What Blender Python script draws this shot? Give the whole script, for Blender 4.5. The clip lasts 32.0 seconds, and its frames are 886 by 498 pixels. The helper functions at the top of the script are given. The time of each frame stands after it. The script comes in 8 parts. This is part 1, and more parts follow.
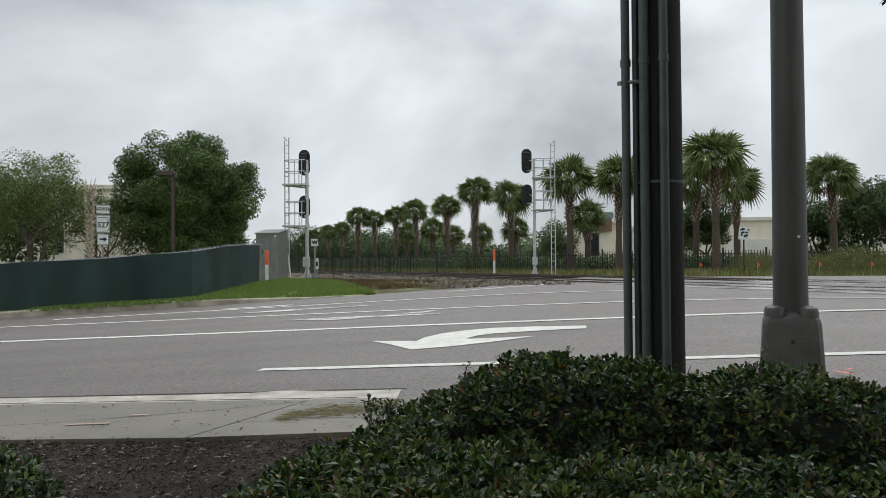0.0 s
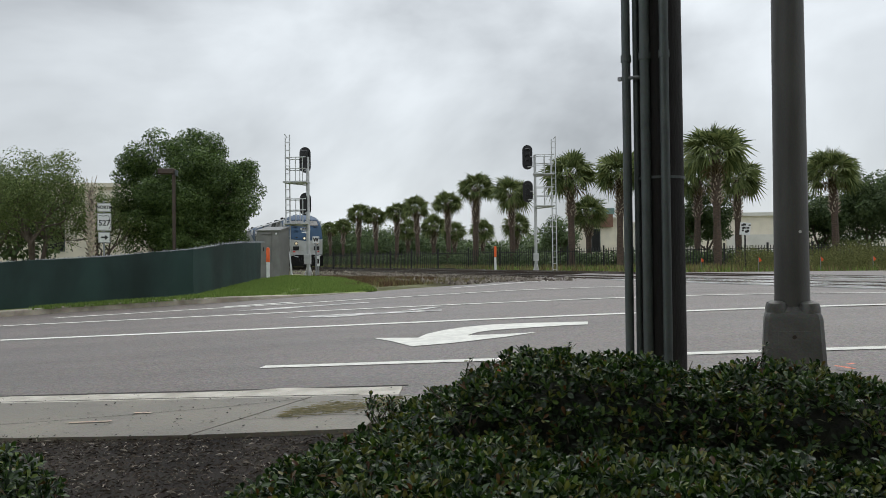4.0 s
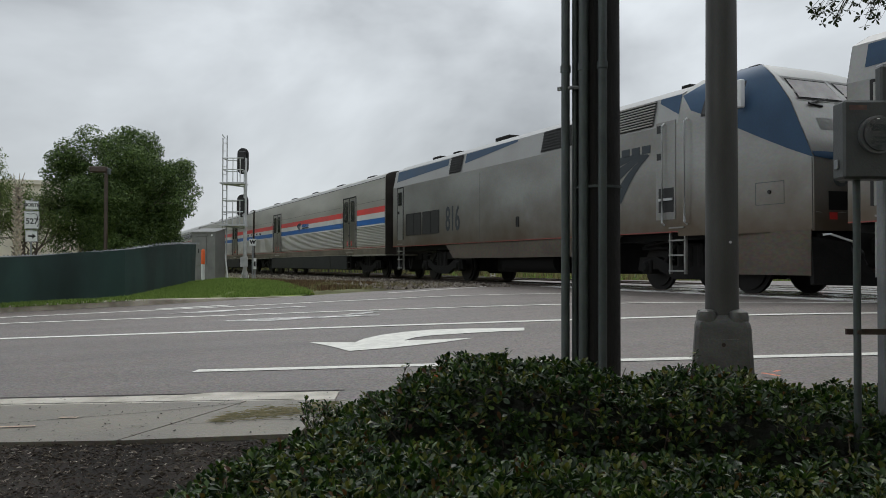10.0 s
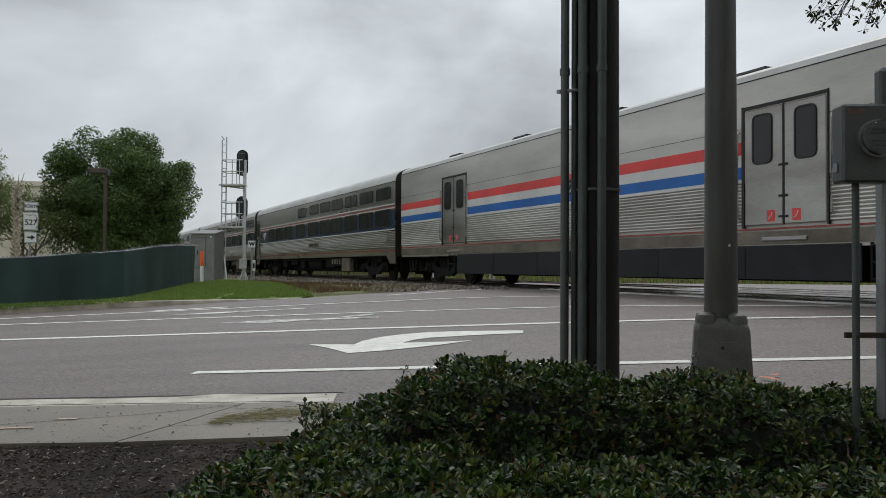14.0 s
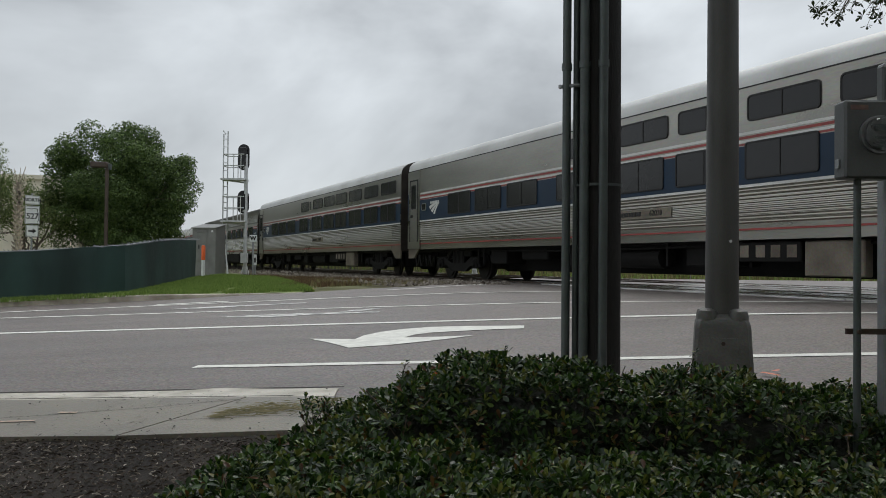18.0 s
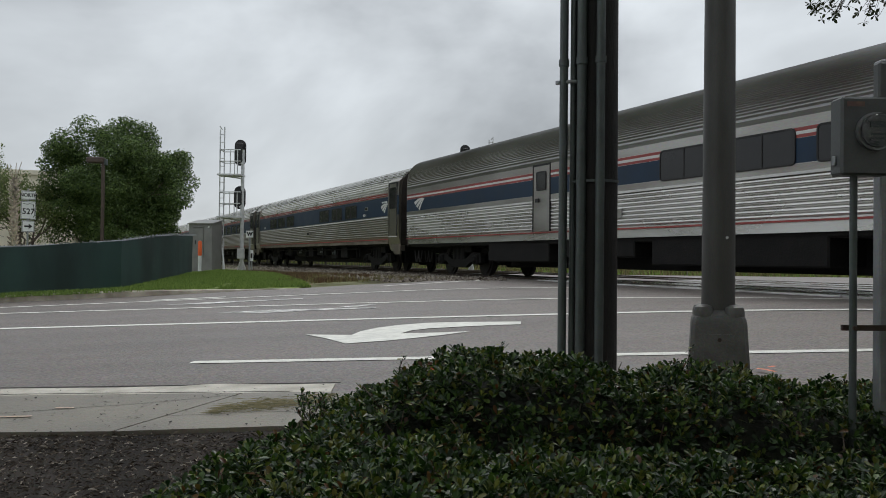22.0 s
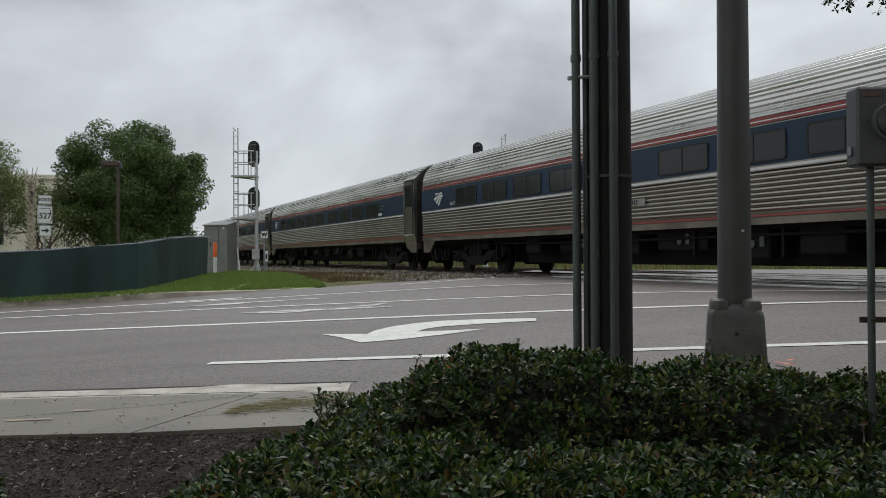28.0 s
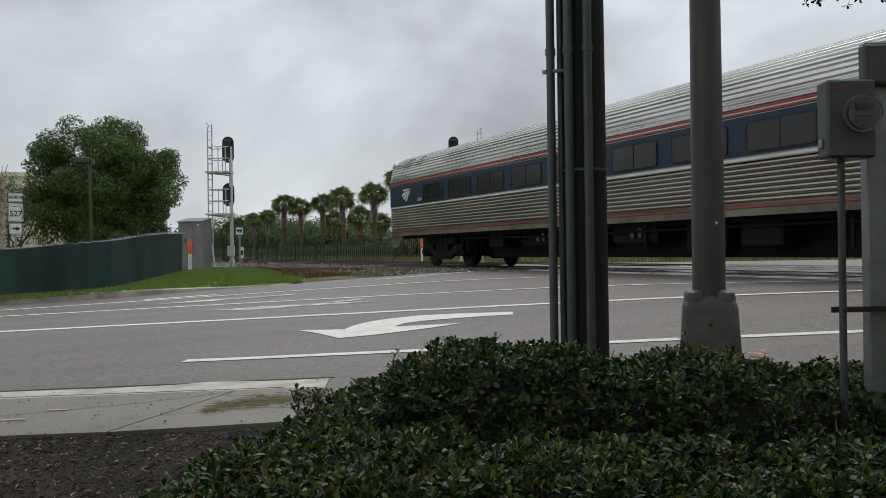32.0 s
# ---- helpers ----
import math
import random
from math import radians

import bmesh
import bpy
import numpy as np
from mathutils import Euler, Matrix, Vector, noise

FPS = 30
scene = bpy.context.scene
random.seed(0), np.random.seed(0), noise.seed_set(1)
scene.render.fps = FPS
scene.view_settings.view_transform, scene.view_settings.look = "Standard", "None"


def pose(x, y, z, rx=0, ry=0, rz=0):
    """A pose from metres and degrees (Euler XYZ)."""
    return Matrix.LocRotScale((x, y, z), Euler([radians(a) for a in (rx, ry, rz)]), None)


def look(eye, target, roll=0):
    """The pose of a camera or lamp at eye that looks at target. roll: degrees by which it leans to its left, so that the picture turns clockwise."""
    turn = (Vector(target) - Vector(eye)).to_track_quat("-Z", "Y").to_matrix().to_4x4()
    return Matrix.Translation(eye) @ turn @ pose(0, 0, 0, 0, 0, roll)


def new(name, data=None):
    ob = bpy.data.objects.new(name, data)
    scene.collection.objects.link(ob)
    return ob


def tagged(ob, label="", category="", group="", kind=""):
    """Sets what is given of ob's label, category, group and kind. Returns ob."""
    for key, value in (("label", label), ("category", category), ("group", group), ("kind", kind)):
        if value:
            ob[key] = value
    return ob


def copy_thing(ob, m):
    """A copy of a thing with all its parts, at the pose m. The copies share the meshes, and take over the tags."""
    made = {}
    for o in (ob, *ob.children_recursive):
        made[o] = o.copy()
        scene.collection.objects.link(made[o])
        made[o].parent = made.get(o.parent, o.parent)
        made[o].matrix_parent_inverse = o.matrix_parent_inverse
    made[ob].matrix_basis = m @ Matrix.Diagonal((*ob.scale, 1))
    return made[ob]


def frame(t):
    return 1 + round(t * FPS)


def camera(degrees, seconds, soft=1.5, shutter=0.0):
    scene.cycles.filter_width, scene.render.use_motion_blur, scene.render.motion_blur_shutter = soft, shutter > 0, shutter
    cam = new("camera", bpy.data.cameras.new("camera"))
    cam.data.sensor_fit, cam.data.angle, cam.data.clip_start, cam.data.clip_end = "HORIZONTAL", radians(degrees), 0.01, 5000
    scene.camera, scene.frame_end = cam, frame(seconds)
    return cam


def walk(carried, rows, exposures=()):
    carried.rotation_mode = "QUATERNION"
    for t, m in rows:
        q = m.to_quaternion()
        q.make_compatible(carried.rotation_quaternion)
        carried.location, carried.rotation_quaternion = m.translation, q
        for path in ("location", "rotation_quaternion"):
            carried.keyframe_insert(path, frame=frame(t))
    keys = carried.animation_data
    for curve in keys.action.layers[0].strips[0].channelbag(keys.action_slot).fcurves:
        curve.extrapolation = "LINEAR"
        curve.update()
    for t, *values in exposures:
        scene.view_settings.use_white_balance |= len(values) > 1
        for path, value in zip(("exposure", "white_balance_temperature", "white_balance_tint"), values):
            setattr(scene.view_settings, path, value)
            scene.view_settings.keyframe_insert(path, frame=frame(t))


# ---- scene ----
cam = camera(54.92, 32.0, soft=0.9)
# seconds, turn to the left, upward tilt, roll
ROWS = [
    (0.0, 4.11, 1.01, -0.42), (0.5, 4.37, 0.76, -0.72), (1.0, 4.38, 0.71, -0.68), (1.5, 4.39, 0.64, -0.75), (2.0, 4.33, 0.7, -0.72),
    (2.5, 4.25, 0.91, -0.63), (3.0, 4.23, 0.88, -0.68), (3.5, 4.16, 0.8, -0.61), (5.5, 4.28, 0.79, -1.04), (6.0, 4.05, 0.79, -0.93),
    (6.5, 3.62, 0.71, -0.7), (7.0, 3.0, 0.69, -0.62), (7.5, 2.43, 0.75, -0.7), (8.0, 1.81, 0.64, -0.62), (8.5, 1.31, 0.51, -0.5),
    (9.0, 0.74, 0.61, -0.38), (9.5, 0.3, 1.03, 0.01), (10.0, 0.08, 1.11, 0.18), (10.5, 0.0, 1.07, 0.21), (11.0, 0.02, 1.08, 0.18),
    (11.5, 0.03, 1.01, 0.23), (12.0, 0.08, 1.09, 0.11), (12.5, 0.18, 1.19, -0.16), (13.0, -0.01, 1.14, -0.06), (13.5, -0.11, 1.21, 0.2),
    (14.0, 0.02, 1.27, 0.34), (14.5, 0.04, 1.42, 0.35), (16.5, 0.32, 1.16, 0.58), (17.0, 0.36, 1.21, 0.61), (17.5, 0.25, 1.14, 0.63),
    (18.0, 0.1, 0.93, 0.52), (18.5, 0.03, 0.93, 0.62), (19.0, 0.0, 0.94, 0.64), (19.5, 0.02, 0.96, 0.55), (20.0, -0.06, 0.98, 0.66),
    (20.5, -0.1, 0.78, 0.59), (21.0, 0.03, 0.55, 0.48), (21.5, -0.02, 0.52, 0.57), (22.0, -0.12, 0.66, 0.6), (22.5, 0.03, 0.76, 0.45),
    (23.0, 0.32, 0.65, 0.03), (23.5, 0.45, 0.7, 0.02), (24.0, 0.56, 0.82, 0.05), (24.5, 0.62, 0.81, 0.04), (25.0, 0.61, 0.81, 0.13),
    (25.5, 0.73, 0.75, 0.0), (27.5, 0.72, 0.57, -0.13), (28.0, 0.83, 0.51, -0.28), (28.5, 0.92, 0.5, -0.32), (29.0, 0.93, 0.59, -0.21),
    (29.5, 0.78, 0.42, -0.19), (30.0, 0.67, 0.27, -0.13), (30.5, 0.83, 0.15, -0.21), (31.0, 0.8, -0.06, -0.27), (31.5, 0.41, -0.18, -0.51),
    (32.0, -0.74, 0.13, -0.81),
]
EYE = (0.0, 0.0, 0.51)
walk(cam, [(t, pose(*EYE, 90 + tilt, 0, turn) @ pose(0, 0, 0, 0, 0, roll)) for t, turn, tilt, roll in ROWS],
     exposures=[(0.0, 0.14), (6.0, 0.16), (9.5, -0.05), (32.0, -0.06)])

# ---- light: an overcast sky with broken grey cloud, and a weak broad sun behind it ----
world = bpy.data.worlds.new("overcast_sky")
scene.world = world
world.use_nodes = True
wn, wl = world.node_tree.nodes, world.node_tree.links
wn.clear()
w_out = wn.new("ShaderNodeOutputWorld")
w_bg = wn.new("ShaderNodeBackground")
w_sky = wn.new("ShaderNodeTexSky")
w_sky.sky_type = "NISHITA"
w_sky.sun_disc = False
w_sky.sun_elevation, w_sky.sun_rotation = radians(55), radians(20)
w_co = wn.new("ShaderNodeTexCoord")
w_map = wn.new("ShaderNodeMapping")
w_map.inputs["Scale"].default_value = (1.0, 1.0, 1.55)
w_map.inputs["Location"].default_value = (0.9, 2.3, 0.4)
w_noise = wn.new("ShaderNodeTexNoise")
w_noise.inputs["Scale"].default_value = 2.3
w_noise.inputs["Detail"].default_value = 6
w_noise.inputs["Roughness"].default_value = 0.5
w_noise.inputs["Distortion"].default_value = 0.35
w_ramp = wn.new("ShaderNodeValToRGB")
w_ramp.color_ramp.elements[0].position, w_ramp.color_ramp.elements[0].color = 0.37, (0.345, 0.366, 0.388, 1)
w_ramp.color_ramp.elements[1].position, w_ramp.color_ramp.elements[1].color = 0.62, (0.73, 0.775, 0.81, 1)
w_mid = w_ramp.color_ramp.elements.new(0.50)
w_mid.color = (0.56, 0.594, 0.622, 1)
w_dim = wn.new("ShaderNodeMix")
w_dim.data_type, w_dim.blend_type = "RGBA", "MULTIPLY"
w_dim.inputs["Factor"].default_value = 1.0
w_dim.inputs["B"].default_value = (0.09, 0.09, 0.09, 1)
w_mix = wn.new("ShaderNodeMix")
w_mix.data_type = "RGBA"
w_mix.inputs["Factor"].default_value = 0.93
wl.new(w_co.outputs["Generated"], w_map.inputs["Vector"])
wl.new(w_map.outputs["Vector"], w_noise.inputs["Vector"])
wl.new(w_noise.outputs["Fac"], w_ramp.inputs["Fac"])
wl.new(w_sky.outputs["Color"], w_dim.inputs["A"])
wl.new(w_dim.outputs["Result"], w_mix.inputs["A"])
# an overcast sky is brighter towards the zenith
w_sep = wn.new("ShaderNodeSeparateXYZ")
wl.new(w_co.outputs["Generated"], w_sep.inputs["Vector"])
w_up = wn.new("ShaderNodeMapRange")
w_up.inputs["From Min"].default_value, w_up.inputs["From Max"].default_value = 0.15, 1.0
w_up.inputs["To Min"].default_value, w_up.inputs["To Max"].default_value = 1.0, 1.9
wl.new(w_sep.outputs["Z"], w_up.inputs["Value"])
w_zen = wn.new("ShaderNodeMix")
w_zen.data_type, w_zen.blend_type = "RGBA", "MULTIPLY"
w_zen.inputs["Factor"].default_value = 1.0
wl.new(w_ramp.outputs["Color"], w_zen.inputs["A"])
wl.new(w_up.outputs["Result"], w_zen.inputs["B"])
wl.new(w_zen.outputs["Result"], w_mix.inputs["B"])
wl.new(w_mix.outputs["Result"], w_bg.inputs["Color"])
w_bg.inputs["Strength"].default_value = 1.0
wl.new(w_bg.outputs["Background"], w_out.inputs["Surface"])

sun_data = bpy.data.lights.new("sun", "SUN")
sun_data.energy, sun_data.angle, sun_data.color = 0.9, radians(25), (1.0, 0.97, 0.93)
sun = new("sun", sun_data)
sun.matrix_world = look((10, 30, 45), (0, 0, 0))

# ---- materials ----
MATS = {}


def mat(name, color, rough=0.6, metal=0.0, var=0.2, scale=3.0, fine=40.0, bump=0.15, spec=0.5,
        stretch=(1, 1, 1), second=None, amount=0.5, rnd=0.0, coat=0.0):
    """A surface with two scales of variation: blotches of scale, grain of fine; second is a stain colour."""
    if name in MATS:
        return MATS[name]
    m = bpy.data.materials.new(name)
    m.use_nodes = True
    n, l = m.node_tree.nodes, m.node_tree.links
    b = n["Principled BSDF"]
    b.inputs["Roughness"].default_value = rough
    b.inputs["Metallic"].default_value = metal
    b.inputs["Specular IOR Level"].default_value = spec
    b.inputs["Coat Weight"].default_value = coat
    co = n.new("ShaderNodeTexCoord")
    mp = n.new("ShaderNodeMapping")
    mp.inputs["Scale"].default_value = stretch
    l.new(co.outputs["Object"], mp.inputs["Vector"])
    big = n.new("ShaderNodeTexNoise")
    big.inputs["Scale"].default_value, big.inputs["Detail"].default_value = scale, 5
    small = n.new("ShaderNodeTexNoise")
    small.inputs["Scale"].default_value, small.inputs["Detail"].default_value = fine, 3
    l.new(mp.outputs["Vector"], big.inputs["Vector"])
    l.new(mp.outputs["Vector"], small.inputs["Vector"])
    ramp = n.new("ShaderNodeValToRGB")
    ramp.color_ramp.elements[0].position, ramp.color_ramp.elements[1].position = 0.35, 0.65
    lo = [max(0.0, c * (1 - var)) for c in color]
    hi = [min(1.0, c * (1 + var)) for c in color]
    if second:
        lo = [a * (1 - amount) + s * amount for a, s in zip(lo, second)]
    ramp.color_ramp.elements[0].color, ramp.color_ramp.elements[1].color = (*lo, 1), (*hi, 1)
    l.new(big.outputs["Fac"], ramp.inputs["Fac"])
    grain = n.new("ShaderNodeMix")
    grain.data_type, grain.blend_type = "RGBA", "OVERLAY"
    grain.inputs["Factor"].default_value = min(1.0, var * 1.6)
    l.new(ramp.outputs["Color"], grain.inputs["A"])
    l.new(small.outputs["Color"], grain.inputs["B"])
    last = grain.outputs["Result"]
    if rnd:
        info = n.new("ShaderNodeObjectInfo")
        hsv = n.new("ShaderNodeHueSaturation")
        mr = n.new("ShaderNodeMapRange")
        mr.inputs["To Min"].default_value, mr.inputs["To Max"].default_value = 1 - rnd, 1 + rnd
        l.new(info.outputs["Random"], mr.inputs["Value"])
        l.new(mr.outputs["Result"], hsv.inputs["Value"])
        l.new(last, hsv.inputs["Color"])
        last = hsv.outputs["Color"]
    hue = n.new("ShaderNodeHueSaturation")
    hue.inputs["Saturation"].default_value = 1.0
    l.new(last, hue.inputs["Color"])
    l.new(hue.outputs["Color"], b.inputs["Base Color"])
    rr = n.new("ShaderNodeMapRange")
    rr.inputs["To Min"].default_value, rr.inputs["To Max"].default_value = max(0.02, rough - 0.12), min(1.0, rough + 0.12)
    l.new(big.outputs["Fac"], rr.inputs["Value"])
    l.new(rr.outputs["Result"], b.inputs["Roughness"])
    if bump:
        bp = n.new("ShaderNodeBump")
        bp.inputs["Strength"].default_value, bp.inputs["Distance"].default_value = bump, 0.02
        l.new(small.outputs["Fac"], bp.inputs["Height"])
        l.new(bp.outputs["Normal"], b.inputs["Normal"])
    MATS[name] = m
    return m


def leaf_mat(name, dark, light, rough=0.45, spec=0.4):
    """Foliage: every leaf takes its own tone between dark and light, and lets some light through."""
    m = bpy.data.materials.new(name)
    m.use_nodes = True
    n, l = m.node_tree.nodes, m.node_tree.links
    b = n["Principled BSDF"]
    geo = n.new("ShaderNodeNewGeometry")
    ramp = n.new("ShaderNodeValToRGB")
    ramp.color_ramp.elements[0].color, ramp.color_ramp.elements[1].color = (*dark, 1), (*light, 1)
    ramp.color_ramp.elements[1].position = 0.97
    l.new(geo.outputs["Random Per Island"], ramp.inputs["Fac"])
    l.new(ramp.outputs["Color"], b.inputs["Base Color"])
    b.inputs["Roughness"].default_value, b.inputs["Specular IOR Level"].default_value = rough, spec
    tr = n.new("ShaderNodeBsdfTranslucent")
    l.new(ramp.outputs["Color"], tr.inputs["Color"])
    mx = n.new("ShaderNodeMixShader")
    mx.inputs["Fac"].default_value = 0.25
    l.new(b.outputs["BSDF"], mx.inputs[1])
    l.new(tr.outputs["BSDF"], mx.inputs[2])
    l.new(mx.outputs["Shader"], n["Material Output"].inputs["Surface"])
    return m


def glow_mat(name, color, strength):
    m = bpy.data.materials.new(name)
    m.use_nodes = True
    b = m.node_tree.nodes["Principled BSDF"]
    b.inputs["Base Color"].default_value = (*color, 1)
    b.inputs["Emission Color"].default_value = (*color, 1)
    b.inputs["Emission Strength"].default_value = strength
    return m




def asphalt_mat():
    """Worn asphalt: pale and dark stone specks, long tyre bands along the street, patches of damp."""
    m = bpy.data.materials.new("worn_asphalt")
    m.use_nodes = True
    n, l = m.node_tree.nodes, m.node_tree.links
    b = n["Principled BSDF"]
    co = n.new("ShaderNodeTexCoord")
    turn = n.new("ShaderNodeMapping")
    turn.inputs["Rotation"].default_value = (0, 0, radians(9.57))
    turn.inputs["Scale"].default_value = (0.07, 1.0, 1.0)
    l.new(co.outputs["Object"], turn.inputs["Vector"])
    bands = n.new("ShaderNodeTexNoise")
    bands.inputs["Scale"].default_value, bands.inputs["Detail"].default_value = 1.3, 4
    l.new(turn.outputs["Vector"], bands.inputs["Vector"])
    blot = n.new("ShaderNodeTexNoise")
    blot.inputs["Scale"].default_value, blot.inputs["Detail"].default_value = 0.9, 6
    l.new(co.outputs["Object"], blot.inputs["Vector"])
    speck = n.new("ShaderNodeTexVoronoi")
    speck.inputs["Scale"].default_value = 55
    l.new(co.outputs["Object"], speck.inputs["Vector"])
    grit = n.new("ShaderNodeTexNoise")
    grit.inputs["Scale"].default_value, grit.inputs["Detail"].default_value = 22, 5
    l.new(co.outputs["Object"], grit.inputs["Vector"])
    r1 = n.new("ShaderNodeValToRGB")
    r1.color_ramp.elements[0].position, r1.color_ramp.elements[1].position = 0.3, 0.7
    r1.color_ramp.elements[0].color, r1.color_ramp.elements[1].color = (0.094, 0.080, 0.072, 1), (0.172, 0.146, 0.131, 1)
    mixf = n.new("ShaderNodeMath")
    mixf.operation = "MULTIPLY_ADD"
    mixf.inputs[1].default_value, mixf.inputs[2].default_value = 0.55, 0.22
    l.new(bands.outputs["Fac"], mixf.inputs[0])
    add = n.new("ShaderNodeMath")
    add.operation = "MULTIPLY_ADD"
    add.inputs[1].default_value = 0.45
    l.new(blot.outputs["Fac"], add.inputs[0])
    l.new(mixf.outputs[0], add.inputs[2])
    sub_ = n.new("ShaderNodeMath")
    sub_.operation = "SUBTRACT"
    sub_.inputs[1].default_value = 0.22
    l.new(add.outputs[0], sub_.inputs[0])
    l.new(sub_.outputs[0], r1.inputs["Fac"])
    r2 = n.new("ShaderNodeValToRGB")
    r2.color_ramp.elements[0].color, r2.color_ramp.elements[1].color = (0.18, 0.18, 0.18, 1), (0.86, 0.86, 0.86, 1)
    l.new(speck.outputs["Color"], r2.inputs["Fac"])
    ov = n.new("ShaderNodeMix")
    ov.data_type, ov.blend_type = "RGBA", "OVERLAY"
    ov.inputs["Factor"].default_value = 0.75
    l.new(r1.outputs["Color"], ov.inputs["A"])
    l.new(r2.outputs["Color"], ov.inputs["B"])
    ov2 = n.new("ShaderNodeMix")
    ov2.data_type, ov2.blend_type = "RGBA", "OVERLAY"
    ov2.inputs["Factor"].default_value = 0.5
    l.new(ov.outputs["Result"], ov2.inputs["A"])
    l.new(grit.outputs["Color"], ov2.inputs["B"])
    hs = n.new("ShaderNodeHueSaturation")
    hs.inputs["Saturation"].default_value = 0.95
    l.new(ov2.outputs["Result"], hs.inputs["Color"])
    l.new(hs.outputs["Color"], b.inputs["Base Color"])
    rr = n.new("ShaderNodeMapRange")
    rr.inputs["To Min"].default_value, rr.inputs["To Max"].default_value = 0.38, 0.68
    l.new(blot.outputs["Fac"], rr.inputs["Value"])
    l.new(rr.outputs["Result"], b.inputs["Roughness"])
    bp = n.new("ShaderNodeBump")
    bp.inputs["Strength"].default_value, bp.inputs["Distance"].default_value = 0.5, 0.006
    l.new(speck.outputs["Distance"], bp.inputs["Height"])
    l.new(bp.outputs["Normal"], b.inputs["Normal"])
    return m


ASPHALT = asphalt_mat()
PAINT_WHITE = mat("road_paint_white", (0.76, 0.755, 0.70), 0.85, spec=0.2, var=0.06, scale=9, fine=120, bump=0.2, second=(0.45, 0.43, 0.40), amount=0.15)
CONCRETE = mat("wet_concrete", (0.175, 0.157, 0.122), 0.45, var=0.2, scale=1.1, fine=45, bump=0.25, second=(0.14, 0.125, 0.10), amount=0.8)
CONCRETE_PALE = mat("pale_concrete", (0.50, 0.47, 0.41), 0.55, var=0.15, scale=4, fine=60, bump=0.25, second=(0.3, 0.27, 0.2), amount=0.6)
MULCH = mat("dark_soil", (0.036, 0.031, 0.027), 0.9, spec=0.15, var=0.5, scale=2.2, fine=160, bump=0.4, second=(0.016, 0.014, 0.013), amount=0.6)
GRASS_GROUND = mat("grassy_ground", (0.10, 0.115, 0.04), 0.9, var=0.35, scale=0.5, fine=25, bump=0.6, second=(0.16, 0.13, 0.07), amount=0.5)
LAWN = mat("lawn_soil", (0.120, 0.158, 0.046), 0.9, spec=0.1, var=0.5, scale=3.0, fine=40, bump=0.8)
BALLAST = mat("track_ballast", (0.052, 0.039, 0.031), 0.85, var=0.4, scale=3, fine=45, bump=1.0)
RUST = mat("rusty_steel", (0.065, 0.045, 0.035), 0.6, metal=0.3, var=0.3, scale=6, fine=50)
RAILTOP = mat("polished_rail", (0.5, 0.5, 0.5), 0.25, metal=1.0, var=0.1)
TIMBER = mat("creosoted_timber", (0.055, 0.042, 0.034), 0.8, var=0.35, scale=5, fine=30, stretch=(1, 8, 1))
POLE_WOOD = mat("creosoted_pole", (0.019, 0.017, 0.016), 0.75, var=0.35, scale=3, fine=40, bump=0.6, stretch=(6, 6, 0.35))
GALV = mat("galvanised_steel", (0.30, 0.31, 0.32), 0.5, metal=0.7, var=0.15, scale=5, fine=60, bump=0.08)
CONDUIT = mat("grey_conduit", (0.092, 0.108, 0.106), 0.5, metal=0.35, var=0.15, scale=6, fine=60, bump=0.1)
POLE_GREY = mat("painted_steel_pole", (0.100, 0.098, 0.093), 0.5, metal=0.25, var=0.16, scale=2.5, fine=70, bump=0.12, stretch=(2, 2, 0.6))
BASE_GREY = mat("cast_aluminium_base", (0.140, 0.138, 0.130), 0.55, metal=0.35, var=0.2, scale=5, fine=60, bump=0.2)
METER_GREY = mat("meter_box_grey", (0.105, 0.112, 0.112), 0.5, metal=0.2, var=0.12, scale=6, fine=80, bump=0.1)
SILVER = mat("signal_silver_paint", (0.52, 0.53, 0.53), 0.45, metal=0.3, var=0.12, scale=5, fine=50, bump=0.05)
BLACK = mat("black_paint", (0.014, 0.014, 0.015), 0.5, var=0.2, scale=5, bump=0.05)
DARK = mat("dark_underframe", (0.0085, 0.008, 0.0075), 0.75, spec=0.25, var=0.4, scale=4, fine=30, bump=0.3)
RUBBER = mat("black_rubber", (0.018, 0.017, 0.017), 0.65, var=0.2, scale=6, bump=0.1)
SCREEN = mat("dark_green_screen", (0.046, 0.088, 0.079), 0.7, var=0.24, scale=0.9, fine=140, bump=0.35, second=(0.026, 0.048, 0.043), amount=0.6, stretch=(1, 1, 0.45))
CABINET = mat("cabinet_aluminium", (0.215, 0.213, 0.205), 0.45, metal=0.45, var=0.12, scale=3, fine=50, bump=0.08)
BRIGHT_STEEL = mat("bright_fluted_steel", (0.66, 0.655, 0.63), 0.28, metal=0.8, var=0.1, scale=0.8, fine=25, bump=0.04, stretch=(0.4, 1, 1.6), second=(0.5, 0.48, 0.44), amount=0.5)
BROWN_WALL = mat("brown_panel", (0.20, 0.105, 0.07), 0.7, var=0.15, scale=3, bump=0.1)
SIGN_WHITE = mat("sign_white", (0.72, 0.73, 0.73), 0.4, var=0.05, scale=4, bump=0)
ORANGE = mat("marker_orange", (0.75, 0.12, 0.02), 0.5, var=0.1, scale=6, bump=0.05)
STAINLESS = mat("stainless_steel", (0.33, 0.315, 0.27), 0.34, metal=0.95, var=0.12, scale=0.8, fine=30, bump=0.04, stretch=(0.4, 1, 1.6), second=(0.30, 0.27, 0.23), amount=0.5)
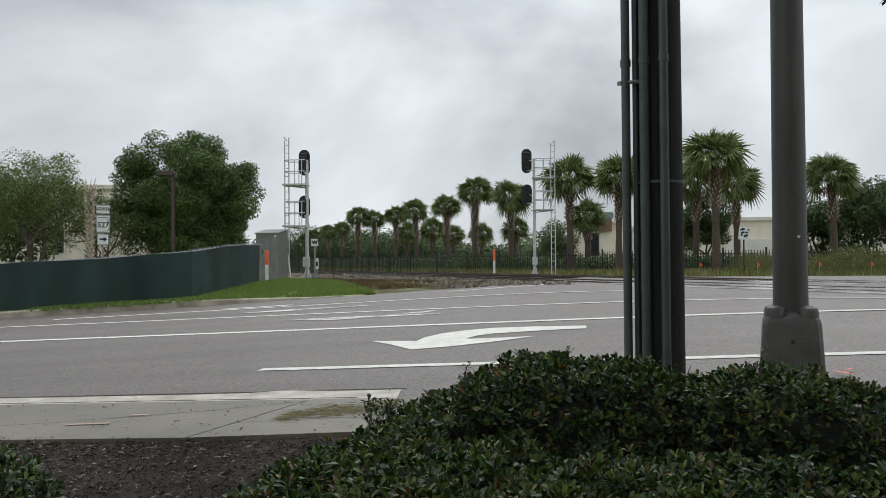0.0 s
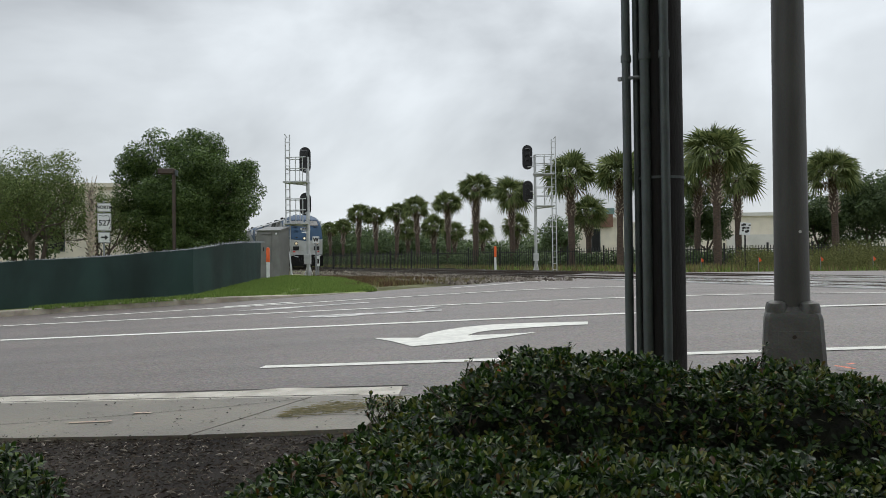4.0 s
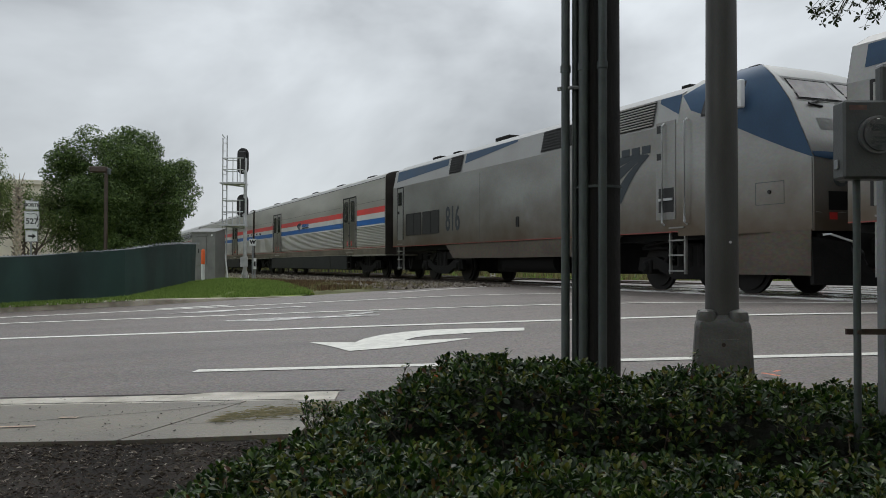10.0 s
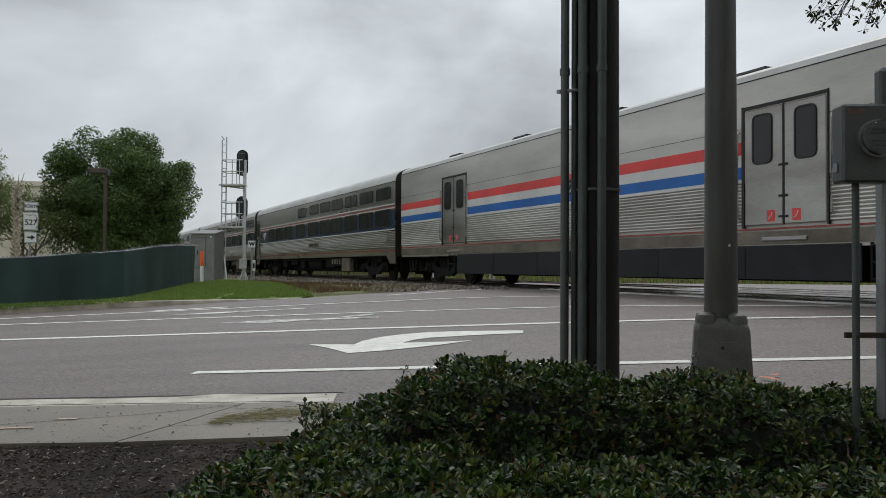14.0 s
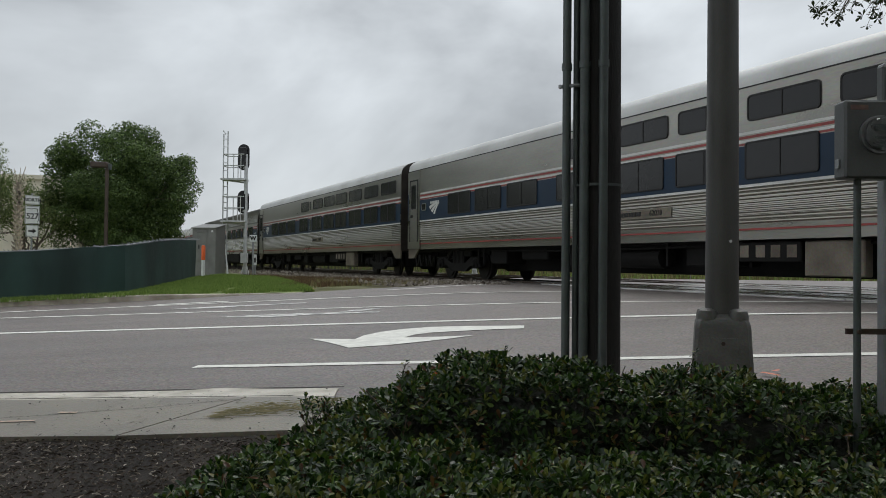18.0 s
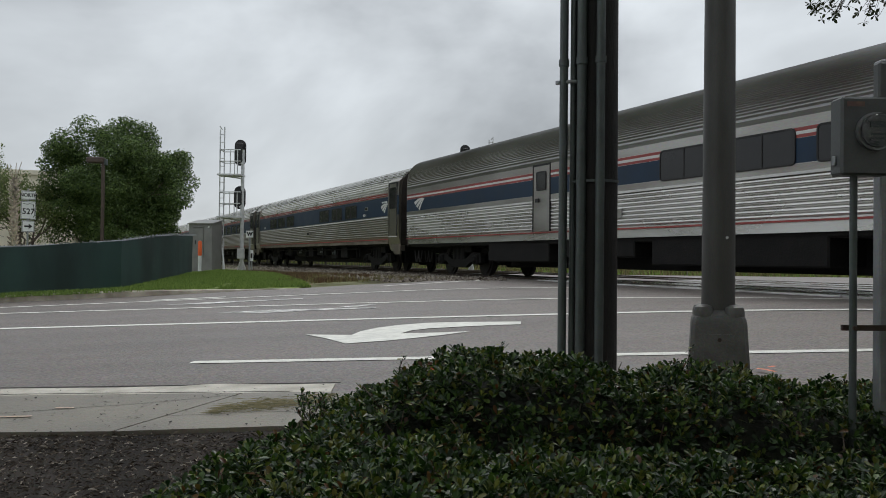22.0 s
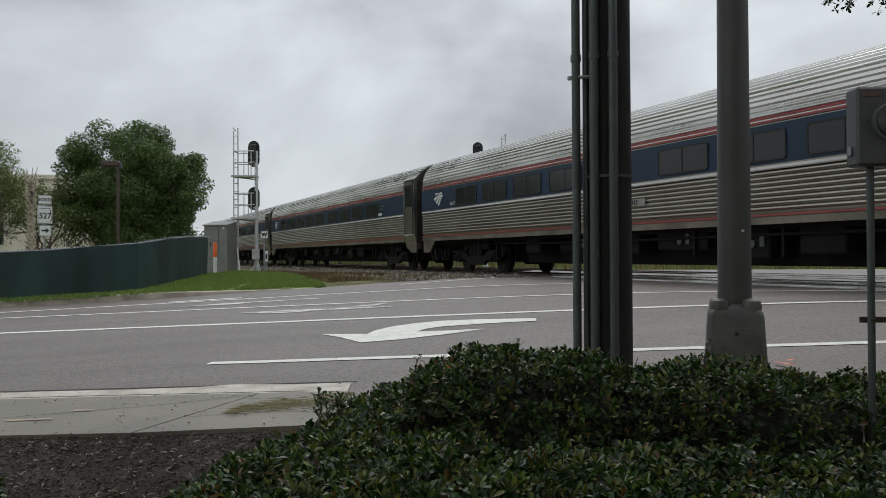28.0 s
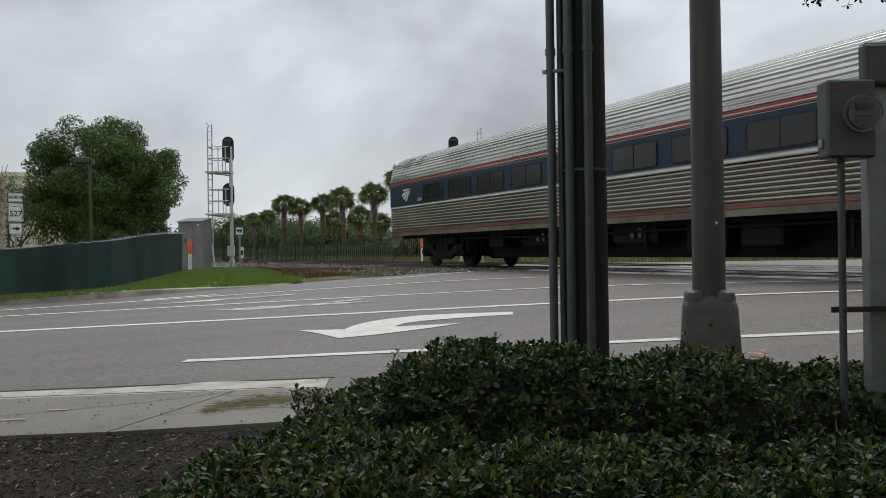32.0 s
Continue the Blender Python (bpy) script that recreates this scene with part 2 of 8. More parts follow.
STAINLESS_DULL = mat("dull_stainless_steel", (0.45, 0.44, 0.42), 0.34, metal=0.85, var=0.14, scale=0.7, fine=25, bump=0.05, stretch=(0.4, 1, 1.6), second=(0.24, 0.21, 0.18), amount=0.6)
SLEEPER_SIDE = mat("brushed_car_side", (0.40, 0.39, 0.355), 0.30, metal=0.9, var=0.12, scale=0.6, fine=22, bump=0.05, stretch=(0.35, 1, 1.6), second=(0.28, 0.26, 0.23), amount=0.5)
ROOF_WHITE = mat("pale_roof_paint", (0.50, 0.50, 0.485), 0.45, metal=0.1, var=0.1, scale=0.8, fine=20, bump=0.05, second=(0.4, 0.39, 0.36), amount=0.5)
SILVER_PAINT = mat("locomotive_silver_paint", (0.31, 0.312, 0.30), 0.36, metal=0.45, var=0.12, scale=0.8, fine=22, bump=0.05, second=(0.21, 0.20, 0.18), amount=0.6, stretch=(0.6, 1, 1))
NOSE_SILVER = mat("pale_nose_paint", (0.50, 0.515, 0.515), 0.34, metal=0.3, var=0.12, scale=1.5, fine=25, bump=0.04, second=(0.42, 0.41, 0.38), amount=0.4)
GRIMY = mat("brown_grimy_sill", (0.095, 0.078, 0.060), 0.6, metal=0.2, var=0.3, scale=1.5, fine=20, bump=0.15, second=(0.09, 0.07, 0.055), amount=0.6, stretch=(0.5, 1, 1))
DULL_RED = mat("dull_red_line", (0.26, 0.06, 0.045), 0.5, var=0.25, scale=2, fine=20, bump=0.05)
BLUE = mat("livery_blue", (0.036, 0.076, 0.138), 0.45, spec=0.22, var=0.12, scale=1.2, fine=30, bump=0.03)
NAVY = mat("livery_navy", (0.010, 0.029, 0.060), 0.42, spec=0.35, var=0.15, scale=1.2, fine=30, bump=0.03)
STRIPE_BLUE = mat("stripe_blue", (0.014, 0.125, 0.43), 0.42, var=0.12, scale=1.0, fine=30, bump=0.03)
STRIPE_RED = mat("stripe_red", (0.74, 0.065, 0.06), 0.42, var=0.14, scale=1.0, fine=30, bump=0.03)
STRIPE_WHITE = mat("stripe_white", (0.66, 0.66, 0.64), 0.42, var=0.1, scale=1.0, fine=30, bump=0.03)
GLASS_DARK = mat("tinted_glass", (0.021, 0.021, 0.022), 0.2, var=0.1, scale=2, bump=0, spec=0.45)
GLASS_CAB = mat("windshield_glass", (0.30, 0.30, 0.27), 0.08, var=0.2, scale=2, bump=0, spec=0.9)
GRILLE = mat("dark_grille", (0.012, 0.012, 0.012), 0.6, var=0.2, scale=5, bump=0.1)
LAMP_ON = glow_mat("headlamp_glow", (1.0, 0.85, 0.6), 0.75)
LAMP_DIM = glow_mat("ditch_lamp_glow", (0.85, 0.66, 0.42), 0.35)
BARK = mat("bark", (0.11, 0.085, 0.065), 0.85, var=0.3, scale=5, fine=30, bump=0.8, stretch=(2, 2, 0.5))
PALM_BARK = mat("palm_bark", (0.095, 0.066, 0.050), 0.85, var=0.4, scale=7, fine=25, bump=0.9, stretch=(1, 1, 3))
STUCCO = mat("cream_stucco", (0.76, 0.70, 0.58), 0.8, var=0.08, scale=1.0, fine=30, bump=0.2)
STUCCO_WHITE = mat("white_stucco", (0.70, 0.68, 0.63), 0.8, var=0.08, scale=1.0, fine=30, bump=0.2)
TEAL_ROOF = mat("teal_metal_roof", (0.17, 0.26, 0.25), 0.5, metal=0.2, var=0.1, scale=2, bump=0.05)
BROWN_METAL = mat("brown_metal", (0.06, 0.04, 0.03), 0.5, var=0.2, scale=4, bump=0.05)
ORANGE_SPRAY = mat("orange_spray_paint", (0.78, 0.22, 0.12), 0.7, var=0.4, scale=25, fine=80, bump=0.2)
L_HEDGE = leaf_mat("hedge_leaf", (0.007, 0.021, 0.005), (0.056, 0.112, 0.018), 0.36, 0.36)


def more_tones(m, tones):
    """Further stops on a foliage's ramp of tones."""
    for nd in m.node_tree.nodes:
        if nd.bl_idname == "ShaderNodeValToRGB":
            nd.color_ramp.elements[-1].position = 0.78
            for p, c in tones:
                nd.color_ramp.elements.new(p).color = (*c, 1)


more_tones(L_HEDGE, ((0.42, (0.017, 0.043, 0.009)), (0.86, (0.115, 0.175, 0.030)), (0.94, (0.17, 0.18, 0.035)), (0.97, (0.13, 0.06, 0.02)), (1.0, (0.07, 0.028, 0.014))))
STONE = leaf_mat("crushed_stone", (0.075, 0.060, 0.048), (0.36, 0.32, 0.27), 0.85, 0.2)
CHIP = leaf_mat("wood_chip", (0.022, 0.017, 0.014), (0.13, 0.105, 0.083), 0.85, 0.1)
more_tones(CHIP, ((0.87, (0.27, 0.23, 0.19)), (1.0, (0.50, 0.45, 0.39))))
L_BROWN = leaf_mat("brown_dead_weed", (0.055, 0.035, 0.022), (0.20, 0.13, 0.075), 0.8, 0.1)
WET_PANEL = mat("wet_pale_panel", (0.46, 0.455, 0.44), 0.16, var=0.2, scale=1.5, fine=40, bump=0.1, second=(0.2, 0.19, 0.18), amount=0.6)
L_OAK = leaf_mat("oak_leaf", (0.024, 0.053, 0.016), (0.145, 0.215, 0.060), 0.5, 0.25)
# the oak's leaf again, its backlit shade put into a darker colour
L_TWIG_LEAF = leaf_mat("oak_leaf_shade_tone", (0.010, 0.018, 0.006), (0.040, 0.058, 0.016), 0.5, 0.2)
L_LIGHT = leaf_mat("light_leaf", (0.065, 0.10, 0.032), (0.23, 0.285, 0.10), 0.55, 0.2)
L_SCRUB = leaf_mat("dry_scrub_leaf", (0.060, 0.075, 0.026), (0.21, 0.21, 0.085), 0.8, 0.05)
L_PALM = leaf_mat("palm_leaf", (0.050, 0.078, 0.026), (0.215, 0.25, 0.095), 0.6, 0.12)
L_DEAD = leaf_mat("dead_frond", (0.10, 0.07, 0.035), (0.22, 0.165, 0.09), 0.7)
L_GRASS = leaf_mat("grass_blade", (0.090, 0.150, 0.030), (0.26, 0.36, 0.095), 0.6, 0.15)
L_WEED = leaf_mat("dry_weed", (0.09, 0.085, 0.03), (0.24, 0.20, 0.09), 0.7)
L_FAR = leaf_mat("far_wood_leaf", (0.035, 0.065, 0.024), (0.12, 0.17, 0.06), 0.6)

# ---- mesh tools ----


def box(bm, x0, x1, y0, y1, z0, z1, bevel=0.0):
    vs = [bm.verts.new((x, y, z)) for x in (x0, x1) for y in (y0, y1) for z in (z0, z1)]
    fs = [bm.faces.new([vs[i] for i in q]) for q in ((0, 1, 3, 2), (4, 6, 7, 5), (0, 4, 5, 1), (2, 3, 7, 6), (0, 2, 6, 4), (1, 5, 7, 3))]
    if bevel:
        bmesh.ops.bevel(bm, geom=list({e for f in fs for e in f.edges}), offset=bevel, segments=1, affect="EDGES")
    return bm


def cyl(bm, a, b, r, r2=None, seg=12, cap=True):
    a, b = Vector(a), Vector(b)
    r2 = r if r2 is None else r2
    q = (b - a).to_track_quat("Z", "Y")
    rings = []
    for p, rr in ((a, r), (b, r2)):
        rings.append([bm.verts.new(p + q @ Vector((rr * math.cos(2 * math.pi * i / seg), rr * math.sin(2 * math.pi * i / seg), 0))) for i in range(seg)])
    for i in range(seg):
        j = (i + 1) % seg
        bm.faces.new((rings[0][i], rings[0][j], rings[1][j], rings[1][i]))
    if cap:
        bm.faces.new(rings[0][::-1])
        bm.faces.new(rings[1])
    return bm


def tube(bm, pts, radii, seg=8):
    """A tube through the points."""
    pts = [Vector(p) for p in pts]
    rings = []
    for i, p in enumerate(pts):
        d = (pts[min(i + 1, len(pts) - 1)] - pts[max(i - 1, 0)]).normalized()
        q = d.to_track_quat("Z", "Y")
        r = radii[i] if isinstance(radii, (list, tuple)) else radii
        rings.append([bm.verts.new(p + q @ Vector((r * math.cos(2 * math.pi * k / seg), r * math.sin(2 * math.pi * k / seg), 0))) for k in range(seg)])
    for a, b in zip(rings, rings[1:]):
        for i in range(seg):
            j = (i + 1) % seg
            bm.faces.new((a[i], a[j], b[j], b[i]))
    bm.faces.new(rings[0][::-1])
    bm.faces.new(rings[-1])
    return bm


def lathe(bm, prof, seg=24, at=(0, 0, 0)):
    """Rings of (radius, z) about the upright axis."""
    o = Vector(at)
    rings = [[bm.verts.new(o + Vector((r * math.cos(2 * math.pi * i / seg), r * math.sin(2 * math.pi * i / seg), z))) for i in range(seg)] for r, z in prof]
    for a, b in zip(rings, rings[1:]):
        for i in range(seg):
            j = (i + 1) % seg
            bm.faces.new((a[i], a[j], b[j], b[i]))
    bm.faces.new(rings[0][::-1])
    bm.faces.new(rings[-1])
    return bm


def along(bm, prof, x0, x1, closed=True, cap=True):
    """A profile of (y, z), drawn out from x0 to x1."""
    a = [bm.verts.new((x0, y, z)) for y, z in prof]
    b = [bm.verts.new((x1, y, z)) for y, z in prof]
    n = len(prof)
    for i in range(n if closed else n - 1):
        j = (i + 1) % n
        bm.faces.new((a[i], a[j], b[j], b[i]))
    if cap and closed:
        bm.faces.new(a[::-1])
        bm.faces.new(b)
    return bm


def slab(bm, poly, z0, z1):
    """A flat polygon in x, y with thickness."""
    a = [bm.verts.new((x, y, z0)) for x, y in poly]
    b = [bm.verts.new((x, y, z1)) for x, y in poly]
    n = len(poly)
    for i in range(n):
        j = (i + 1) % n
        bm.faces.new((a[i], a[j], b[j], b[i]))
    bm.faces.new(a[::-1])
    bm.faces.new(b)
    return bm


def mesh_of(name, bm, material, smooth=True):
    bmesh.ops.recalc_face_normals(bm, faces=bm.faces)
    me = bpy.data.meshes.new(name)
    bm.to_mesh(me)
    bm.free()
    me.materials.append(material)
    if smooth:
        me.shade_smooth()
        me.set_sharp_from_angle(angle=radians(32))
    return me


def raw_mesh(name, verts, faces, material, smooth=False):
    me = bpy.data.meshes.new(name)
    me.from_pydata(verts.tolist() if hasattr(verts, "tolist") else verts, [], faces.tolist() if hasattr(faces, "tolist") else faces)
    me.materials.append(material)
    if smooth:
        me.shade_smooth()
    return me


def part(name, bm, material, parent, label="", at=None):
    me = bm if isinstance(bm, bpy.types.Mesh) else mesh_of(name, bm, material)
    ob = new(name, me)
    ob.parent = parent
    if at is not None:
        ob.matrix_basis = at
    if label:
        tagged(ob, label)
    return ob


def thing(name, m, label, category, group="", kind=""):
    ob = new(name)
    ob.matrix_basis = m
    return tagged(ob, label, category, group, kind)


def B():
    return bmesh.new()


FONT_CACHE = {}


def letters(text, size, depth=0.004, bold=0.0):
    """The mesh of a word, lying in x and y, centred."""
    key = (text, size, depth, bold)
    if key not in FONT_CACHE:
        cu = bpy.data.curves.new("lettering", "FONT")
        cu.body, cu.size, cu.extrude, cu.align_x, cu.align_y, cu.offset = text, size, depth, "CENTER", "CENTER", bold
        cu.resolution_u = 3
        tmp = bpy.data.objects.new("lettering", cu)
        scene.collection.objects.link(tmp)
        bpy.context.view_layer.update()
        FONT_CACHE[key] = bpy.data.meshes.new_from_object(tmp.evaluated_get(bpy.context.evaluated_depsgraph_get()))
        bpy.data.objects.remove(tmp)
    return FONT_CACHE[key].copy()


# ---- the plan: the ground rises gently to the crossing; rail tops lie at height 0 ----
TRACK = radians(23.97)
TU = Vector((math.sin(TRACK), -math.cos(TRACK), 0))      # the way the train goes
TN = Vector((-math.cos(TRACK), -math.sin(TRACK), 0))     # from the track to the footway
TD = 12.87                                               # from the camera to the near track's middle
ROAD = radians(-9.57)
RU = Vector((math.cos(ROAD), math.sin(ROAD), 0))
RV = Vector((-math.sin(ROAD), math.cos(ROAD), 0))


def ground_z(x, y):
    p = -0.788 + 0.0553 * x + 0.0423 * y
    p = max(p, -1.15)
    k = 0.06
    if p > 1:
        return -0.04
    return -k * math.log(math.exp(-p / k) + math.exp(0.04 / k))


def on_track(s, lat=0.0, z=0.0):
    """s along the track in the train's way, lat towards the footway."""
    return -TN * TD + TU * s + TN * lat + Vector((0, 0, z))


def on_road(u, v, lift=0.0):
    p = RU * u + RV * v
    return Vector((p.x, p.y, ground_z(p.x, p.y) + lift))


def lat_of(x, y):
    return TD + x * TN.x + y * TN.y


def draped(name, poly, material, lift, step=0.5, skirt=0.0, dip=0.0):
    """A sheet inside a polygon (x, y), laid on the ground with its own lift and a skirt at its edge."""
    bm = B()
    vs = [bm.verts.new((x, y, 0)) for x, y in poly]
    f = bm.faces.new(vs)
    xs, ys = [p[0] for p in poly], [p[1] for p in poly]
    for axis, lo, hi in ((0, min(xs), max(xs)), (1, min(ys), max(ys))):
        c = lo + step
        while c < hi:
            co, no = [0, 0, 0], [0, 0, 0]
            co[axis], no[axis] = c, 1
            bmesh.ops.bisect_plane(bm, geom=bm.verts[:] + bm.edges[:] + bm.faces[:], plane_co=co, plane_no=no)
            c += step
    for v in bm.verts:
        v.co.z = ground_z(v.co.x, v.co.y) + (lift(v.co.x, v.co.y) if callable(lift) else lift) + (dip * noise.noise(Vector((v.co.x * 0.8, v.co.y * 0.8, 3))) if dip else 0)
    if skirt:
        edge = [e for e in bm.edges if e.is_boundary]
        r = bmesh.ops.extrude_edge_only(bm, edges=edge)
        for v in [g for g in r["geom"] if isinstance(g, bmesh.types.BMVert)]:
            v.co.z -= skirt
    me = mesh_of(name, bm, material)
    ob = new(name, me)
    return ob
BAGGAGE_SIDE = mat("pale_steel_side", (0.61, 0.595, 0.555), 0.33, metal=0.55, var=0.08, scale=0.6, fine=22, bump=0.03, stretch=(0.35, 1, 1.6), second=(0.30, 0.28, 0.24), amount=0.5)
# silver paint made paler, for the sky that the roof slopes reflect
LOCO_TOP = mat("sky_toned_locomotive_roof", (0.31, 0.312, 0.305), 0.40, metal=0.2, var=0.1, scale=0.9, fine=22, bump=0.04, second=(0.32, 0.31, 0.29), amount=0.5)
KERB_GREY = mat("dirty_kerb", (0.40, 0.36, 0.29), 0.7, var=0.2, scale=3, fine=40, bump=0.3, second=(0.20, 0.165, 0.12), amount=0.5)

# ---- the setting ----


def build_ground():
    """One sheet to the horizon, fine near by."""
    g = [0, 1, 2, 3, 4, 5, 6, 8, 10, 12, 14, 16, 18, 20, 22, 24, 26, 28, 31, 34, 38, 43, 50, 60, 75, 100, 140, 200, 320, 600, 1200, 2500]
    c = [-a for a in g[:0:-1]] + g
    vs, fs = [], []
    n = len(c)
    for y in c:
        for x in c:
            z = ground_z(x, y) - 0.10
            lat = lat_of(x, y)
            if lat < -9:
                z -= 0.12 * min(1.0, (-9 - lat) / 4)
            vs.append((x, y, z))
    for j in range(n - 1):
        for i in range(n - 1):
            fs.append((j * n + i, j * n + i + 1, (j + 1) * n + i + 1, (j + 1) * n + i))
    ob = new("ground", raw_mesh("ground", vs, fs, GRASS_GROUND, True))
    tagged(ob, "rough grassy ground reaching to the horizon", "ground", kind="structure")


def verge_lift(x, y):
    """The verge lies a kerb's height above the street and sinks to it by the crossing."""
    f = min(1.0, max(0.0, (-6.4 - (x * RU.x + y * RU.y)) / 3.6))
    back = min(1.0, max(0.0, (x * RV.x + y * RV.y - 20.5) / 5.5))
    return 0.005 + 0.125 * f * f * (3 - 2 * f) * (1 - 0.75 * back)


def uvp(*pts):
    return [tuple((RU * u + RV * v)[:2]) for u, v in pts]


build_ground()
KERB_FAR = [(-60, 14.6), (-30, 15.5), (-14.3, 16.18), (-11.9, 16.68), (-10.4, 16.95), (-9.1, 17.12), (-8.3, 17.42), (-7.4, 17.72), (-6.2, 17.98)]
road_poly = uvp((-60, 6.44), (60, 6.44)) + [(60, 12), (42, 31), (14, 32.5), (3.2, 33.5), (1.0, 27.0), (0.3, 22.8), (-0.7, 20.2), (-1.8, 19.45)] + uvp(*KERB_FAR[::-1])
road = tagged(draped("road", road_poly, ASPHALT, 0.0, 1.0), "worn grey wet asphalt of a wide street", "road", kind="structure")
pavement = thing("pavement", pose(0, 0, 0), "wet stained concrete drive apron beside the street", "pavement", "", "structure")
# slabs with open joints; the last joint runs askew
joints = [((-60, 5.12), (-60, 6.42)), ((-26, 5.13), (-26, 6.42)), ((-13.2, 5.13), (-13.0, 6.42)), ((-6.9, 5.13), (-6.7, 6.42)), ((-3.06, 5.20), (-2.66, 6.42)), ((-1.85, 5.33), (-1.92, 6.42))]
for (a0, a1), (b0, b1) in zip(joints, joints[1:]):
    g = 0.008
    ob = draped("slab", uvp((a0[0] + g, a0[1]), (b0[0] - g, b0[1]), (b1[0] - g, b1[1]), (a1[0] + g, a1[1])), CONCRETE, 0.02, 0.6, 0.12)
    ob.parent = pavement
edge = []
rg = np.random.default_rng(2)
u = -2.02
while u > -14:
    edge.append((u, 6.745 + 0.085 * noise.noise(Vector((u * 1.1, 0, 0))) + 0.025 * rg.random() + (0.06 if -3.3 < u < -2.0 else 0)))
    u -= 0.12 + 0.2 * rg.random()
gutter = draped("gutter", uvp((-60, 6.428), (-1.95, 6.428), *edge, (-60, 6.73)), CONCRETE_PALE, 0.012, 0.5, 0.1)
tagged(gutter, "pale worn concrete gutter strip", "gutter", kind="structure")
side_pave = draped("pavement_edge", uvp((-1.85, 5.5), (40, 5.5), (40, 6.42), (-1.91, 6.42)), CONCRETE, 0.012, 0.6, 0.1)
tagged(side_pave, "grey wet concrete footway by the pole", "pavement", kind="structure")
mulch = draped("mulch_bed", uvp((-60, -8), (40, -8), (40, 5.49), (-1.8, 5.49), (-1.82, 5.31), (-60, 5.11)), MULCH, -0.01, 0.8, 0.1, dip=0.02)
tagged(mulch, "dark soil bed strewn with wood chips", "soil", kind="structure")


def strip(bm, pts, w, lift):
    """A painted band through points (u, v) of the road."""
    fine = []
    for (u0, v0), (u1, v1) in zip(pts, pts[1:]):
        k = max(1, int(math.hypot(u1 - u0, v1 - v0) / 0.7))
        fine += [(u0 + (u1 - u0) * i / k, v0 + (v1 - v0) * i / k) for i in range(k)]
    fine.append(pts[-1])
    prev = None
    for i, (u, v) in enumerate(fine):
        a, b = fine[max(i - 1, 0)], fine[min(i + 1, len(fine) - 1)]
        d = math.hypot(b[0] - a[0], b[1] - a[1])
        nu, nv = -(b[1] - a[1]) / d, (b[0] - a[0]) / d
        j = 0.012 * noise.noise(Vector((u * 2.3, v, 0)))
        cur = [bm.verts.new(on_road(u + nu * (s * w / 2 + j), v + nv * (s * w / 2 + j), lift)) for s in (-1, 1)]
        if prev:
            bm.faces.new((prev[0], cur[0], cur[1], prev[1]))
        prev = cur


def paint(name, polys, label):
    bm = B()
    for p in polys:
        strip(bm, p[0], p[1], 0.006)
    ob = new(name, mesh_of(name, bm, PAINT_WHITE, False))
    tagged(ob, label, "road marking", kind="structure")


def flat_mark(name, polys, material, label, lift=0.006):
    bm = B()
    for poly in polys:
        bm.faces.new([bm.verts.new(on_road(u, v, lift)) for u, v in poly])
    bmesh.ops.triangulate(bm, faces=bm.faces)
    ob = new(name, mesh_of(name, bm, material, False))
    return tagged(ob, label, "road marking", kind="structure")


paint("lane_line", [([(-3.9, 8.07), (60, 8.03)], 0.15)], "worn solid white lane line")
paint("lane_line", [([(-60, 11.5), (60, 11.6)], 0.15)], "worn solid white lane line")
paint("lane_line", [([(-60, 14.15), (3.0, 13.95), (9, 13.95)], 0.11)], "thin worn white lane line")
paint("lane_line", [([(-12, 15.2), (-6.9, 15.82), (-4.2, 16.25), (-1.75, 16.95), (0.6, 17.7)], 0.12)], "thin worn white lane line")
paint("edge_line", [([(-4.3, 18.15), (-3.55, 19.2), (-2.75, 21.5), (-2.4, 24.0)], 0.12)], "thin worn white line along the crossing's edge")
paint("lane_line", [([(-8.5, 15.85), (-7.8, 16.0), (-7.1, 16.15)], 0.16)], "short white dash on the street")


def turn_arrow(name, u, v, k, label, tall=1.0, material=None):
    """A curved turn arrow: head to the left, a swept shaft and a pointed barb."""
    out = [(0.0, 0.0), (0.62, -0.14), (0.64, 0.18), (0.78, 0.50), (1.02, 0.74), (1.35, 0.89), (1.80, 0.89), (2.57, 0.78),
           (2.59, 0.49), (2.28, 0.48), (1.94, 0.42), (1.47, 0.30), (1.29, 0.15), (1.21, -0.10), (1.34, -0.11), (1.68, -0.10), (2.04, -0.06),
           (1.72, -0.36), (1.43, -0.55), (1.15, -0.72), (0.90, -0.80), (0.75, -0.86), (0.37, -0.38)]
    flat_mark(name, [[(u + a * k, v + b * k * tall) for a, b in out]], material or PAINT_WHITE, label)


def dark_line(name, pts, w, label, lift):
    bm = B()
    strip(bm, pts, w, lift)
    tagged(new(name, mesh_of(name, bm, CRACK, False)), label, "crack", kind="structure")


CRACK = mat("dark_crack", (0.035, 0.03, 0.026), 0.9, var=0.3, scale=20, bump=0.2)
dark_line("crack", [(-5.8, 5.35), (-4.4, 5.72), (-3.3, 6.05), (-2.7, 6.33)], 0.007, "thin dark crack across the concrete apron", 0.0225)
dark_line("crack", [(-2.9, 5.62), (-2.2, 5.75), (-1.95, 5.72)], 0.006, "thin dark crack across the concrete apron", 0.0225)
dark_line("gutter_joint", [(-30, 6.50), (-8, 6.50), (-4, 6.505), (-2.3, 6.49)], 0.014, "dirty seam along the gutter", 0.0145)
dark_line("asphalt_seam", [(-40, 6.86), (-8, 6.84), (-3.4, 6.86), (-2.0, 6.90)], 0.03, "ragged dark edge of the asphalt", 0.003)
turn_arrow("turn_arrow", -3.36, 10.02, 1.0, "white left-turn arrow painted on asphalt")
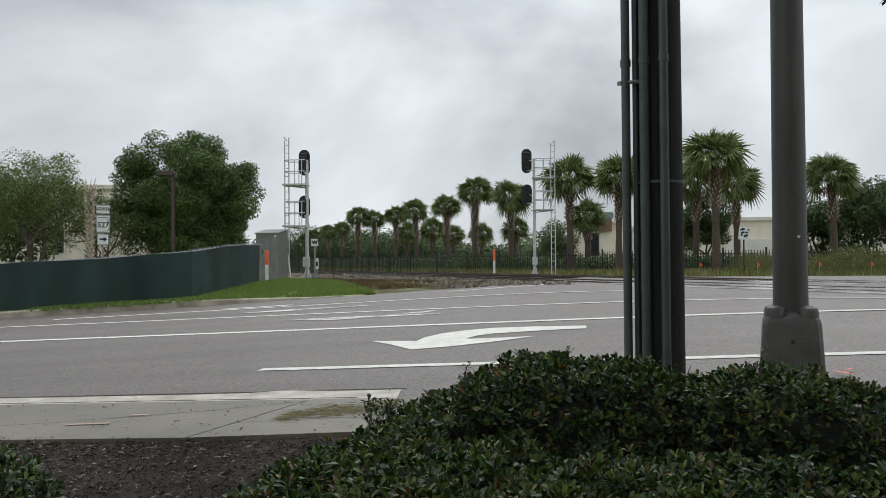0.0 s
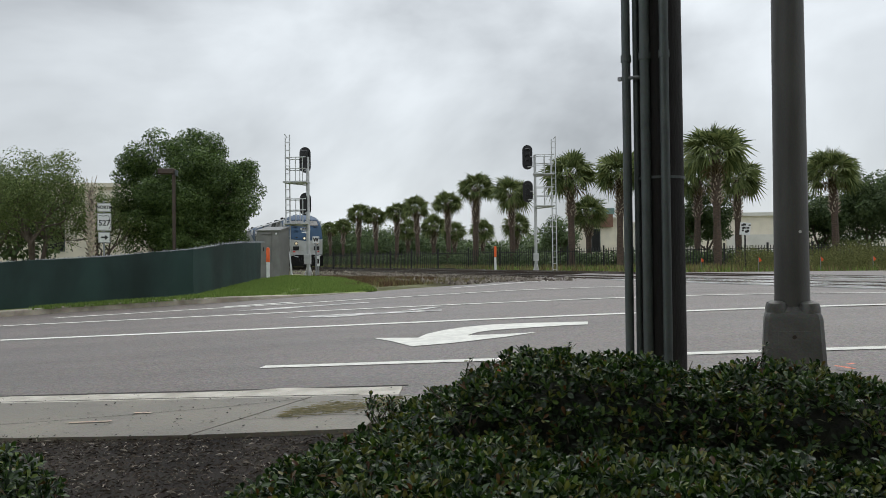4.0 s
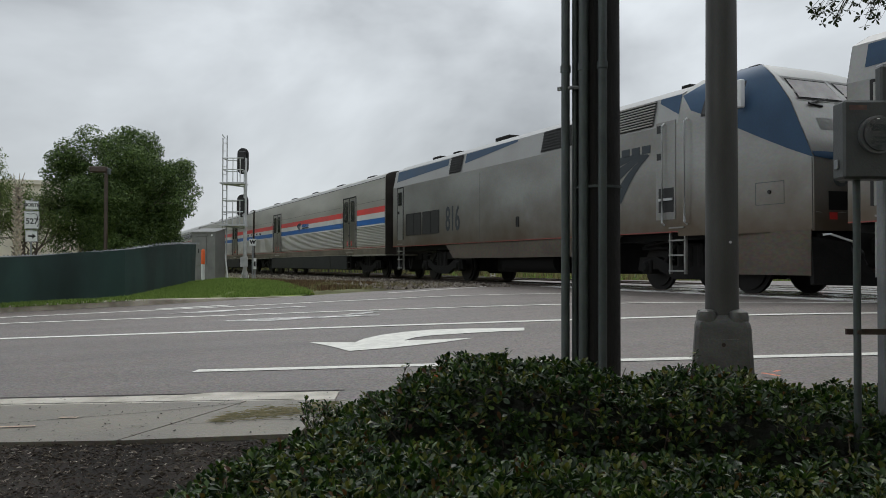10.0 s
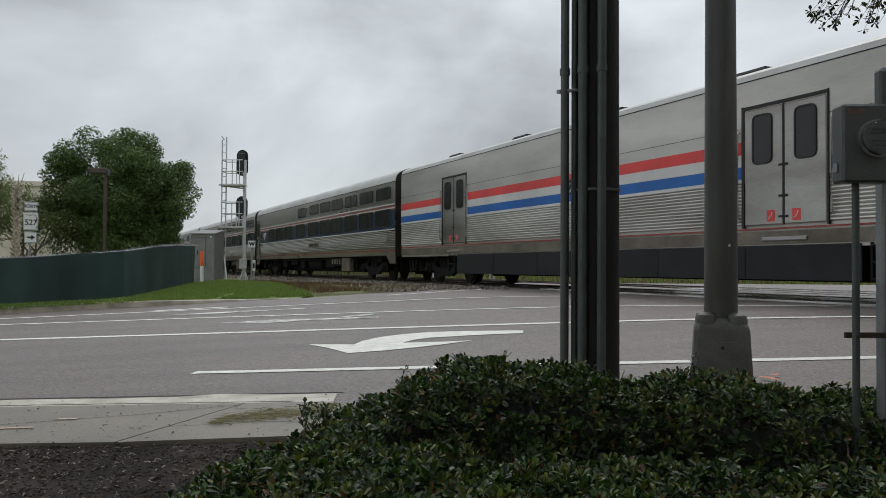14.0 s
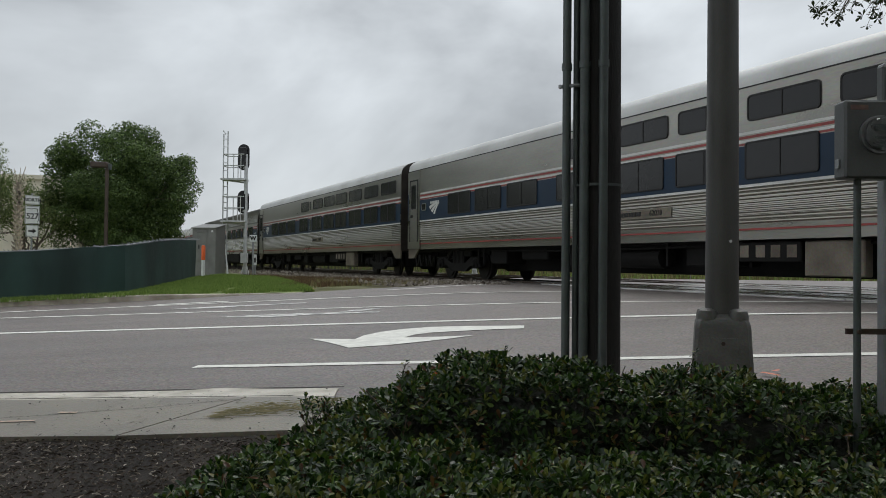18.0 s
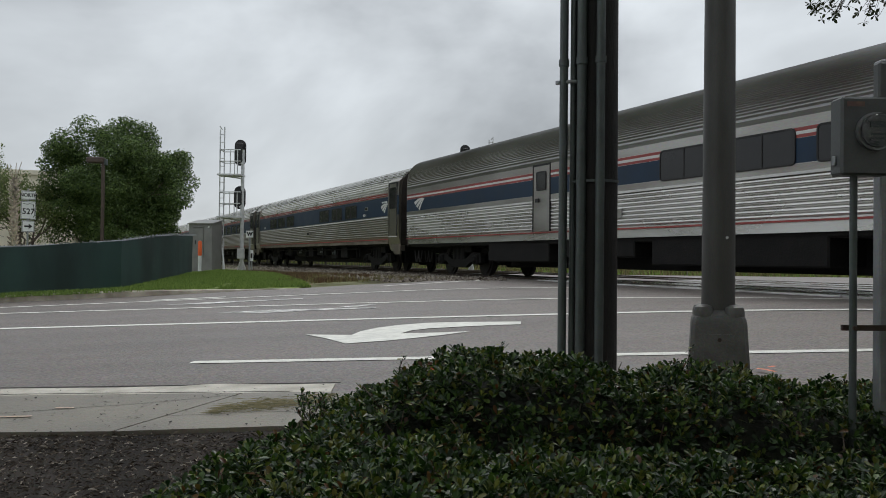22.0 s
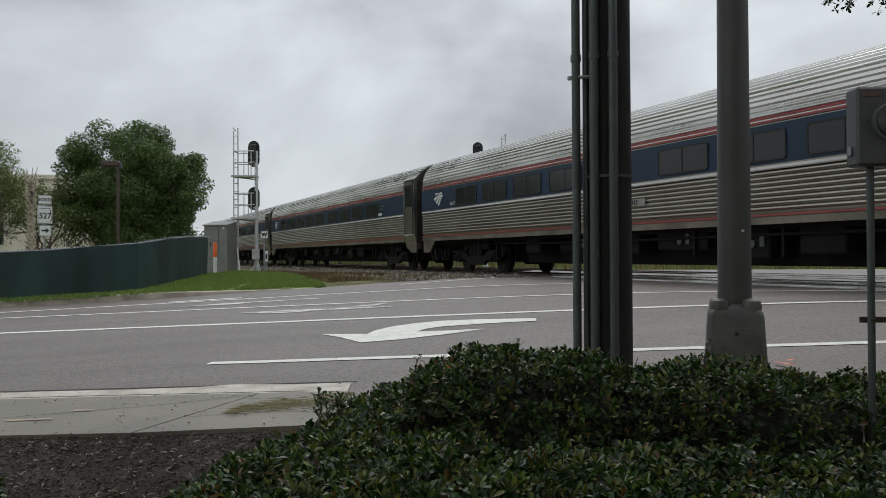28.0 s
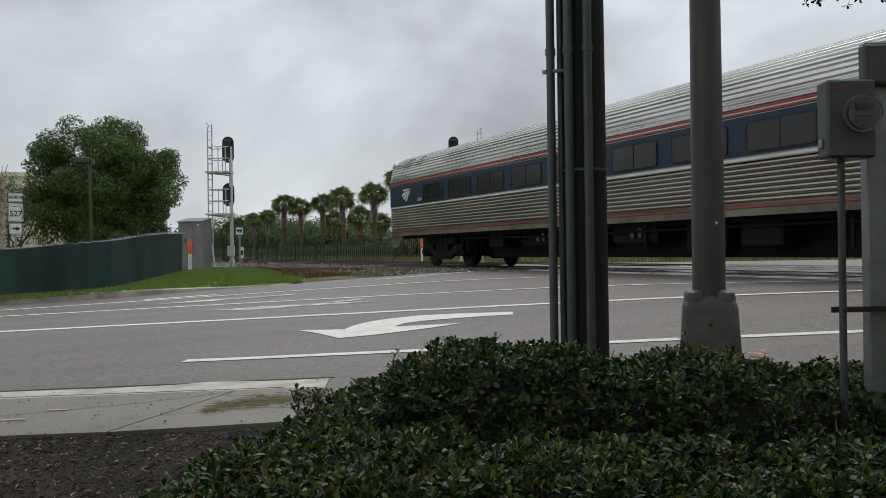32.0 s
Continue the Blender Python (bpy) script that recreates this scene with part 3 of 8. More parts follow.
WORN_PAINT = mat("worn_road_paint", (0.62, 0.61, 0.58), 0.6, var=0.25, scale=5, fine=90, bump=0.3, second=(0.15, 0.145, 0.14), amount=0.8)
straight_arrow = [(0.0, 0.0), (0.9, 0.20), (1.3, 0.18), (2.62, 0.16), (2.66, -0.04), (1.42, -0.08), (1.34, -0.17), (1.0, -0.28), (0.5, -0.14)]
flat_mark("straight_arrow", [[(-5.88 + a, 13.04 + b) for a, b in straight_arrow]], WORN_PAINT, "worn white lane arrow painted on asphalt")
flat_mark("straight_arrow", [[(-7.75 + a * 0.98, 14.72 + 0.17 * a + b * 0.8) for a, b in straight_arrow]], WORN_PAINT, "worn white lane arrow painted on asphalt")
flat_mark("worn_patch", [[(-3.98, 13.28), (-3.6, 13.36), (-3.35, 13.66), (-3.5, 13.72), (-3.75, 13.55)]], WORN_PAINT, "scuffed remains of a white road marking")


def build_kerb():
    bm = B()
    pts = [tuple((RU * u + RV * v)[:2]) for u, v in KERB_FAR]
    prof = [(-0.02, -0.1), (-0.01, 0.0), (0.0, 0.115), (0.03, 0.145), (0.17, 0.145), (0.17, -0.1)]
    fine = []
    for (x0, y0), (x1, y1) in zip(pts, pts[1:]):
        k = max(1, int(math.hypot(x1 - x0, y1 - y0) / 1.0))
        fine += [(x0 + (x1 - x0) * i / k, y0 + (y1 - y0) * i / k) for i in range(k)]
    fine.append(pts[-1])
    rings = []
    for i, (x, y) in enumerate(fine):
        a, b = Vector(fine[max(i - 1, 0)]), Vector(fine[min(i + 1, len(fine) - 1)])
        d = (b - a).normalized()
        nx, ny = -d.y, d.x
        rise = verge_lift(x, y) / 0.13
        rings.append([bm.verts.new((x + nx * o, y + ny * o, ground_z(x, y) + (z * rise if z > 0 else z))) for o, z in prof])
    for a, b in zip(rings, rings[1:]):
        for i in range(len(prof) - 1):
            bm.faces.new((a[i], a[i + 1], b[i + 1], b[i]))
    ob = new("kerb", mesh_of("kerb", bm, KERB_GREY))
    tagged(ob, "weathered concrete kerb along the far verge", "kerb", kind="structure")


build_kerb()
verge_poly = [tuple((RU * u + RV * v)[:2]) for u, v in [(-60, 14.76), (-30, 15.66), (-14.3, 16.34), (-11.9, 16.84), (-10.4, 17.11), (-9.1, 17.28), (-8.3, 17.58), (-7.5, 17.86), (-6.3, 18.12)]] + [(-3.0, 19.75), (-3.6, 21.2), (-5.6, 27), (-8.0, 31.5), (-40, 45), (-70, 40)]
verge = draped("verge", verge_poly, LAWN, verge_lift, 0.7, 0.2, dip=0.015)
tagged(verge, "green grass verge behind the kerb", "grass", kind="structure")


def blades(name, poly_pts, count, h, w, material, label, lift=0.1, keep=None, seed=3):
    """Tufts of thin blades over a stretch of ground: poly_pts bounds it."""
    rg = np.random.default_rng(seed)
    P = np.array(poly_pts)
    lo, hi = P.min(0), P.max(0)
    vs, fs = [], []
    made = 0
    while made < count:
        x, y = lo + rg.random(2) * (hi - lo)
        inside = False
        for (x0, y0), (x1, y1) in zip(P, np.roll(P, -1, 0)):
            if (y0 > y) != (y1 > y) and x < (x1 - x0) * (y - y0) / (y1 - y0) + x0:
                inside = not inside
        if not inside or (keep and not keep(x, y, rg)):
            made += 0.2
            continue
        made += 1
        z = ground_z(x, y) + (lift(x, y) if callable(lift) else lift)
        for _ in range(5):
            a, hh = rg.random() * 6.283, h * (0.5 + rg.random())
            dx, dy = math.cos(a), math.sin(a)
            bx, by = x + rg.normal() * 0.05, y + rg.normal() * 0.05
            lean = hh * rg.random() * 0.7
            i = len(vs)
            vs += [(bx - dy * w, by + dx * w, z - 0.02), (bx + dy * w, by - dx * w, z - 0.02), (bx + dx * lean, by + dy * lean, z + hh)]
            fs.append((i, i + 1, i + 2))
    ob = new(name, raw_mesh(name, vs, fs, material))
    return tagged(ob, label, "grass", kind="stuff")


blades("verge_grass", [(-10.6, 18.35), (-8.2, 18.35), (-6.4, 18.45), (-4.8, 18.75), (-3.0, 19.4), (-3.5, 21.2), (-5.6, 27), (-8.0, 31), (-7.9, 26.5), (-7.35, 23.8), (-7.15, 21.4), (-7.1, 19.3), (-7.7, 18.9), (-9.1, 19.0), (-10.6, 18.72)], 24000, 0.06, 0.010, L_GRASS, "short bright green grass on the verge", verge_lift, lambda x, y, rg: noise.noise(Vector((x * 1.3, y * 0.6, 3))) > -0.42)
blades("verge_weeds", [(-5.2, 21.5), (-3.2, 20.4), (0.5, 22.6), (-1.2, 25), (-6.6, 31), (-8, 31)], 1500, 0.08, 0.008, L_WEED, "dry pale weeds beside the ballast", 0.0, seed=4)
blades("ballast_weeds", [(-5.4, 21.3), (-3.4, 20.8), (-1.0, 22.8), (-1.8, 25), (-6.6, 31), (-8, 31)], 4200, 0.09, 0.010, L_BROWN, "brown dead weeds over the ballast shoulder", -0.01, lambda x, y, rg: noise.noise(Vector((x * 0.9, y * 0.5, 7))) > 0.02, seed=14)

def debris():
    """Small dead leaves and bits on the apron and the street's edge."""
    rg = np.random.default_rng(12)
    vs, fs = [], []
    for k in range(520):
        u = -7 + 5.2 * rg.random()
        v = 5.2 + 1.5 * rg.random() if k % 4 else 5.12 + 0.12 * rg.random() ** 2
        p = on_road(u, v, 0.024)
        L = 0.006 + 0.018 * rg.random() ** 2
        a = rg.random() * 6.283
        c, sn = math.cos(a), math.sin(a)
        i = len(vs)
        for sx, sy, up in ((-1, 0, 0), (0, -0.45, 0.004), (1, 0, 0.006), (0, 0.45, 0.004)):
            vs.append((p.x + L * (c * sx - sn * sy), p.y + L * (sn * sx + c * sy), p.z + up))
        fs.append((i, i + 1, i + 2, i + 3))
    tagged(new("fallen_leaves", raw_mesh("fallen_leaves", vs, fs, CRACK)), "small dead leaves scattered on concrete", "leaves", kind="stuff")
    vs, fs = [], []
    for k in range(420):
        u = -2.62 + 0.78 * rg.random()
        v = 5.72 + 0.30 * (u + 2.62) / 0.78 + 0.07 * rg.normal() + (0.16 if k % 3 == 0 else 0)
        p = on_road(u, v, 0.028 + 0.012 * rg.random())
        a = 0.3 + rg.normal() * 0.5 + ROAD
        L = 0.03 + 0.06 * rg.random()
        c, sn = math.cos(a) * L, math.sin(a) * L
        i = len(vs)
        vs += [(p.x - c, p.y - sn, p.z), (p.x - sn * 0.04, p.y + 0.004, p.z + 0.004), (p.x + c, p.y + sn, p.z + 0.004), (p.x, p.y - 0.004, p.z)]
        fs.append((i, i + 1, i + 2, i + 3))
    tagged(new("grass_clippings", raw_mesh("grass_clippings", vs, fs, L_WEED)), "washed-up dead grass clippings on the apron", "grass", kind="stuff")


debris()

# ---- two tracks on a ballast bed ----
S0, S1 = -900, 160
bm = B()
prof = [(5.2, -0.42), (3.6, -0.20), (1.6, -0.15), (-5.8, -0.15), (-7.6, -0.22), (-9.2, -0.5)]
# the bed lies open on the far side of the street and dips below the crossing
def bed(s0, s1, drop):
    b2 = B()
    a = [b2.verts.new(on_track(s0, l, z - drop)) for l, z in prof]
    b = [b2.verts.new(on_track(s1, l, z - drop)) for l, z in prof]
    for i in range(len(prof) - 1):
        b2.faces.new((a[i], a[i + 1], b[i + 1], b[i]))
    return b2
bm.free()
bal = new("ballast_bed", mesh_of("ballast_bed", bed(S0, -20.5, 0.0), BALLAST, False))
tagged(bal, "brown dusty ballast bed under the tracks", "ballast", kind="structure")
bal2 = new("ballast_bed", mesh_of("ballast_bed", bed(20, S1, 0.0), BALLAST, False))
tagged(bal2, "brown dusty ballast bed under the tracks", "ballast", kind="structure")


def build_rails():
    prof = [(-0.07, -0.17), (-0.07, -0.155), (-0.012, -0.13), (-0.012, -0.045), (-0.036, -0.035), (-0.036, -0.004), (-0.028, 0.0),
            (0.028, 0.0), (0.036, -0.004), (0.036, -0.035), (0.012, -0.045), (0.012, -0.13), (0.07, -0.155), (0.07, -0.17)]
    for centre in (0.0, -4.3):
        t = thing("railway_track", pose(*on_track(0, centre), 0, 0, -66.03), "rusty steel rails on dark timber sleepers", "track", "parallel tracks", "structure")
        me = mesh_of("rail", along(B(), prof, S0, S1), RUST)
        for side in (-0.755, 0.755):
            r = part("rail", me, RUST, t, at=pose(0, side, 0))
            top = B()
            box(top, S0, S1, -0.024, 0.024, 0.0, 0.002)
            part("rail_head", top, RAILTOP, r, "shiny worn rail head")
        tie = mesh_of("sleeper", box(B(), -0.11, 0.11, -1.28, 1.28, -0.30, -0.135, 0.012), TIMBER)
        for i in range(70):
            part("sleeper", tie, TIMBER, t, at=pose(-21.0 - 0.55 * i, 0, 0))
        far = B()
        for i in range(320):
            x = -21 - 0.55 * (70 + i)
            box(far, x - 0.11, x + 0.11, -1.28, 1.28, -0.30, -0.14)
        ob = part("far_sleepers", far, TIMBER, t)
        ob["kind"] = "stuff"


build_rails()


def build_stones():
    """Loose stones on the shoulder of the bed, picked out near the street."""
    rg = np.random.default_rng(8)
    base = np.array([(1, 0, -0.2), (-0.5, 0.87, -0.3), (-0.5, -0.87, -0.2), (0.1, 0.1, 0.75), (0.3, -0.6, 0.4)])
    tri = [(0, 1, 3), (1, 2, 3), (2, 4, 3), (4, 0, 3), (2, 0, 4), (0, 2, 1)]
    vs, fs = [], []
    for i in range(5200):
        s = -21 - abs(rg.normal()) * 14
        lat = 1.0 + rg.random() * 4.6
        if i % 3 == 0:
            s = -19.5 - rg.random() * 5
            lat = 2.2 + rg.random() * 3.4
        p = on_track(s, lat)
        zz = float(np.interp(lat, [1.6, 3.6, 5.2], [-0.15, -0.20, -0.36]))
        zz = max(zz, ground_z(p.x, p.y) - 0.02)
        r = 0.025 + rg.random() * 0.035 + (0.05 if rg.random() < 0.04 else 0)
        a = rg.random() * 6.28
        ca, sa = math.cos(a), math.sin(a)
        k = len(vs)
        for x, y, z in base * (0.7 + rg.random((5, 3)) * 0.6):
            vs.append((p.x + r * (ca * x - sa * y), p.y + r * (sa * x + ca * y), zz + r * (z + 0.25)))
        fs += [tuple(k + j for j in f) for f in tri]
    ob = new("ballast_stones", raw_mesh("ballast_stones", vs, fs, STONE))
    tagged(ob, "loose pale crushed stones on the track shoulder", "stones", kind="stuff")


build_stones()


def build_crossing():
    """Concrete panels flush with the rails where the street crosses."""
    pan = mesh_of("panel", box(B(), -1.19, 1.19, -0.62, 0.62, -0.2, -0.012, 0.015), WET_PANEL)
    gauge = mesh_of("panel", box(B(), -1.19, 1.19, -0.30, 0.30, -0.2, -0.012, 0.012), WET_PANEL)
    c = thing("rail_crossing", pose(*on_track(0, 0), 0, 0, -66.03), "pale wet concrete crossing panels between the rails", "crossing", "", "structure")
    for centre in (0.0, 4.3):
        for i in range(15):
            x = -18.3 + 2.4 * i
            part("panel", pan, WET_PANEL, c, at=pose(x, centre, 0))
            part("panel", gauge, WET_PANEL, c, at=pose(x, centre - 1.13, 0))
            part("panel", gauge, WET_PANEL, c, at=pose(x, centre + 1.13, 0))


build_crossing()

DARK_STEEL = mat("dull_dark_steel", (0.27, 0.27, 0.265), 0.42, metal=0.8, var=0.16, scale=0.7, fine=25, bump=0.05, stretch=(0.4, 1, 1.6), second=(0.15, 0.14, 0.13), amount=0.6)
SKIRT_GREY = mat("dark_slate_skirt", (0.019, 0.021, 0.023), 0.55, spec=0.3, var=0.25, scale=1.5, fine=25, bump=0.08)
PALE_RED = mat("faded_red_line", (0.30, 0.055, 0.05), 0.45, var=0.2, scale=1.0, fine=30, bump=0.03)
TAN_SKIRT = mat("tan_dirty_skirt", (0.20, 0.175, 0.14), 0.5, metal=0.4, var=0.25, scale=1.5, fine=25, bump=0.1, second=(0.11, 0.09, 0.07), amount=0.6)
BROWN_END = mat("brown_steel_end", (0.050, 0.042, 0.036), 0.55, metal=0.4, var=0.3, scale=2, fine=25, bump=0.1)
# pale base colour stands in for the sky reflected in the panes
WINDSHIELD = mat("sky_toned_windshield", (0.50, 0.475, 0.455), 0.12, var=0.12, scale=2, fine=20, bump=0, spec=0.8)
WHEEL_STEEL = mat("dark_wheel_steel", (0.014, 0.012, 0.011), 0.55, metal=0.4, var=0.3, scale=5, bump=0.1)


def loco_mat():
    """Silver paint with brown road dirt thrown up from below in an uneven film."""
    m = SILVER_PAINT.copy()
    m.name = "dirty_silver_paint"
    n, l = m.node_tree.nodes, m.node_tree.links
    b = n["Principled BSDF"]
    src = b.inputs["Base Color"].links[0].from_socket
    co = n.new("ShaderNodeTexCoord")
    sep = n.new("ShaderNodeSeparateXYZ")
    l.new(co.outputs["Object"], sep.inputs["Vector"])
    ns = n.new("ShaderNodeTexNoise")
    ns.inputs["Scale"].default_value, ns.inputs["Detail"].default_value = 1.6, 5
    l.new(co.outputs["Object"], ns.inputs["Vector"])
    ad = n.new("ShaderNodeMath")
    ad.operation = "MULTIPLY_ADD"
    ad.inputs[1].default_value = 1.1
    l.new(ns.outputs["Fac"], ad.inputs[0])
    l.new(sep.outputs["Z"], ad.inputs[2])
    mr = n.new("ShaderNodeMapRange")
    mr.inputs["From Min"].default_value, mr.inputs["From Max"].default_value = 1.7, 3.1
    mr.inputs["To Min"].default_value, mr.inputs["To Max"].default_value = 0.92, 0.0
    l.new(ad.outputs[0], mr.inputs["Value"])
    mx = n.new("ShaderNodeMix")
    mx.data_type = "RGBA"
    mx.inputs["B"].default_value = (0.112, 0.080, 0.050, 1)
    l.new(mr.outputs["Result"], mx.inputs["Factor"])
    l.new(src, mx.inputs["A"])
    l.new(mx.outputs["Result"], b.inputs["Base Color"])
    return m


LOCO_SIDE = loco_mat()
LOGO_GREY = mat("slate_blue_decal", (0.026, 0.036, 0.045), 0.5, var=0.15, scale=2, bump=0.03)

# ---- the train: two locomotives and eleven cars, x forward, the footway side at -y ----
GAPS = [-15.3, -36.15, -57.0, -82.6, -108.0, -133.8, -159.65, -185.65, -211.65, -237.7, -263.7, -289.7, -315.7, -341.7]
SPEED = 13.05


def car_pose(i, t):
    s = (GAPS[i] + GAPS[i + 1]) / 2 + SPEED * (t - 8) - 0.04 * max(0.0, t - 27) ** 2 + (0.33 if i == 1 else 0.0)
    p = on_track(s)
    return pose(p.x, p.y, 0, 0, 0, -66.03)


def fluted(y, z0, z1, pitch=0.062, deep=0.032):
    """Ribs from z0 up to z1 on a side at y (negative: footway side)."""
    k = max(1, round((z1 - z0) / pitch))
    h = (z1 - z0) / k
    sg = 1 if y > 0 else -1
    pts = []
    for i in range(k):
        z = z0 + i * h
        pts += [(y - sg * deep, z), (y - sg * deep * 0.25, z + 0.22 * h), (y, z + 0.42 * h), (y - sg * deep * 0.2, z + 0.72 * h), (y - sg * deep * 0.85, z + 0.97 * h)]
    pts.append((y - sg * deep, z1))
    return pts


def shell(half, z0, rib0, rib1, eave, top, flat=0.55, roof_ribs=False):
    """The two halves of a car's section: body up to the eave, roof above it; (y, z) points of the right side, upwards."""
    right = [(-half + 0.04, z0)]
    right += fluted(-half, rib0, rib1)
    right += [(-half, rib1 + 0.01), (-half, eave)]
    body = right + [(-y, z) for y, z in right[::-1]]
    roof = []
    for i in range(13):
        a = math.pi * i / 12
        x = -math.cos(a)
        yy = (half - 0.005) * (abs(x) ** 0.8) * (1 if x > 0 else -1)
        zz = eave + (top - eave) * (math.sin(a) ** 0.75)
        roof.append((yy, zz))
    return body, roof


def round_rect(w, h, r, seg=3):
    pts = []
    for cx, cz, a0 in ((w / 2 - r, h / 2 - r, 0), (-w / 2 + r, h / 2 - r, 90), (-w / 2 + r, -h / 2 + r, 180), (w / 2 - r, -h / 2 + r, 270)):
        for i in range(seg + 1):
            a = radians(a0 + 90 * i / seg)
            pts.append((cx + r * math.cos(a), cz + r * math.sin(a)))
    return pts


WIN_CACHE = {}


def add_window(parent, x, z, w, h, y, r=0.07, panes=1, frame_mat=None, name="window", glass=None):
    """A window in a rubber frame on the side at y; panes side by side."""
    key = (name, round(w, 3), round(h, 3), r, panes, y > 0, frame_mat, glass)
    if key not in WIN_CACHE:
        sg = -1 if y < 0 else 1
        bm = B()
        out, inn = round_rect(w, h, r), round_rect(w - 0.06, h - 0.06, max(0.01, r - 0.03))
        n = len(out)
        ov = [bm.verts.new((a, sg * 0.022, b)) for a, b in out]
        iv = [bm.verts.new((a, sg * 0.022, b)) for a, b in inn]
        ob_ = [bm.verts.new((a, -sg * 0.02, b)) for a, b in out]
        ib = [bm.verts.new((a, sg * 0.008, b)) for a, b in inn]
        for i in range(n):
            j = (i + 1) % n
            for q in ((ov[i], ov[j], iv[j], iv[i]), (ov[i], ob_[i], ob_[j], ov[j]), (iv[i], iv[j], ib[j], ib[i])):
                bm.faces.new(q)
        for k in range(1, panes):
            xx = -w / 2 + w * k / panes
            box(bm, xx - 0.014, xx + 0.014, *sorted((sg * 0.006, sg * 0.021)), -h / 2 + 0.03, h / 2 - 0.03)
        gl = B()
        near_ = [gl.verts.new((a, sg * 0.013, b)) for a, b in inn]
        deep_ = [gl.verts.new((a, -sg * 0.03, b)) for a, b in inn]
        gl.faces.new(near_)
        for i in range(n):
            gl.faces.new((near_[i], deep_[i], deep_[(i + 1) % n], near_[(i + 1) % n]))
        WIN_CACHE[key] = (mesh_of("window_frame", bm, frame_mat or RUBBER), mesh_of("pane", gl, glass or GLASS_DARK))
    fm, gm = WIN_CACHE[key]
    wdw = part(name, fm, RUBBER, parent, at=pose(x, y, z))
    part("pane", gm, GLASS_DARK, wdw)
    return wdw


WHEEL = None


def truck_parts(parent, x, heavy=False):
    """A two-axle truck under the car."""
    global WHEEL
    r = 0.46 if not heavy else 0.51
    base = 1.3 if not heavy else 1.37
    if WHEEL is None:
        WHEEL = {}
    if heavy not in WHEEL:
        w = B()
        for y in (-0.78, 0.70):
            cyl(w, (0, y, 0), (0, y + 0.08, 0), r + 0.02, seg=24)
            cyl(w, (0, y - 0.04, 0), (0, y + 0.12, 0), r - 0.07, seg=24)
        cyl(w, (0, -1.05, 0), (0, 1.05, 0), 0.09, seg=10)
        f = B()
        for sy in (-1, 1):
            y0, y1 = (0.98, 1.12) if sy > 0 else (-1.12, -0.98)
            prof = [(-base - 0.35, 0.42), (-base - 0.28, 0.70), (-base + 0.3, 0.72), (-0.55, 0.52), (0.55, 0.52), (base - 0.3, 0.72), (base + 0.28, 0.70), (base + 0.35, 0.42),
                    (base + 0.1, 0.36), (base - 0.3, 0.46), (0.5, 0.24), (-0.5, 0.24), (-base + 0.3, 0.46), (-base - 0.1, 0.36)]
            a = [f.verts.new((px, y0, pz)) for px, pz in prof]
            b = [f.verts.new((px, y1, pz)) for px, pz in prof]
            for i in range(len(prof)):
                j = (i + 1) % len(prof)
                f.faces.new((a[i], a[j], b[j], b[i]))
            f.faces.new(a[::-1])
            f.faces.new(b)
            for cx in (-base, base):
                box(f, cx - 0.17, cx + 0.17, y0 - 0.06, y1 + 0.06, 0.34, 0.66, 0.03)
            for cx in (-0.32, 0, 0.32):
                cyl(f, (cx, (y0 + y1) / 2, 0.5), (cx, (y0 + y1) / 2, 0.95), 0.10, seg=10)
            cyl(f, (-0.75, y1 * 1.0 if sy > 0 else y0, 0.62), (-0.35, y1 if sy > 0 else y0, 1.02), 0.045, seg=8)
        box(f, -0.35, 0.35, -1.1, 1.1, 0.42, 0.98, 0.03)
        box(f, -base - 0.5, base + 0.5, -0.62, 0.62, 0.34, 1.02, 0.05)
        for sy in (-1, 1):
            for cx in (-base, base):
                cyl(f, (cx, sy * 1.18, 0.5), (cx, sy * 1.25, 0.5), 0.13, 0.09, seg=12)
            for cx in (-0.8, 0.8):
                for k in range(5):
                    cyl(f, (cx, sy * 0.92, 0.60 + 0.07 * k), (cx, sy * 0.92, 0.635 + 0.07 * k), 0.12, seg=10)
            cyl(f, (-base - 0.35, sy * 0.98, 0.90), (base + 0.35, sy * 0.98, 0.90), 0.035, seg=8)
            box(f, 0.42, 0.95, sy * 1.05 - 0.07, sy * 1.05 + 0.07, 0.72, 0.98, 0.03)
            tube(f, [(-base - 0.2, sy * 1.05, 0.95), (-0.6, sy * 1.12, 1.06), (0.3, sy * 1.05, 0.9)], 0.028, 6)
        WHEEL[heavy] = (mesh_of("wheelset", w, WHEEL_STEEL), mesh_of("truck_frame", f, DARK))
    wm, fm = WHEEL[heavy]
    tr = part("truck", fm, DARK, parent, "dark grimy truck", at=pose(x, 0, 0))
    for cx in (-base, base):
        part("wheelset", wm, WHEEL_STEEL, tr, at=pose(cx, 0, r))
    return tr


def plate(parent, x0, x1, z0, z1, y, material, name, label="", proud=0.004):
    bm = B()
    a, b = (y - proud, y + 0.01) if y < 0 else (y - 0.01, y + proud)
    box(bm, x0, x1, a, b, z0, z1)
    return part(name, bm, material, parent, label)


def word(parent, text, size, x, z, y, material, name="lettering", label="", bold=0.0):
    me = letters(text, size, 0.003, bold)
    me.materials.clear()
    me.materials.append(material)
    turn = pose(x, y - 0.006, z, 90, 0, 0) if y < 0 else pose(x, y + 0.006, z, 90, 0, 180)
    return part(name, me, material, parent, label, at=turn)


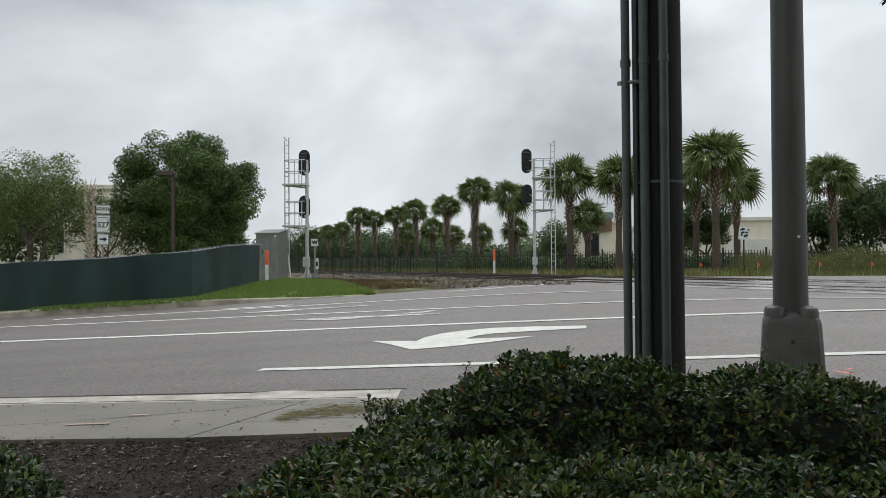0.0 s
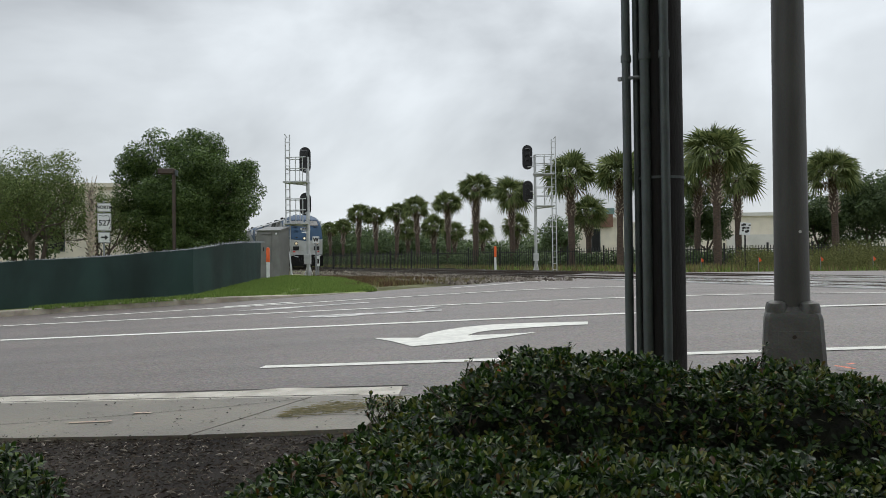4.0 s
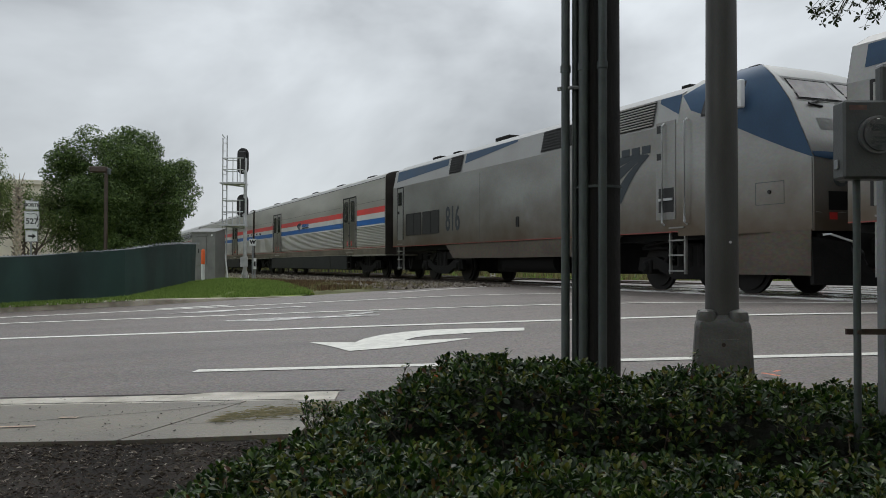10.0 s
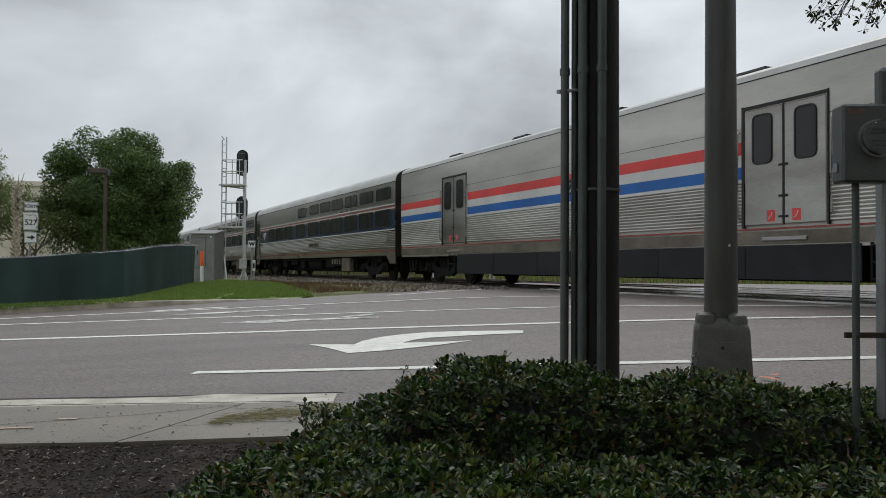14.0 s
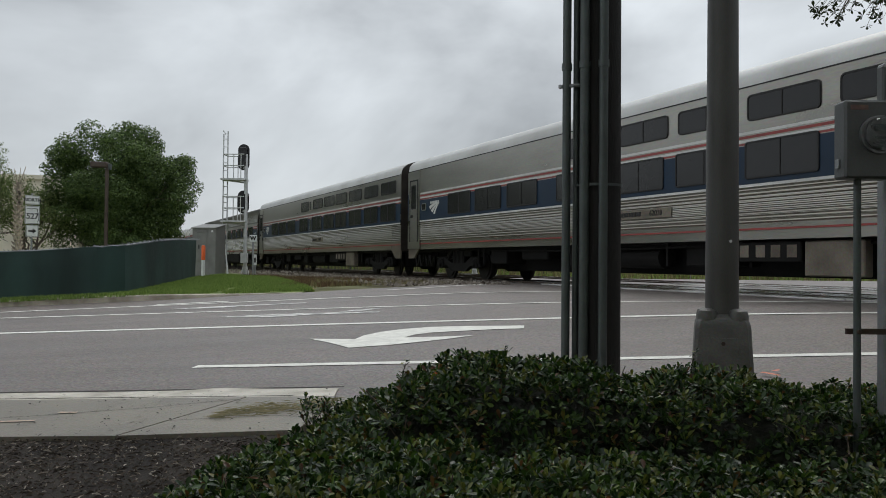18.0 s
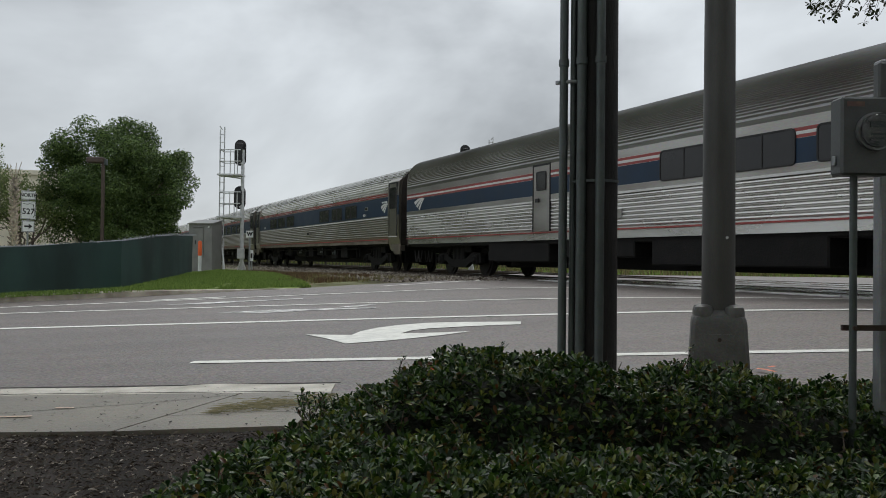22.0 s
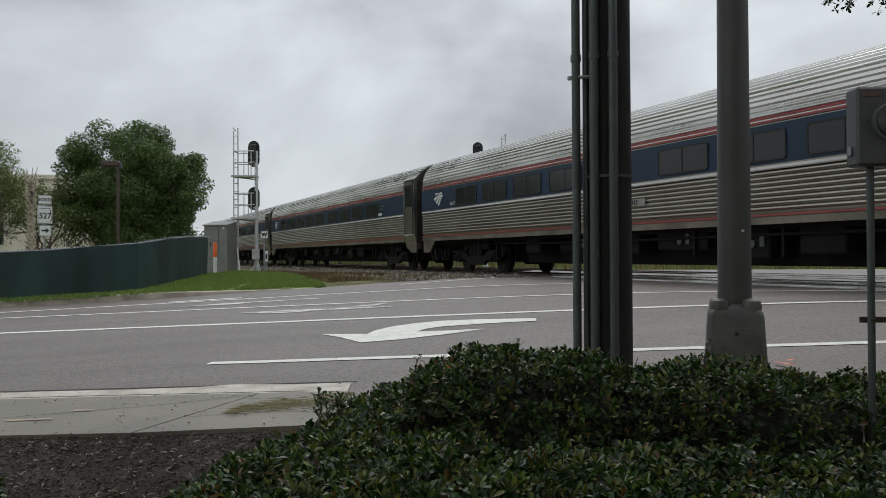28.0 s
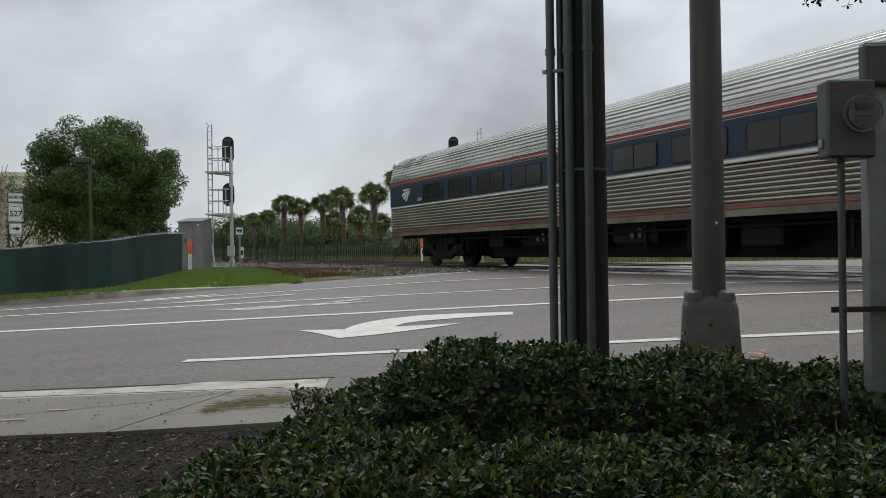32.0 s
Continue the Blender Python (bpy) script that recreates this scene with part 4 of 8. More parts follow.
def bars(parent, x, z, w, h, y, material, n=5, name="lettering"):
    """A name that is not spelt out: plain bars of its size."""
    bm = B()
    d = w / n
    for i in range(n):
        a, b = (y - 0.008, y) if y < 0 else (y, y + 0.008)
        box(bm, x - w / 2 + d * i + d * 0.12, x - w / 2 + d * (i + 1) - d * 0.12, a, b, z - h / 2, z + h / 2)
    return part(name, bm, material, parent)


def swoosh(parent, x, z, w, y, material, up=True):
    """Three tapering bands that fan out like a track running to the distance."""
    bm = B()
    sg = -1 if y < 0 else 1
    m = 1 if y < 0 else -1
    tip = (0.50, 0.20)
    ends = (((-0.50, 0.10), (-0.37, -0.005)), ((-0.31, -0.05), (-0.15, -0.13)), ((-0.08, -0.165), (0.06, -0.21)))

    def bow(e, f, b):
        c = ((tip[0] + e[0]) / 2 - 0.03, (tip[1] + e[1]) / 2 + b)
        return tuple((1 - f) ** 2 * tip[q] + 2 * f * (1 - f) * c[q] + f * f * e[q] for q in (0, 1))

    for e0, e1 in ends:
        prev = None
        for i in range(9):
            f = 0.04 + 0.96 * i / 8
            p0, p1 = bow(e0, f, 0.13), bow(e1, f, 0.09)
            cur = [bm.verts.new((x + p[0] * w * m, y + sg * 0.008, z + p[1] * w)) for p in (p0, p1)]
            if prev:
                bm.faces.new((prev[0], cur[0], cur[1], prev[1]))
            prev = cur
    return part("emblem", bm, material, parent)


def car_ends(root, hl, half, z0, top, arch):
    """Dark diaphragms, end walls up to the roof's arch, and couplers at both ends."""
    eave, rise, ky, kz = arch
    for sx in (-1, 1):
        ew = B()
        out = [(-half + 0.03, z0), *[((half - 0.03) * (abs(c) ** ky) * (1 if c > 0 else -1), eave + (rise - 0.02) * (max(0.0, 1 - c * c) ** (kz / 2))) for c in [-math.cos(math.pi * k / 24) for k in range(25)]], (half - 0.03, z0)]
        along(ew, out, *sorted((sx * (hl - 0.02), sx * (hl + 0.012))))
        part("end_wall", ew, BROWN_END, root, "brown stained end wall")
        bm = B()
        x0, x1 = sorted((sx * (hl + 0.01), sx * (hl + 0.29)))
        arch_ = [(-1.05, z0), (-1.05, top - 0.55), (-0.85, top - 0.22), (-0.45, top - 0.08), (0.45, top - 0.08), (0.85, top - 0.22), (1.05, top - 0.55), (1.05, z0),
                (0.72, z0), (0.72, top - 0.75), (0.5, top - 0.55), (-0.5, top - 0.55), (-0.72, top - 0.75), (-0.72, z0)]
        va = [bm.verts.new((x0, p, q)) for p, q in arch_]
        vb = [bm.verts.new((x1, p, q)) for p, q in arch_]
        n = len(arch_)
        for k in range(n):
            bm.faces.new((va[k], va[(k + 1) % n], vb[(k + 1) % n], vb[k]))
        for k in range(6):
            for vv in (va, vb):
                bm.faces.new((vv[k], vv[k + 1], vv[12 - k], vv[13 - k]))
        bmesh.ops.recalc_face_normals(bm, faces=bm.faces)
        part("diaphragm", bm, BROWN_END, root, "brown grimy steel diaphragm")
        cp = B()
        x0, x1 = sorted((sx * (hl - 0.3), sx * (hl + 0.36)))
        box(cp, x0, x1, -0.13, 0.13, 0.72, 0.98, 0.03)
        part("coupler", cp, DARK, root)
        for yy in (-0.5, -0.9, 0.5):
            pts = [(sx * (hl + 0.36 * f), yy, 0.80 - 0.42 * math.sin(math.pi * f)) for f in (0, 0.2, 0.4, 0.6, 0.8, 1.0)]
            part("hose", tube(B(), pts, 0.025, 6), RUBBER, root)


def under_boxes(root, spec, half=1.42):
    part("centre_sill", box(B(), -6.6, 6.6, -0.55, 0.55, 0.30, 0.98, 0.03), DARK, root, "dark central gear")
    for x0, x1, z0, z1, round_ in spec:
        bm = B()
        if round_:
            for y in (-0.95, 0.95):
                cyl(bm, (x0, y, (z0 + z1) / 2), (x1, y, (z0 + z1) / 2), (z1 - z0) / 2, seg=14)
        else:
            box(bm, x0, x1, -half, half, z0, z1, 0.03)
        part("equipment_box" if not round_ else "air_tank", bm, DARK, root)


def step_skirts(root, hl, half):
    """Tan panels that hang below the doors at both ends, and brackets and pipes between them."""
    for y in (-half, half):
        for sx in (-1, 1):
            bm = B()
            pr = [(hl - 0.02, 1.16), (hl - 0.02, 0.66), (hl - 0.55, 0.66), (hl - 0.95, 0.96), (hl - 1.1, 1.16)]
            va = [bm.verts.new((sx * p, y, q)) for p, q in pr]
            vb = [bm.verts.new((sx * p, y * 0.96, q)) for p, q in pr]
            for k in range(5):
                bm.faces.new((va[k], va[(k + 1) % 5], vb[(k + 1) % 5], vb[k]))
            bm.faces.new(va)
            bm.faces.new(vb[::-1])
            bmesh.ops.recalc_face_normals(bm, faces=bm.faces)
            part("step_skirt", bm, TAN_SKIRT, root, "tan dirty step panel")
    for y in (-1.25, 1.25):
        bm = B()
        tube(bm, [(-7.2, y, 0.90), (-2.0, y, 0.84), (2.5, y, 0.88), (7.2, y, 0.90)], 0.03, 6)
        for x in (-7.3, -6.9, -1.5, 1.7, 4.1, 6.9, 7.3):
            box(bm, x - 0.03, x + 0.03, y - 0.03, y + 0.03, 0.48, 1.0)
        part("pipe_run", bm, DARK, root)


def vent_row(root, xs, z, w=0.9):
    for x in xs:
        bm = B()
        box(bm, x - w / 2, x + w / 2, -0.95, -0.40, z - 0.15, z + 0.10, 0.06)
        box(bm, x - w / 2, x + w / 2, 0.40, 0.95, z - 0.15, z + 0.10, 0.06)
        part("roof_vent", bm, DARK, root)


def passenger_door(root, x, y, z0, z1, w, material, win_h=0.75, handles=True, wide=0.6):
    sg = -1 if y < 0 else 1
    fr = B()
    a, b = (y - 0.012, y + 0.02) if y < 0 else (y - 0.02, y + 0.012)
    for q in ((x - w / 2 - 0.05, x - w / 2, z0, z1 + 0.05), (x + w / 2, x + w / 2 + 0.05, z0, z1 + 0.05), (x - w / 2, x + w / 2, z1, z1 + 0.05)):
        box(fr, q[0], q[1], a, b, q[2], q[3])
    d = part("door_frame", fr, RUBBER, root)
    bm = B()
    a, b = (y - 0.006, y + 0.02) if y < 0 else (y - 0.02, y + 0.006)
    box(bm, x - w / 2, x + w / 2, a, b, z0, z1, 0.004)
    dr = part("door", bm, material, root)
    add_window(dr, x, z1 - 0.14 - win_h / 2, w * wide, win_h, y + sg * 0.006, 0.05, name="door_window")
    if handles:
        h = B()
        box(h, x - w * 0.32, x - w * 0.12, y + sg * 0.006, y + sg * 0.05, z1 - 0.14 - win_h - 0.30, z1 - 0.14 - win_h - 0.20, 0.01)
        part("handle", h, RUBBER, dr)
    return dr


def build_baggage(i, doors):
    hl = (GAPS[i] - GAPS[i + 1]) / 2 - 0.33
    root = thing("baggage_car", car_pose(i, 0), "stainless baggage car with red and blue side stripes", "train car", "cars of the passenger train")
    body, roof = shell(1.52, 0.90, 1.31, 2.08, 3.94, 4.27)
    part("body", along(B(), body, -hl, hl), BAGGAGE_SIDE, root)
    part("roof", along(B(), roof, -hl, hl), ROOF_WHITE, root, "pale ribbed roof")
    for y in (-1.52, 1.52):
        lo, hi = sorted(doors)
        spans = [(-hl, lo - 1.0), (lo + 1.0, hi - 1.0), (hi + 1.0, hl)]
        for x0, x1 in spans:
            plate(root, x0, x1, 2.61, 2.84, y, STRIPE_RED, "stripe", "red stripe")
            plate(root, x0, x1, 2.165, 2.385, y, STRIPE_BLUE, "stripe", "blue stripe")
            plate(root, x0, x1, 2.39, 2.605, y, STRIPE_WHITE, "stripe", "white stripe", 0.003)
            plate(root, x0, x1, 2.10, 2.16, y, STRIPE_WHITE, "stripe", "white stripe", 0.003)
        plate(root, -hl, hl, 3.925, 3.945, y, RUBBER, "gutter", "", 0.006)
        plate(root, -hl, hl, 0.96, 1.19, y * 0.985, TAN_SKIRT, "sill_panel", "tan dirty sill panel", 0.012)
        plate(root, -hl, hl, 1.22, 1.25, y, PALE_RED, "stripe", "thin red sill line", 0.006)
        for x, wd in ((doors[0], 0.93), (doors[1], 0.88)):
            for k in (-0.5, 0.5):
                d = B()
                a, b = (y - 0.014, y + 0.02) if y < 0 else (y - 0.02, y + 0.014)
                box(d, x + k * wd - wd / 2 + 0.015, x + k * wd + wd / 2 - 0.015, a, b, 1.30, 3.40, 0.02)
                dr = part("sliding_door", d, STAINLESS_DULL, root, "dull steel sliding door")
                yo = y - 0.014 if y < 0 else y + 0.014
                add_window(dr, x + k * wd + 0.04 * k, 2.84, 0.47, 0.90, yo, 0.11, name="door_window")
                plate(dr, x + k * wd * 0.62 - 0.09, x + k * wd * 0.62 + 0.09, 1.36, 1.56, yo, STRIPE_RED, "placard", "red warning placard", 0.004)
                tick = B()
                tube(tick, [(x + k * wd * 0.62 - 0.05, yo * 1.004, 1.40), (x + k * wd * 0.62 + 0.02, yo * 1.004, 1.46), (x + k * wd * 0.62 + 0.04, yo * 1.004, 1.52)], 0.012, 5)
                part("placard_mark", tick, STRIPE_WHITE, dr)
                hd = B()
                for zz in (1.42, 1.78, 2.32):
                    box(hd, x + k * 0.10 - 0.05, x + k * 0.10 + 0.05, yo - 0.025, yo + 0.025, zz, zz + 0.04, 0.008)
                part("latch", hd, RUBBER, dr, "dark door latch")
            fr = B()
            a, b = (y - 0.02, y + 0.02)
            for q in ((x - wd - 0.06, x - wd, 1.26, 3.48), (x + wd, x + wd + 0.03, 1.26, 3.48), (x - wd, x + wd, 3.41, 3.47), (x - 0.015, x + 0.015, 1.30, 3.41)):
                box(fr, q[0], q[1], a, b, q[2], q[3])
            part("door_seal", fr, RUBBER, root, "black door surround")
            gr_ = B()
            for gx in (x - wd - 0.13, x + wd + 0.11):
                tube(gr_, [(gx, y, 3.05), (gx, y * 1.03, 3.0), (gx, y * 1.03, 1.5), (gx, y, 1.42)], 0.018, 6)
            part("grab_rail", gr_, STAINLESS_DULL, root)
            st = B()
            box(st, x - 0.5, x + 0.5, y - 0.02, y + 0.02, 1.02, 1.09, 0.01)
            part("door_sill", st, STAINLESS_DULL, root)
        word(root, "61003" if i == 2 else "61015", 0.17, -11.75 if i == 2 else 12.0, 2.49, y - 0.004 * (1 if y < 0 else -1), BLACK, "number")
        word(root, "Baggage", 0.17, (doors[0] + (5.0 if doors[0] > 0 else -4.8)), 2.49, y - 0.004 * (1 if y < 0 else -1), BLACK)
        f = 1 if y < 0 else -1
        swoosh(root, -0.8 * f, 2.50, 0.95, y - 0.006 * f, NAVY)
        bars(root, 0.45 * f, 2.56, 1.35, 0.15, y - 0.004 * f, STRIPE_BLUE, 6)
        bars(root, 0.45 * f, 2.43, 1.35, 0.07, y - 0.004 * f, CONDUIT, 7)
        plate(root, -hl, hl, 3.08, 3.09, y, CONDUIT, "panel_seam", "", 0.003)
    for y in (-1.475, 1.475):
        for k in range(6):
            plate(root, -7.5 + 2.5 * k + 0.01, -5.0 + 2.5 * k - 0.01, 0.34, 0.94, y, SKIRT_GREY, "skirt", "dark slate lower skirt panel", 0.02)
        for sx in (-1, 1):
            st = B()
            for zz in (0.36, 0.62, 0.88):
                box(st, sx * 7.9 - 0.22, sx * 7.9 + 0.22, y - 0.05, y + 0.05, zz, zz + 0.035, 0.008)
            for xx in (-0.22, 0.22):
                box(st, sx * 7.9 + xx - 0.02, sx * 7.9 + xx + 0.02, y - 0.03, y + 0.03, 0.34, 0.95)
            part("step", st, DARK, root, "dark hanging side step")
    under_boxes(root, [(-7.4, 7.4, 0.4, 0.95, False), (-hl + 0.1, -8.3, 0.9, 1.0, False), (8.3, hl - 0.1, 0.9, 1.0, False)])
    for x in (-9.3, 9.3):
        truck_parts(root, x)
    vent_row(root, [-9, -4.5, 0, 4.5, 9], 4.24)
    car_ends(root, hl, 1.52, 0.95, 4.2, (3.94, 0.33, 0.8, 0.75))
    return root


def build_sleeper(i):
    hl = (GAPS[i] - GAPS[i + 1]) / 2 - 0.33
    root = thing("sleeping_car", car_pose(i, 0), "stainless sleeping car with two rows of dark windows", "train car", "cars of the passenger train")
    body, roof = shell(1.52, 0.98, 1.27, 1.92, 3.77, 4.36)
    part("body", along(B(), body, -hl, hl), SLEEPER_SIDE, root, "pale grey side with a fluted belt below")
    part("roof", along(B(), roof, -hl, hl), ROOF_WHITE, root, "pale rounded roof")
    for y in (-1.52, 1.52):
        f = 1 if y < 0 else -1
        rib = B()
        pr = fluted(y * 1.003, 1.27, 1.92, 0.075, 0.038)
        along(rib, pr + [(y * 0.985, 1.92), (y * 0.985, 1.27)], -hl + 0.9, hl - 0.9)
        part("fluted_panel", rib, STAINLESS, root, "ribbed stainless panel")
        plate(root, -hl, hl, 2.90, 2.95, y, STRIPE_WHITE, "stripe", "white line")
        plate(root, -hl, hl, 2.825, 2.875, y, PALE_RED, "stripe", "red line")
        plate(root, -hl, hl, 2.755, 2.80, y, STRIPE_WHITE, "stripe", "white line")
        plate(root, -hl, hl, 2.71, 2.745, y, PALE_RED, "stripe", "red line")
        plate(root, -hl, hl, 1.99, 2.695, y, NAVY, "window_band", "navy window band", 0.003)
        plate(root, -hl, hl, 1.94, 1.985, y, STRIPE_WHITE, "stripe", "white line", 0.006)
        plate(root, -hl, hl, 1.15, 1.185, y, PALE_RED, "stripe", "thin red sill line", 0.006)
        plate(root, -hl, hl, 3.76, 3.785, y, RUBBER, "gutter", "", 0.006)
        for x in (1.2, 3.18, 5.1, 7.15, 9.23, 11.27):
            add_window(root, x * f, 3.37, 1.66, 0.48, y, 0.09, 2)
        add_window(root, -0.12 * f, 3.33, 0.24, 0.48, y, 0.05, 1, STAINLESS_DULL)
        add_window(root, -1.25 * f, 3.34, 1.5, 0.5, y, 0.09, 2)
        for x in (-8.2, -6.2, -4.15, -1.5, 1.05, 3.12, 5.06, 7.15, 9.2, 11.24):
            add_window(root, x * f, 2.42, 1.68, 0.68, y - 0.003 * f, 0.06, 2)
        add_window(root, -0.12 * f, 2.36, 0.24, 0.6, y - 0.003 * f, 0.05, 1, STAINLESS_DULL)
        plate(root, *sorted((-hl * f, -11.45 * f)), 1.0, 3.74, y, SLEEPER_SIDE, "end_panel", "plain pale panel round the door", 0.011)
        plate(root, *sorted((-hl * f, -12.5 * f)), 2.0, 2.95, y - 0.011 * f, NAVY, "band_end", "navy end of the band", 0.004)
        passenger_door(root, -12.0 * f, y - 0.011 * f, 1.25, 3.40, 0.66, STAINLESS_DULL, 0.85)
        add_window(root, -11.07 * f, 2.44, 0.38, 0.26, y - 0.003 * f, 0.06, 1, STAINLESS_DULL)
        swoosh(root, -10.17 * f, 2.33, 0.9, y - 0.003 * f, STRIPE_WHITE)
        bars(root, -10.15 * f, 2.56, 0.75, 0.08, y - 0.003 * f, STRIPE_WHITE, 6)
        plate(root, 0.25 if y < 0 else -2.15, 2.15 if y < 0 else -0.25, 1.50, 1.70, y * 1.006, TAN_SKIRT, "name_board", "dull tan name board", 0.006)
        bars(root, 0.75 * f, 1.60, 0.8, 0.09, y * 1.011, BLACK, 9)
        word(root, "62010", 0.17, 1.65 * f, 1.60, y * 1.011, BLACK, "number")
    under_boxes(root, [(-6.6, -5.6, 0.50, 0.96, False), (-4.7, -3.3, 0.62, 0.96, False), (-2.6, -1.9, 0.45, 0.96, False), (-0.9, 1.3, 0.42, 0.92, True), (2.2, 3.6, 0.48, 0.96, False), (-hl + 0.1, hl - 0.1, 0.90, 1.05, False)], 1.2)
    step_skirts(root, hl, 1.50)
    for y in (-1.3, 1.3):
        part("battery_box", box(B(), 5.47, 6.67, y - 0.1, y + 0.1, 0.34, 0.94, 0.02), TAN_SKIRT, root, "tan dirty battery box")
        part("equipment_box", box(B(), 3.8, 5.4, y - 0.1, y + 0.1, 0.58, 0.94, 0.02), DARK, root)
        for x in (4.07, 4.47, 4.83, 5.2):
            plate(root, x - 0.11, x + 0.11, 0.66, 0.88, y + (-0.1 if y < 0 else 0.1), TAN_SKIRT, "small_plate", "pale small plate", 0.006)
    for x in (-9.1, 9.1):
        truck_parts(root, x)
    a = B()
    cyl(a, (-2.2, 0.2, 4.25), (-2.2, 0.2, 4.38), 0.05, 0.09)
    part("roof_antenna", a, DARK, root)
    car_ends(root, hl, 1.52, 0.95, 4.3, (3.77, 0.59, 0.8, 0.75))
    return root


def build_diner(i):
    hl = (GAPS[i] - GAPS[i + 1]) / 2 - 0.33
    root = thing("dining_car", car_pose(i, 0), "older fluted stainless dining car with a navy band", "train car", "cars of the passenger train")
    half = 1.52
    right = [(-half + 0.04, 1.02)] + fluted(-half, 1.27, 2.0, 0.092, 0.045) + [(-half, 2.01), (-half, 2.98)]
    body = right + [(-y, z) for y, z in right[::-1]]
    part("body", along(B(), body, -hl, hl), BRIGHT_STEEL, root)
    roof = [(-half, 2.98)]
    n = 180
    for k in range(n + 1):
        a = math.pi * k / n
        x = -math.cos(a)
        yy = half * (abs(x) ** 0.62) * (1 if x > 0 else -1)
        zz = 2.98 + 1.12 * (math.sin(a) ** 0.62)
        rib = 0.010 if k % 2 else -0.009
        roof.append((yy * (1 + rib / 1.5), zz + rib * math.sin(a)))
    roof.append((half, 2.98))
    part("roof", along(B(), roof, -hl, hl), DARK_STEEL, root, "dull corrugated steel roof")
    for y in (-half, half):
        f = 1 if y < 0 else -1
        plate(root, -hl, hl, 2.80, 2.98, y, STAINLESS_DULL, "belt_rail", "smooth steel belt", 0.003)
        plate(root, -hl, hl, 2.735, 2.795, y, PALE_RED, "stripe", "red line")
        plate(root, -hl, hl, 2.68, 2.73, y, STRIPE_WHITE, "stripe", "white line")
        plate(root, -hl, hl, 2.62, 2.675, y, PALE_RED, "stripe", "red line")
        plate(root, -hl, hl, 2.19, 2.615, y, NAVY, "window_band", "navy window band", 0.003)
        plate(root, -hl, hl, 2.06, 2.185, y, STAINLESS_DULL, "belt_rail", "smooth steel belt", 0.003)
        plate(root, -hl, hl, 2.005, 2.055, y, STRIPE_WHITE, "stripe", "white line")
        plate(root, -hl, hl, 1.20, 1.235, y, PALE_RED, "stripe", "thin red sill line", 0.006)
        for x in (2.36, 4.45, 6.4, 8.4, 10.5):
            add_window(root, x * f, 2.48, 1.5, 0.64, y - 0.004 * f, 0.09, 2)
        passenger_door(root, -3.2 * f, y, 1.25, 2.95, 0.80, STAINLESS_DULL, 0.5)
        swoosh(root, -(hl - 1.2) * f, 2.40, 0.95, y - 0.004 * f, STRIPE_WHITE)
        word(root, "8504", 0.19, -0.3 * f, 1.56, y - 0.012 * f, BLACK)
        plate(root, *sorted((-1.19 * f, 0.29 * f)), 1.46, 1.66, y * 1.004, STAINLESS_DULL, "name_board", "plain steel number board", 0.006)
        word(root, "Dining Car", 0.16, (hl - 0.7) * f, 2.33, y - 0.004 * f, STRIPE_WHITE)
        for x in (12.17, -1.5):
            bm = B()
            box(bm, -0.20, 0.20, -0.02, 0.02, -0.2, 0.2, 0.012)
            part("roof_hatch", bm, BROWN_END, root, "dull steel roof hatch", at=pose(x * f, -1.33 * f, 3.62, -35 * f, 0, 0))
    under_boxes(root, [(-6.4, -3.0, 0.45, 1.0, False), (-2.4, 0.6, 0.58, 1.0, False), (1.2, 5.8, 0.42, 1.0, False), (-hl + 0.1, hl - 0.1, 0.92, 1.05, False)])
    for x in (-9.1, 9.1):
        truck_parts(root, x)
    car_ends(root, hl, half, 0.95, 4.1, (2.98, 1.12, 0.62, 0.62))
    return root


